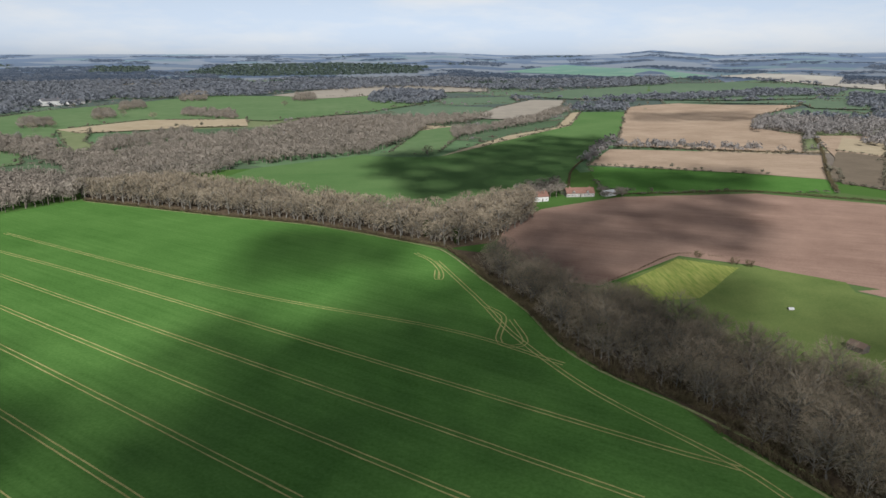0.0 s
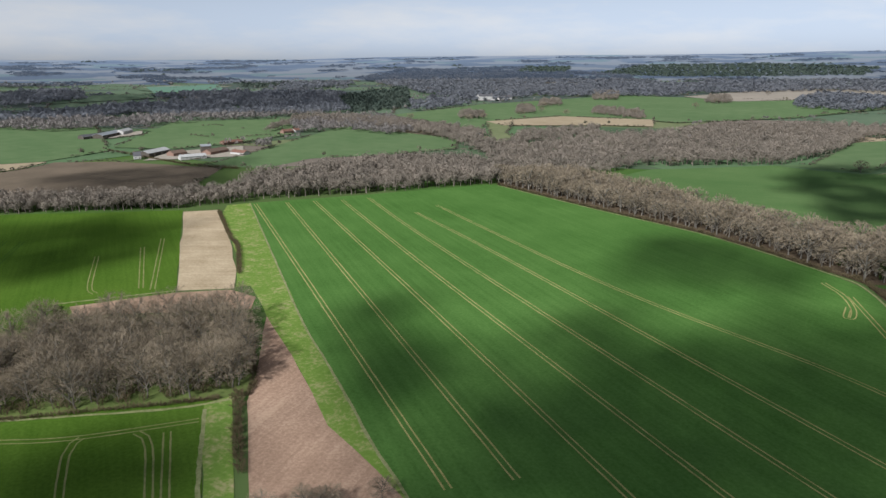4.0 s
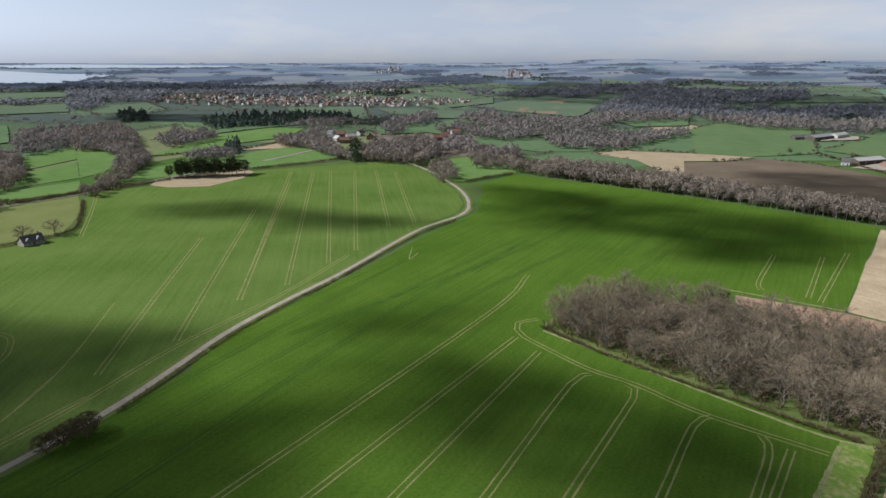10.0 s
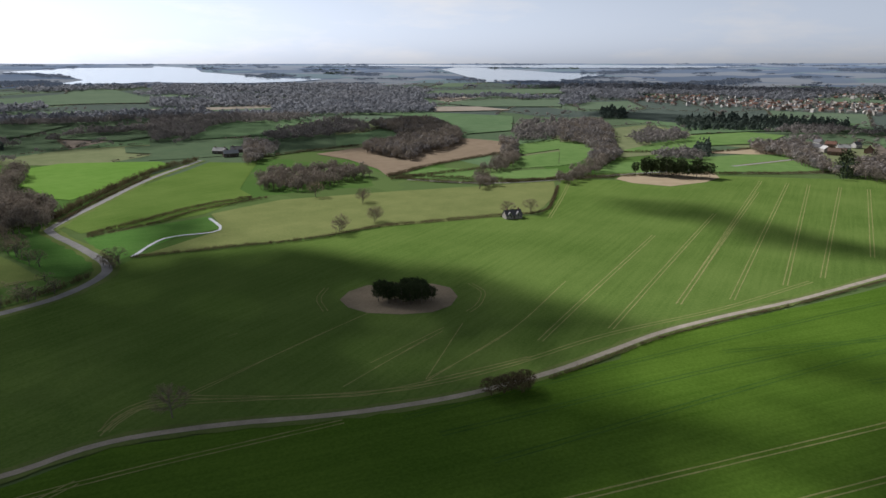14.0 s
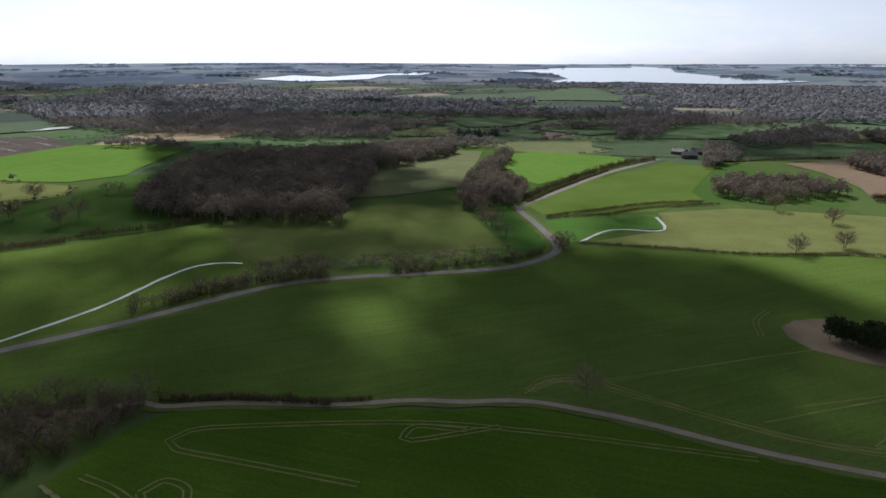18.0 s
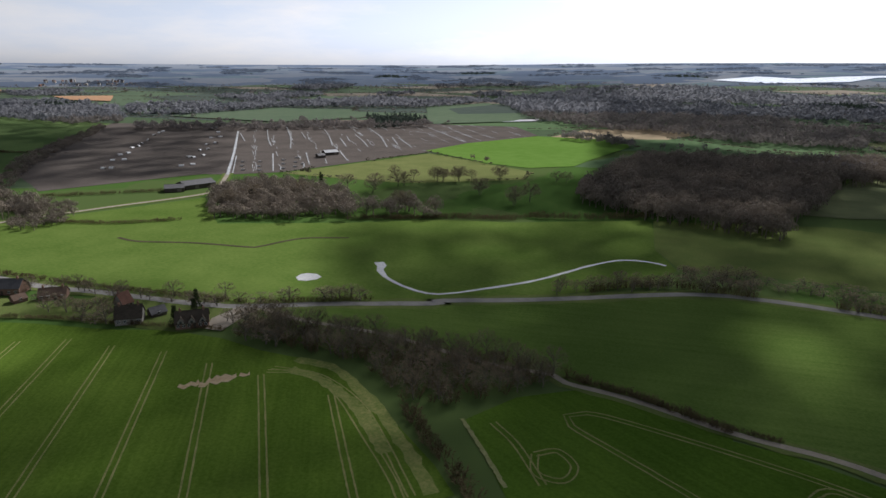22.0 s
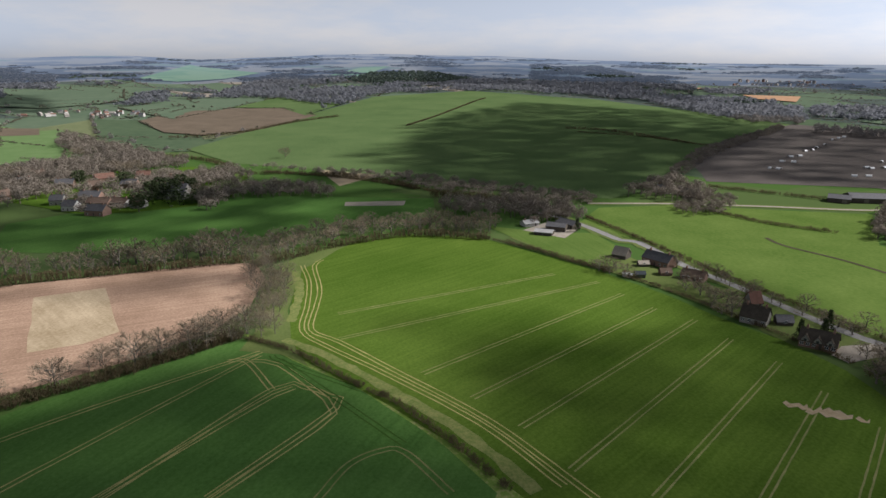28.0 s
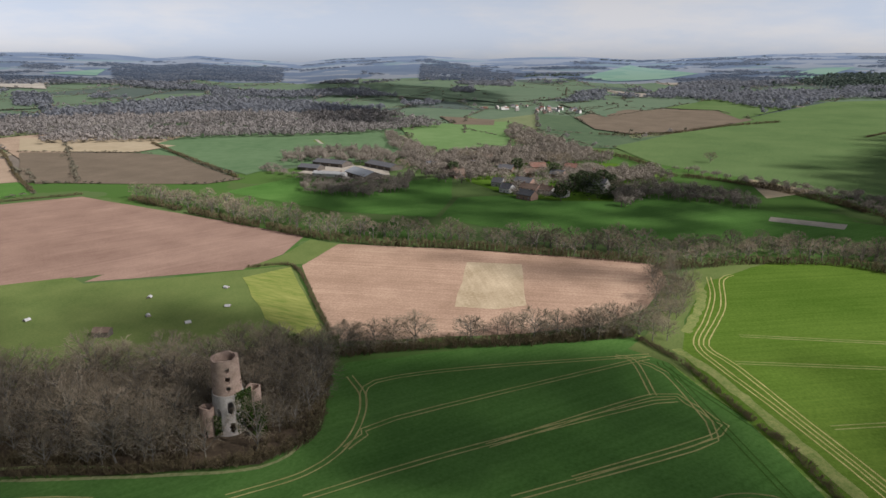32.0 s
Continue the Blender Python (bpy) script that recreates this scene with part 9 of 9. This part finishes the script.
SHADES.append((0.9, ((534, -60), (419, -164), (390, -112), (375, -83), (394, -40),)))
SHADES.append((0.6, ((227, -58), (213, -130), (169, -164), (127, -167), (73, -133), (58, -116), (135, -29),)))
SHADES.append((0.35, ((255, -20), (241, -73), (218, -134), (169, -164), (127, -167), (73, -133), (58, -116), (114, -53), (160, -44), (208, -14),)))
SHADES.append((0.5, ((861, -542), (908, -685), (765, -787), (455, -454), (543, -353),)))
SHADES.append((0.5, ((3515, -495), (3518, -1222), (1771, -1042), (1314, -771), (1896, -577), (2012, -274),)))
SHADES.append((0.75, ((733, -29), (905, -128), (1075, -299), (1092, -495), (908, -561), (865, -618), (571, -344), (474, -219), (477, -144), (575, -88),)))
SHADES.append((0.65, ((476, 378), (528, 316), (513, 165), (639, 34), (582, -69), (507, -83), (413, -51), (408, 4), (352, 51), (316, 258),)))
SHADES.append((1.45, ((166, 125), (182, 109), (206, 71), (233, 34), (213, 17), (180, -8), (138, -41), (123, -37), (113, 92),)))
SHADES.append((0.45, ((299, 215), (314, 140), (331, 48), (301, 41), (290, 97), (305, 136),)))
SHADES.append((0.8, ((1128, 867), (1086, 634), (874, 530), (865, 669),)))
SHADES.append((0.7, ((1990, 1510), (1733, 693), (1340, 479), (1280, 744), (1443, 1102),)))
SHADES.append((0.8, ((-117, -150), (-158, -139), (-172, -91), (-156, -73), (-127, -59), (-83, -113),)))
SHADES.append((0.9, ((1, 384), (58, 355), (92, 269), (69, 186), (51, 210), (20, 283),)))
SHADES.append((0.6, ((-51, 208), (2, 244), (44, 218), (38, 168), (-50, 127),)))


def cloud(dense, outline, seed):
    """A broken cumulus of many small puffs, above the ground that it shades."""
    rng = random.Random(seed)
    shift = CLOUD_HEIGHT / math.tan(SUN_HEIGHT)
    ico = bmesh.new()
    bmesh.ops.create_icosphere(ico, subdivisions=1, radius=1.0)
    pv = np.array([tuple(v.co) for v in ico.verts])
    pf = np.array([[v.index for v in f.verts] for f in ico.faces])
    ico.free()
    outline = list(outline)
    area = abs(sum(ax * by - bx * ay for (ax, ay), (bx, by) in zip(outline, outline[1:] + outline[:1]))) / 2
    size = min(9.0, max(4.0, math.sqrt(area) * 0.035))
    x0, x1, y0, y1 = bounds(outline)
    vs, fs, step = [], [], size * 1.25
    for i in range(int((x1 - x0) / step) + 1):
        for j in range(int((y1 - y0) / step) + 1):
            gx, gy = x0 + (i + rng.uniform(0.28, 0.72)) * step, y0 + (j + rng.uniform(0.28, 0.72)) * step
            if (i * 0.7549 + j * 0.5698) % 1.0 > dense * 0.68 or not inside(gx, gy, outline):
                continue
            if any(math.hypot(gx - hx, gy - hy) < hr for hx, hy, hr in CLOUD_GAPS):
                continue
            r, base = size * rng.uniform(0.8, 1.3), height(gx, gy)
            fs.append(pf + len(vs) * len(pv))
            vs.append(pv * (r, r, r * 0.6) + (gx, gy - shift, CLOUD_HEIGHT + base + rng.uniform(-15, 15)))
    v, f = np.concatenate(vs), np.concatenate(fs)
    return tagged(sheet("cloud", [tuple(p) for p in v], [tuple(int(q) for q in t) for t in f], [MAT["cloud"]], smooth=True),
                  "broken white cumulus cloud high over the fields", "cloud", "clouds", kind="stuff")


for number, row in enumerate(SHADES):
    cloud(*row, number)
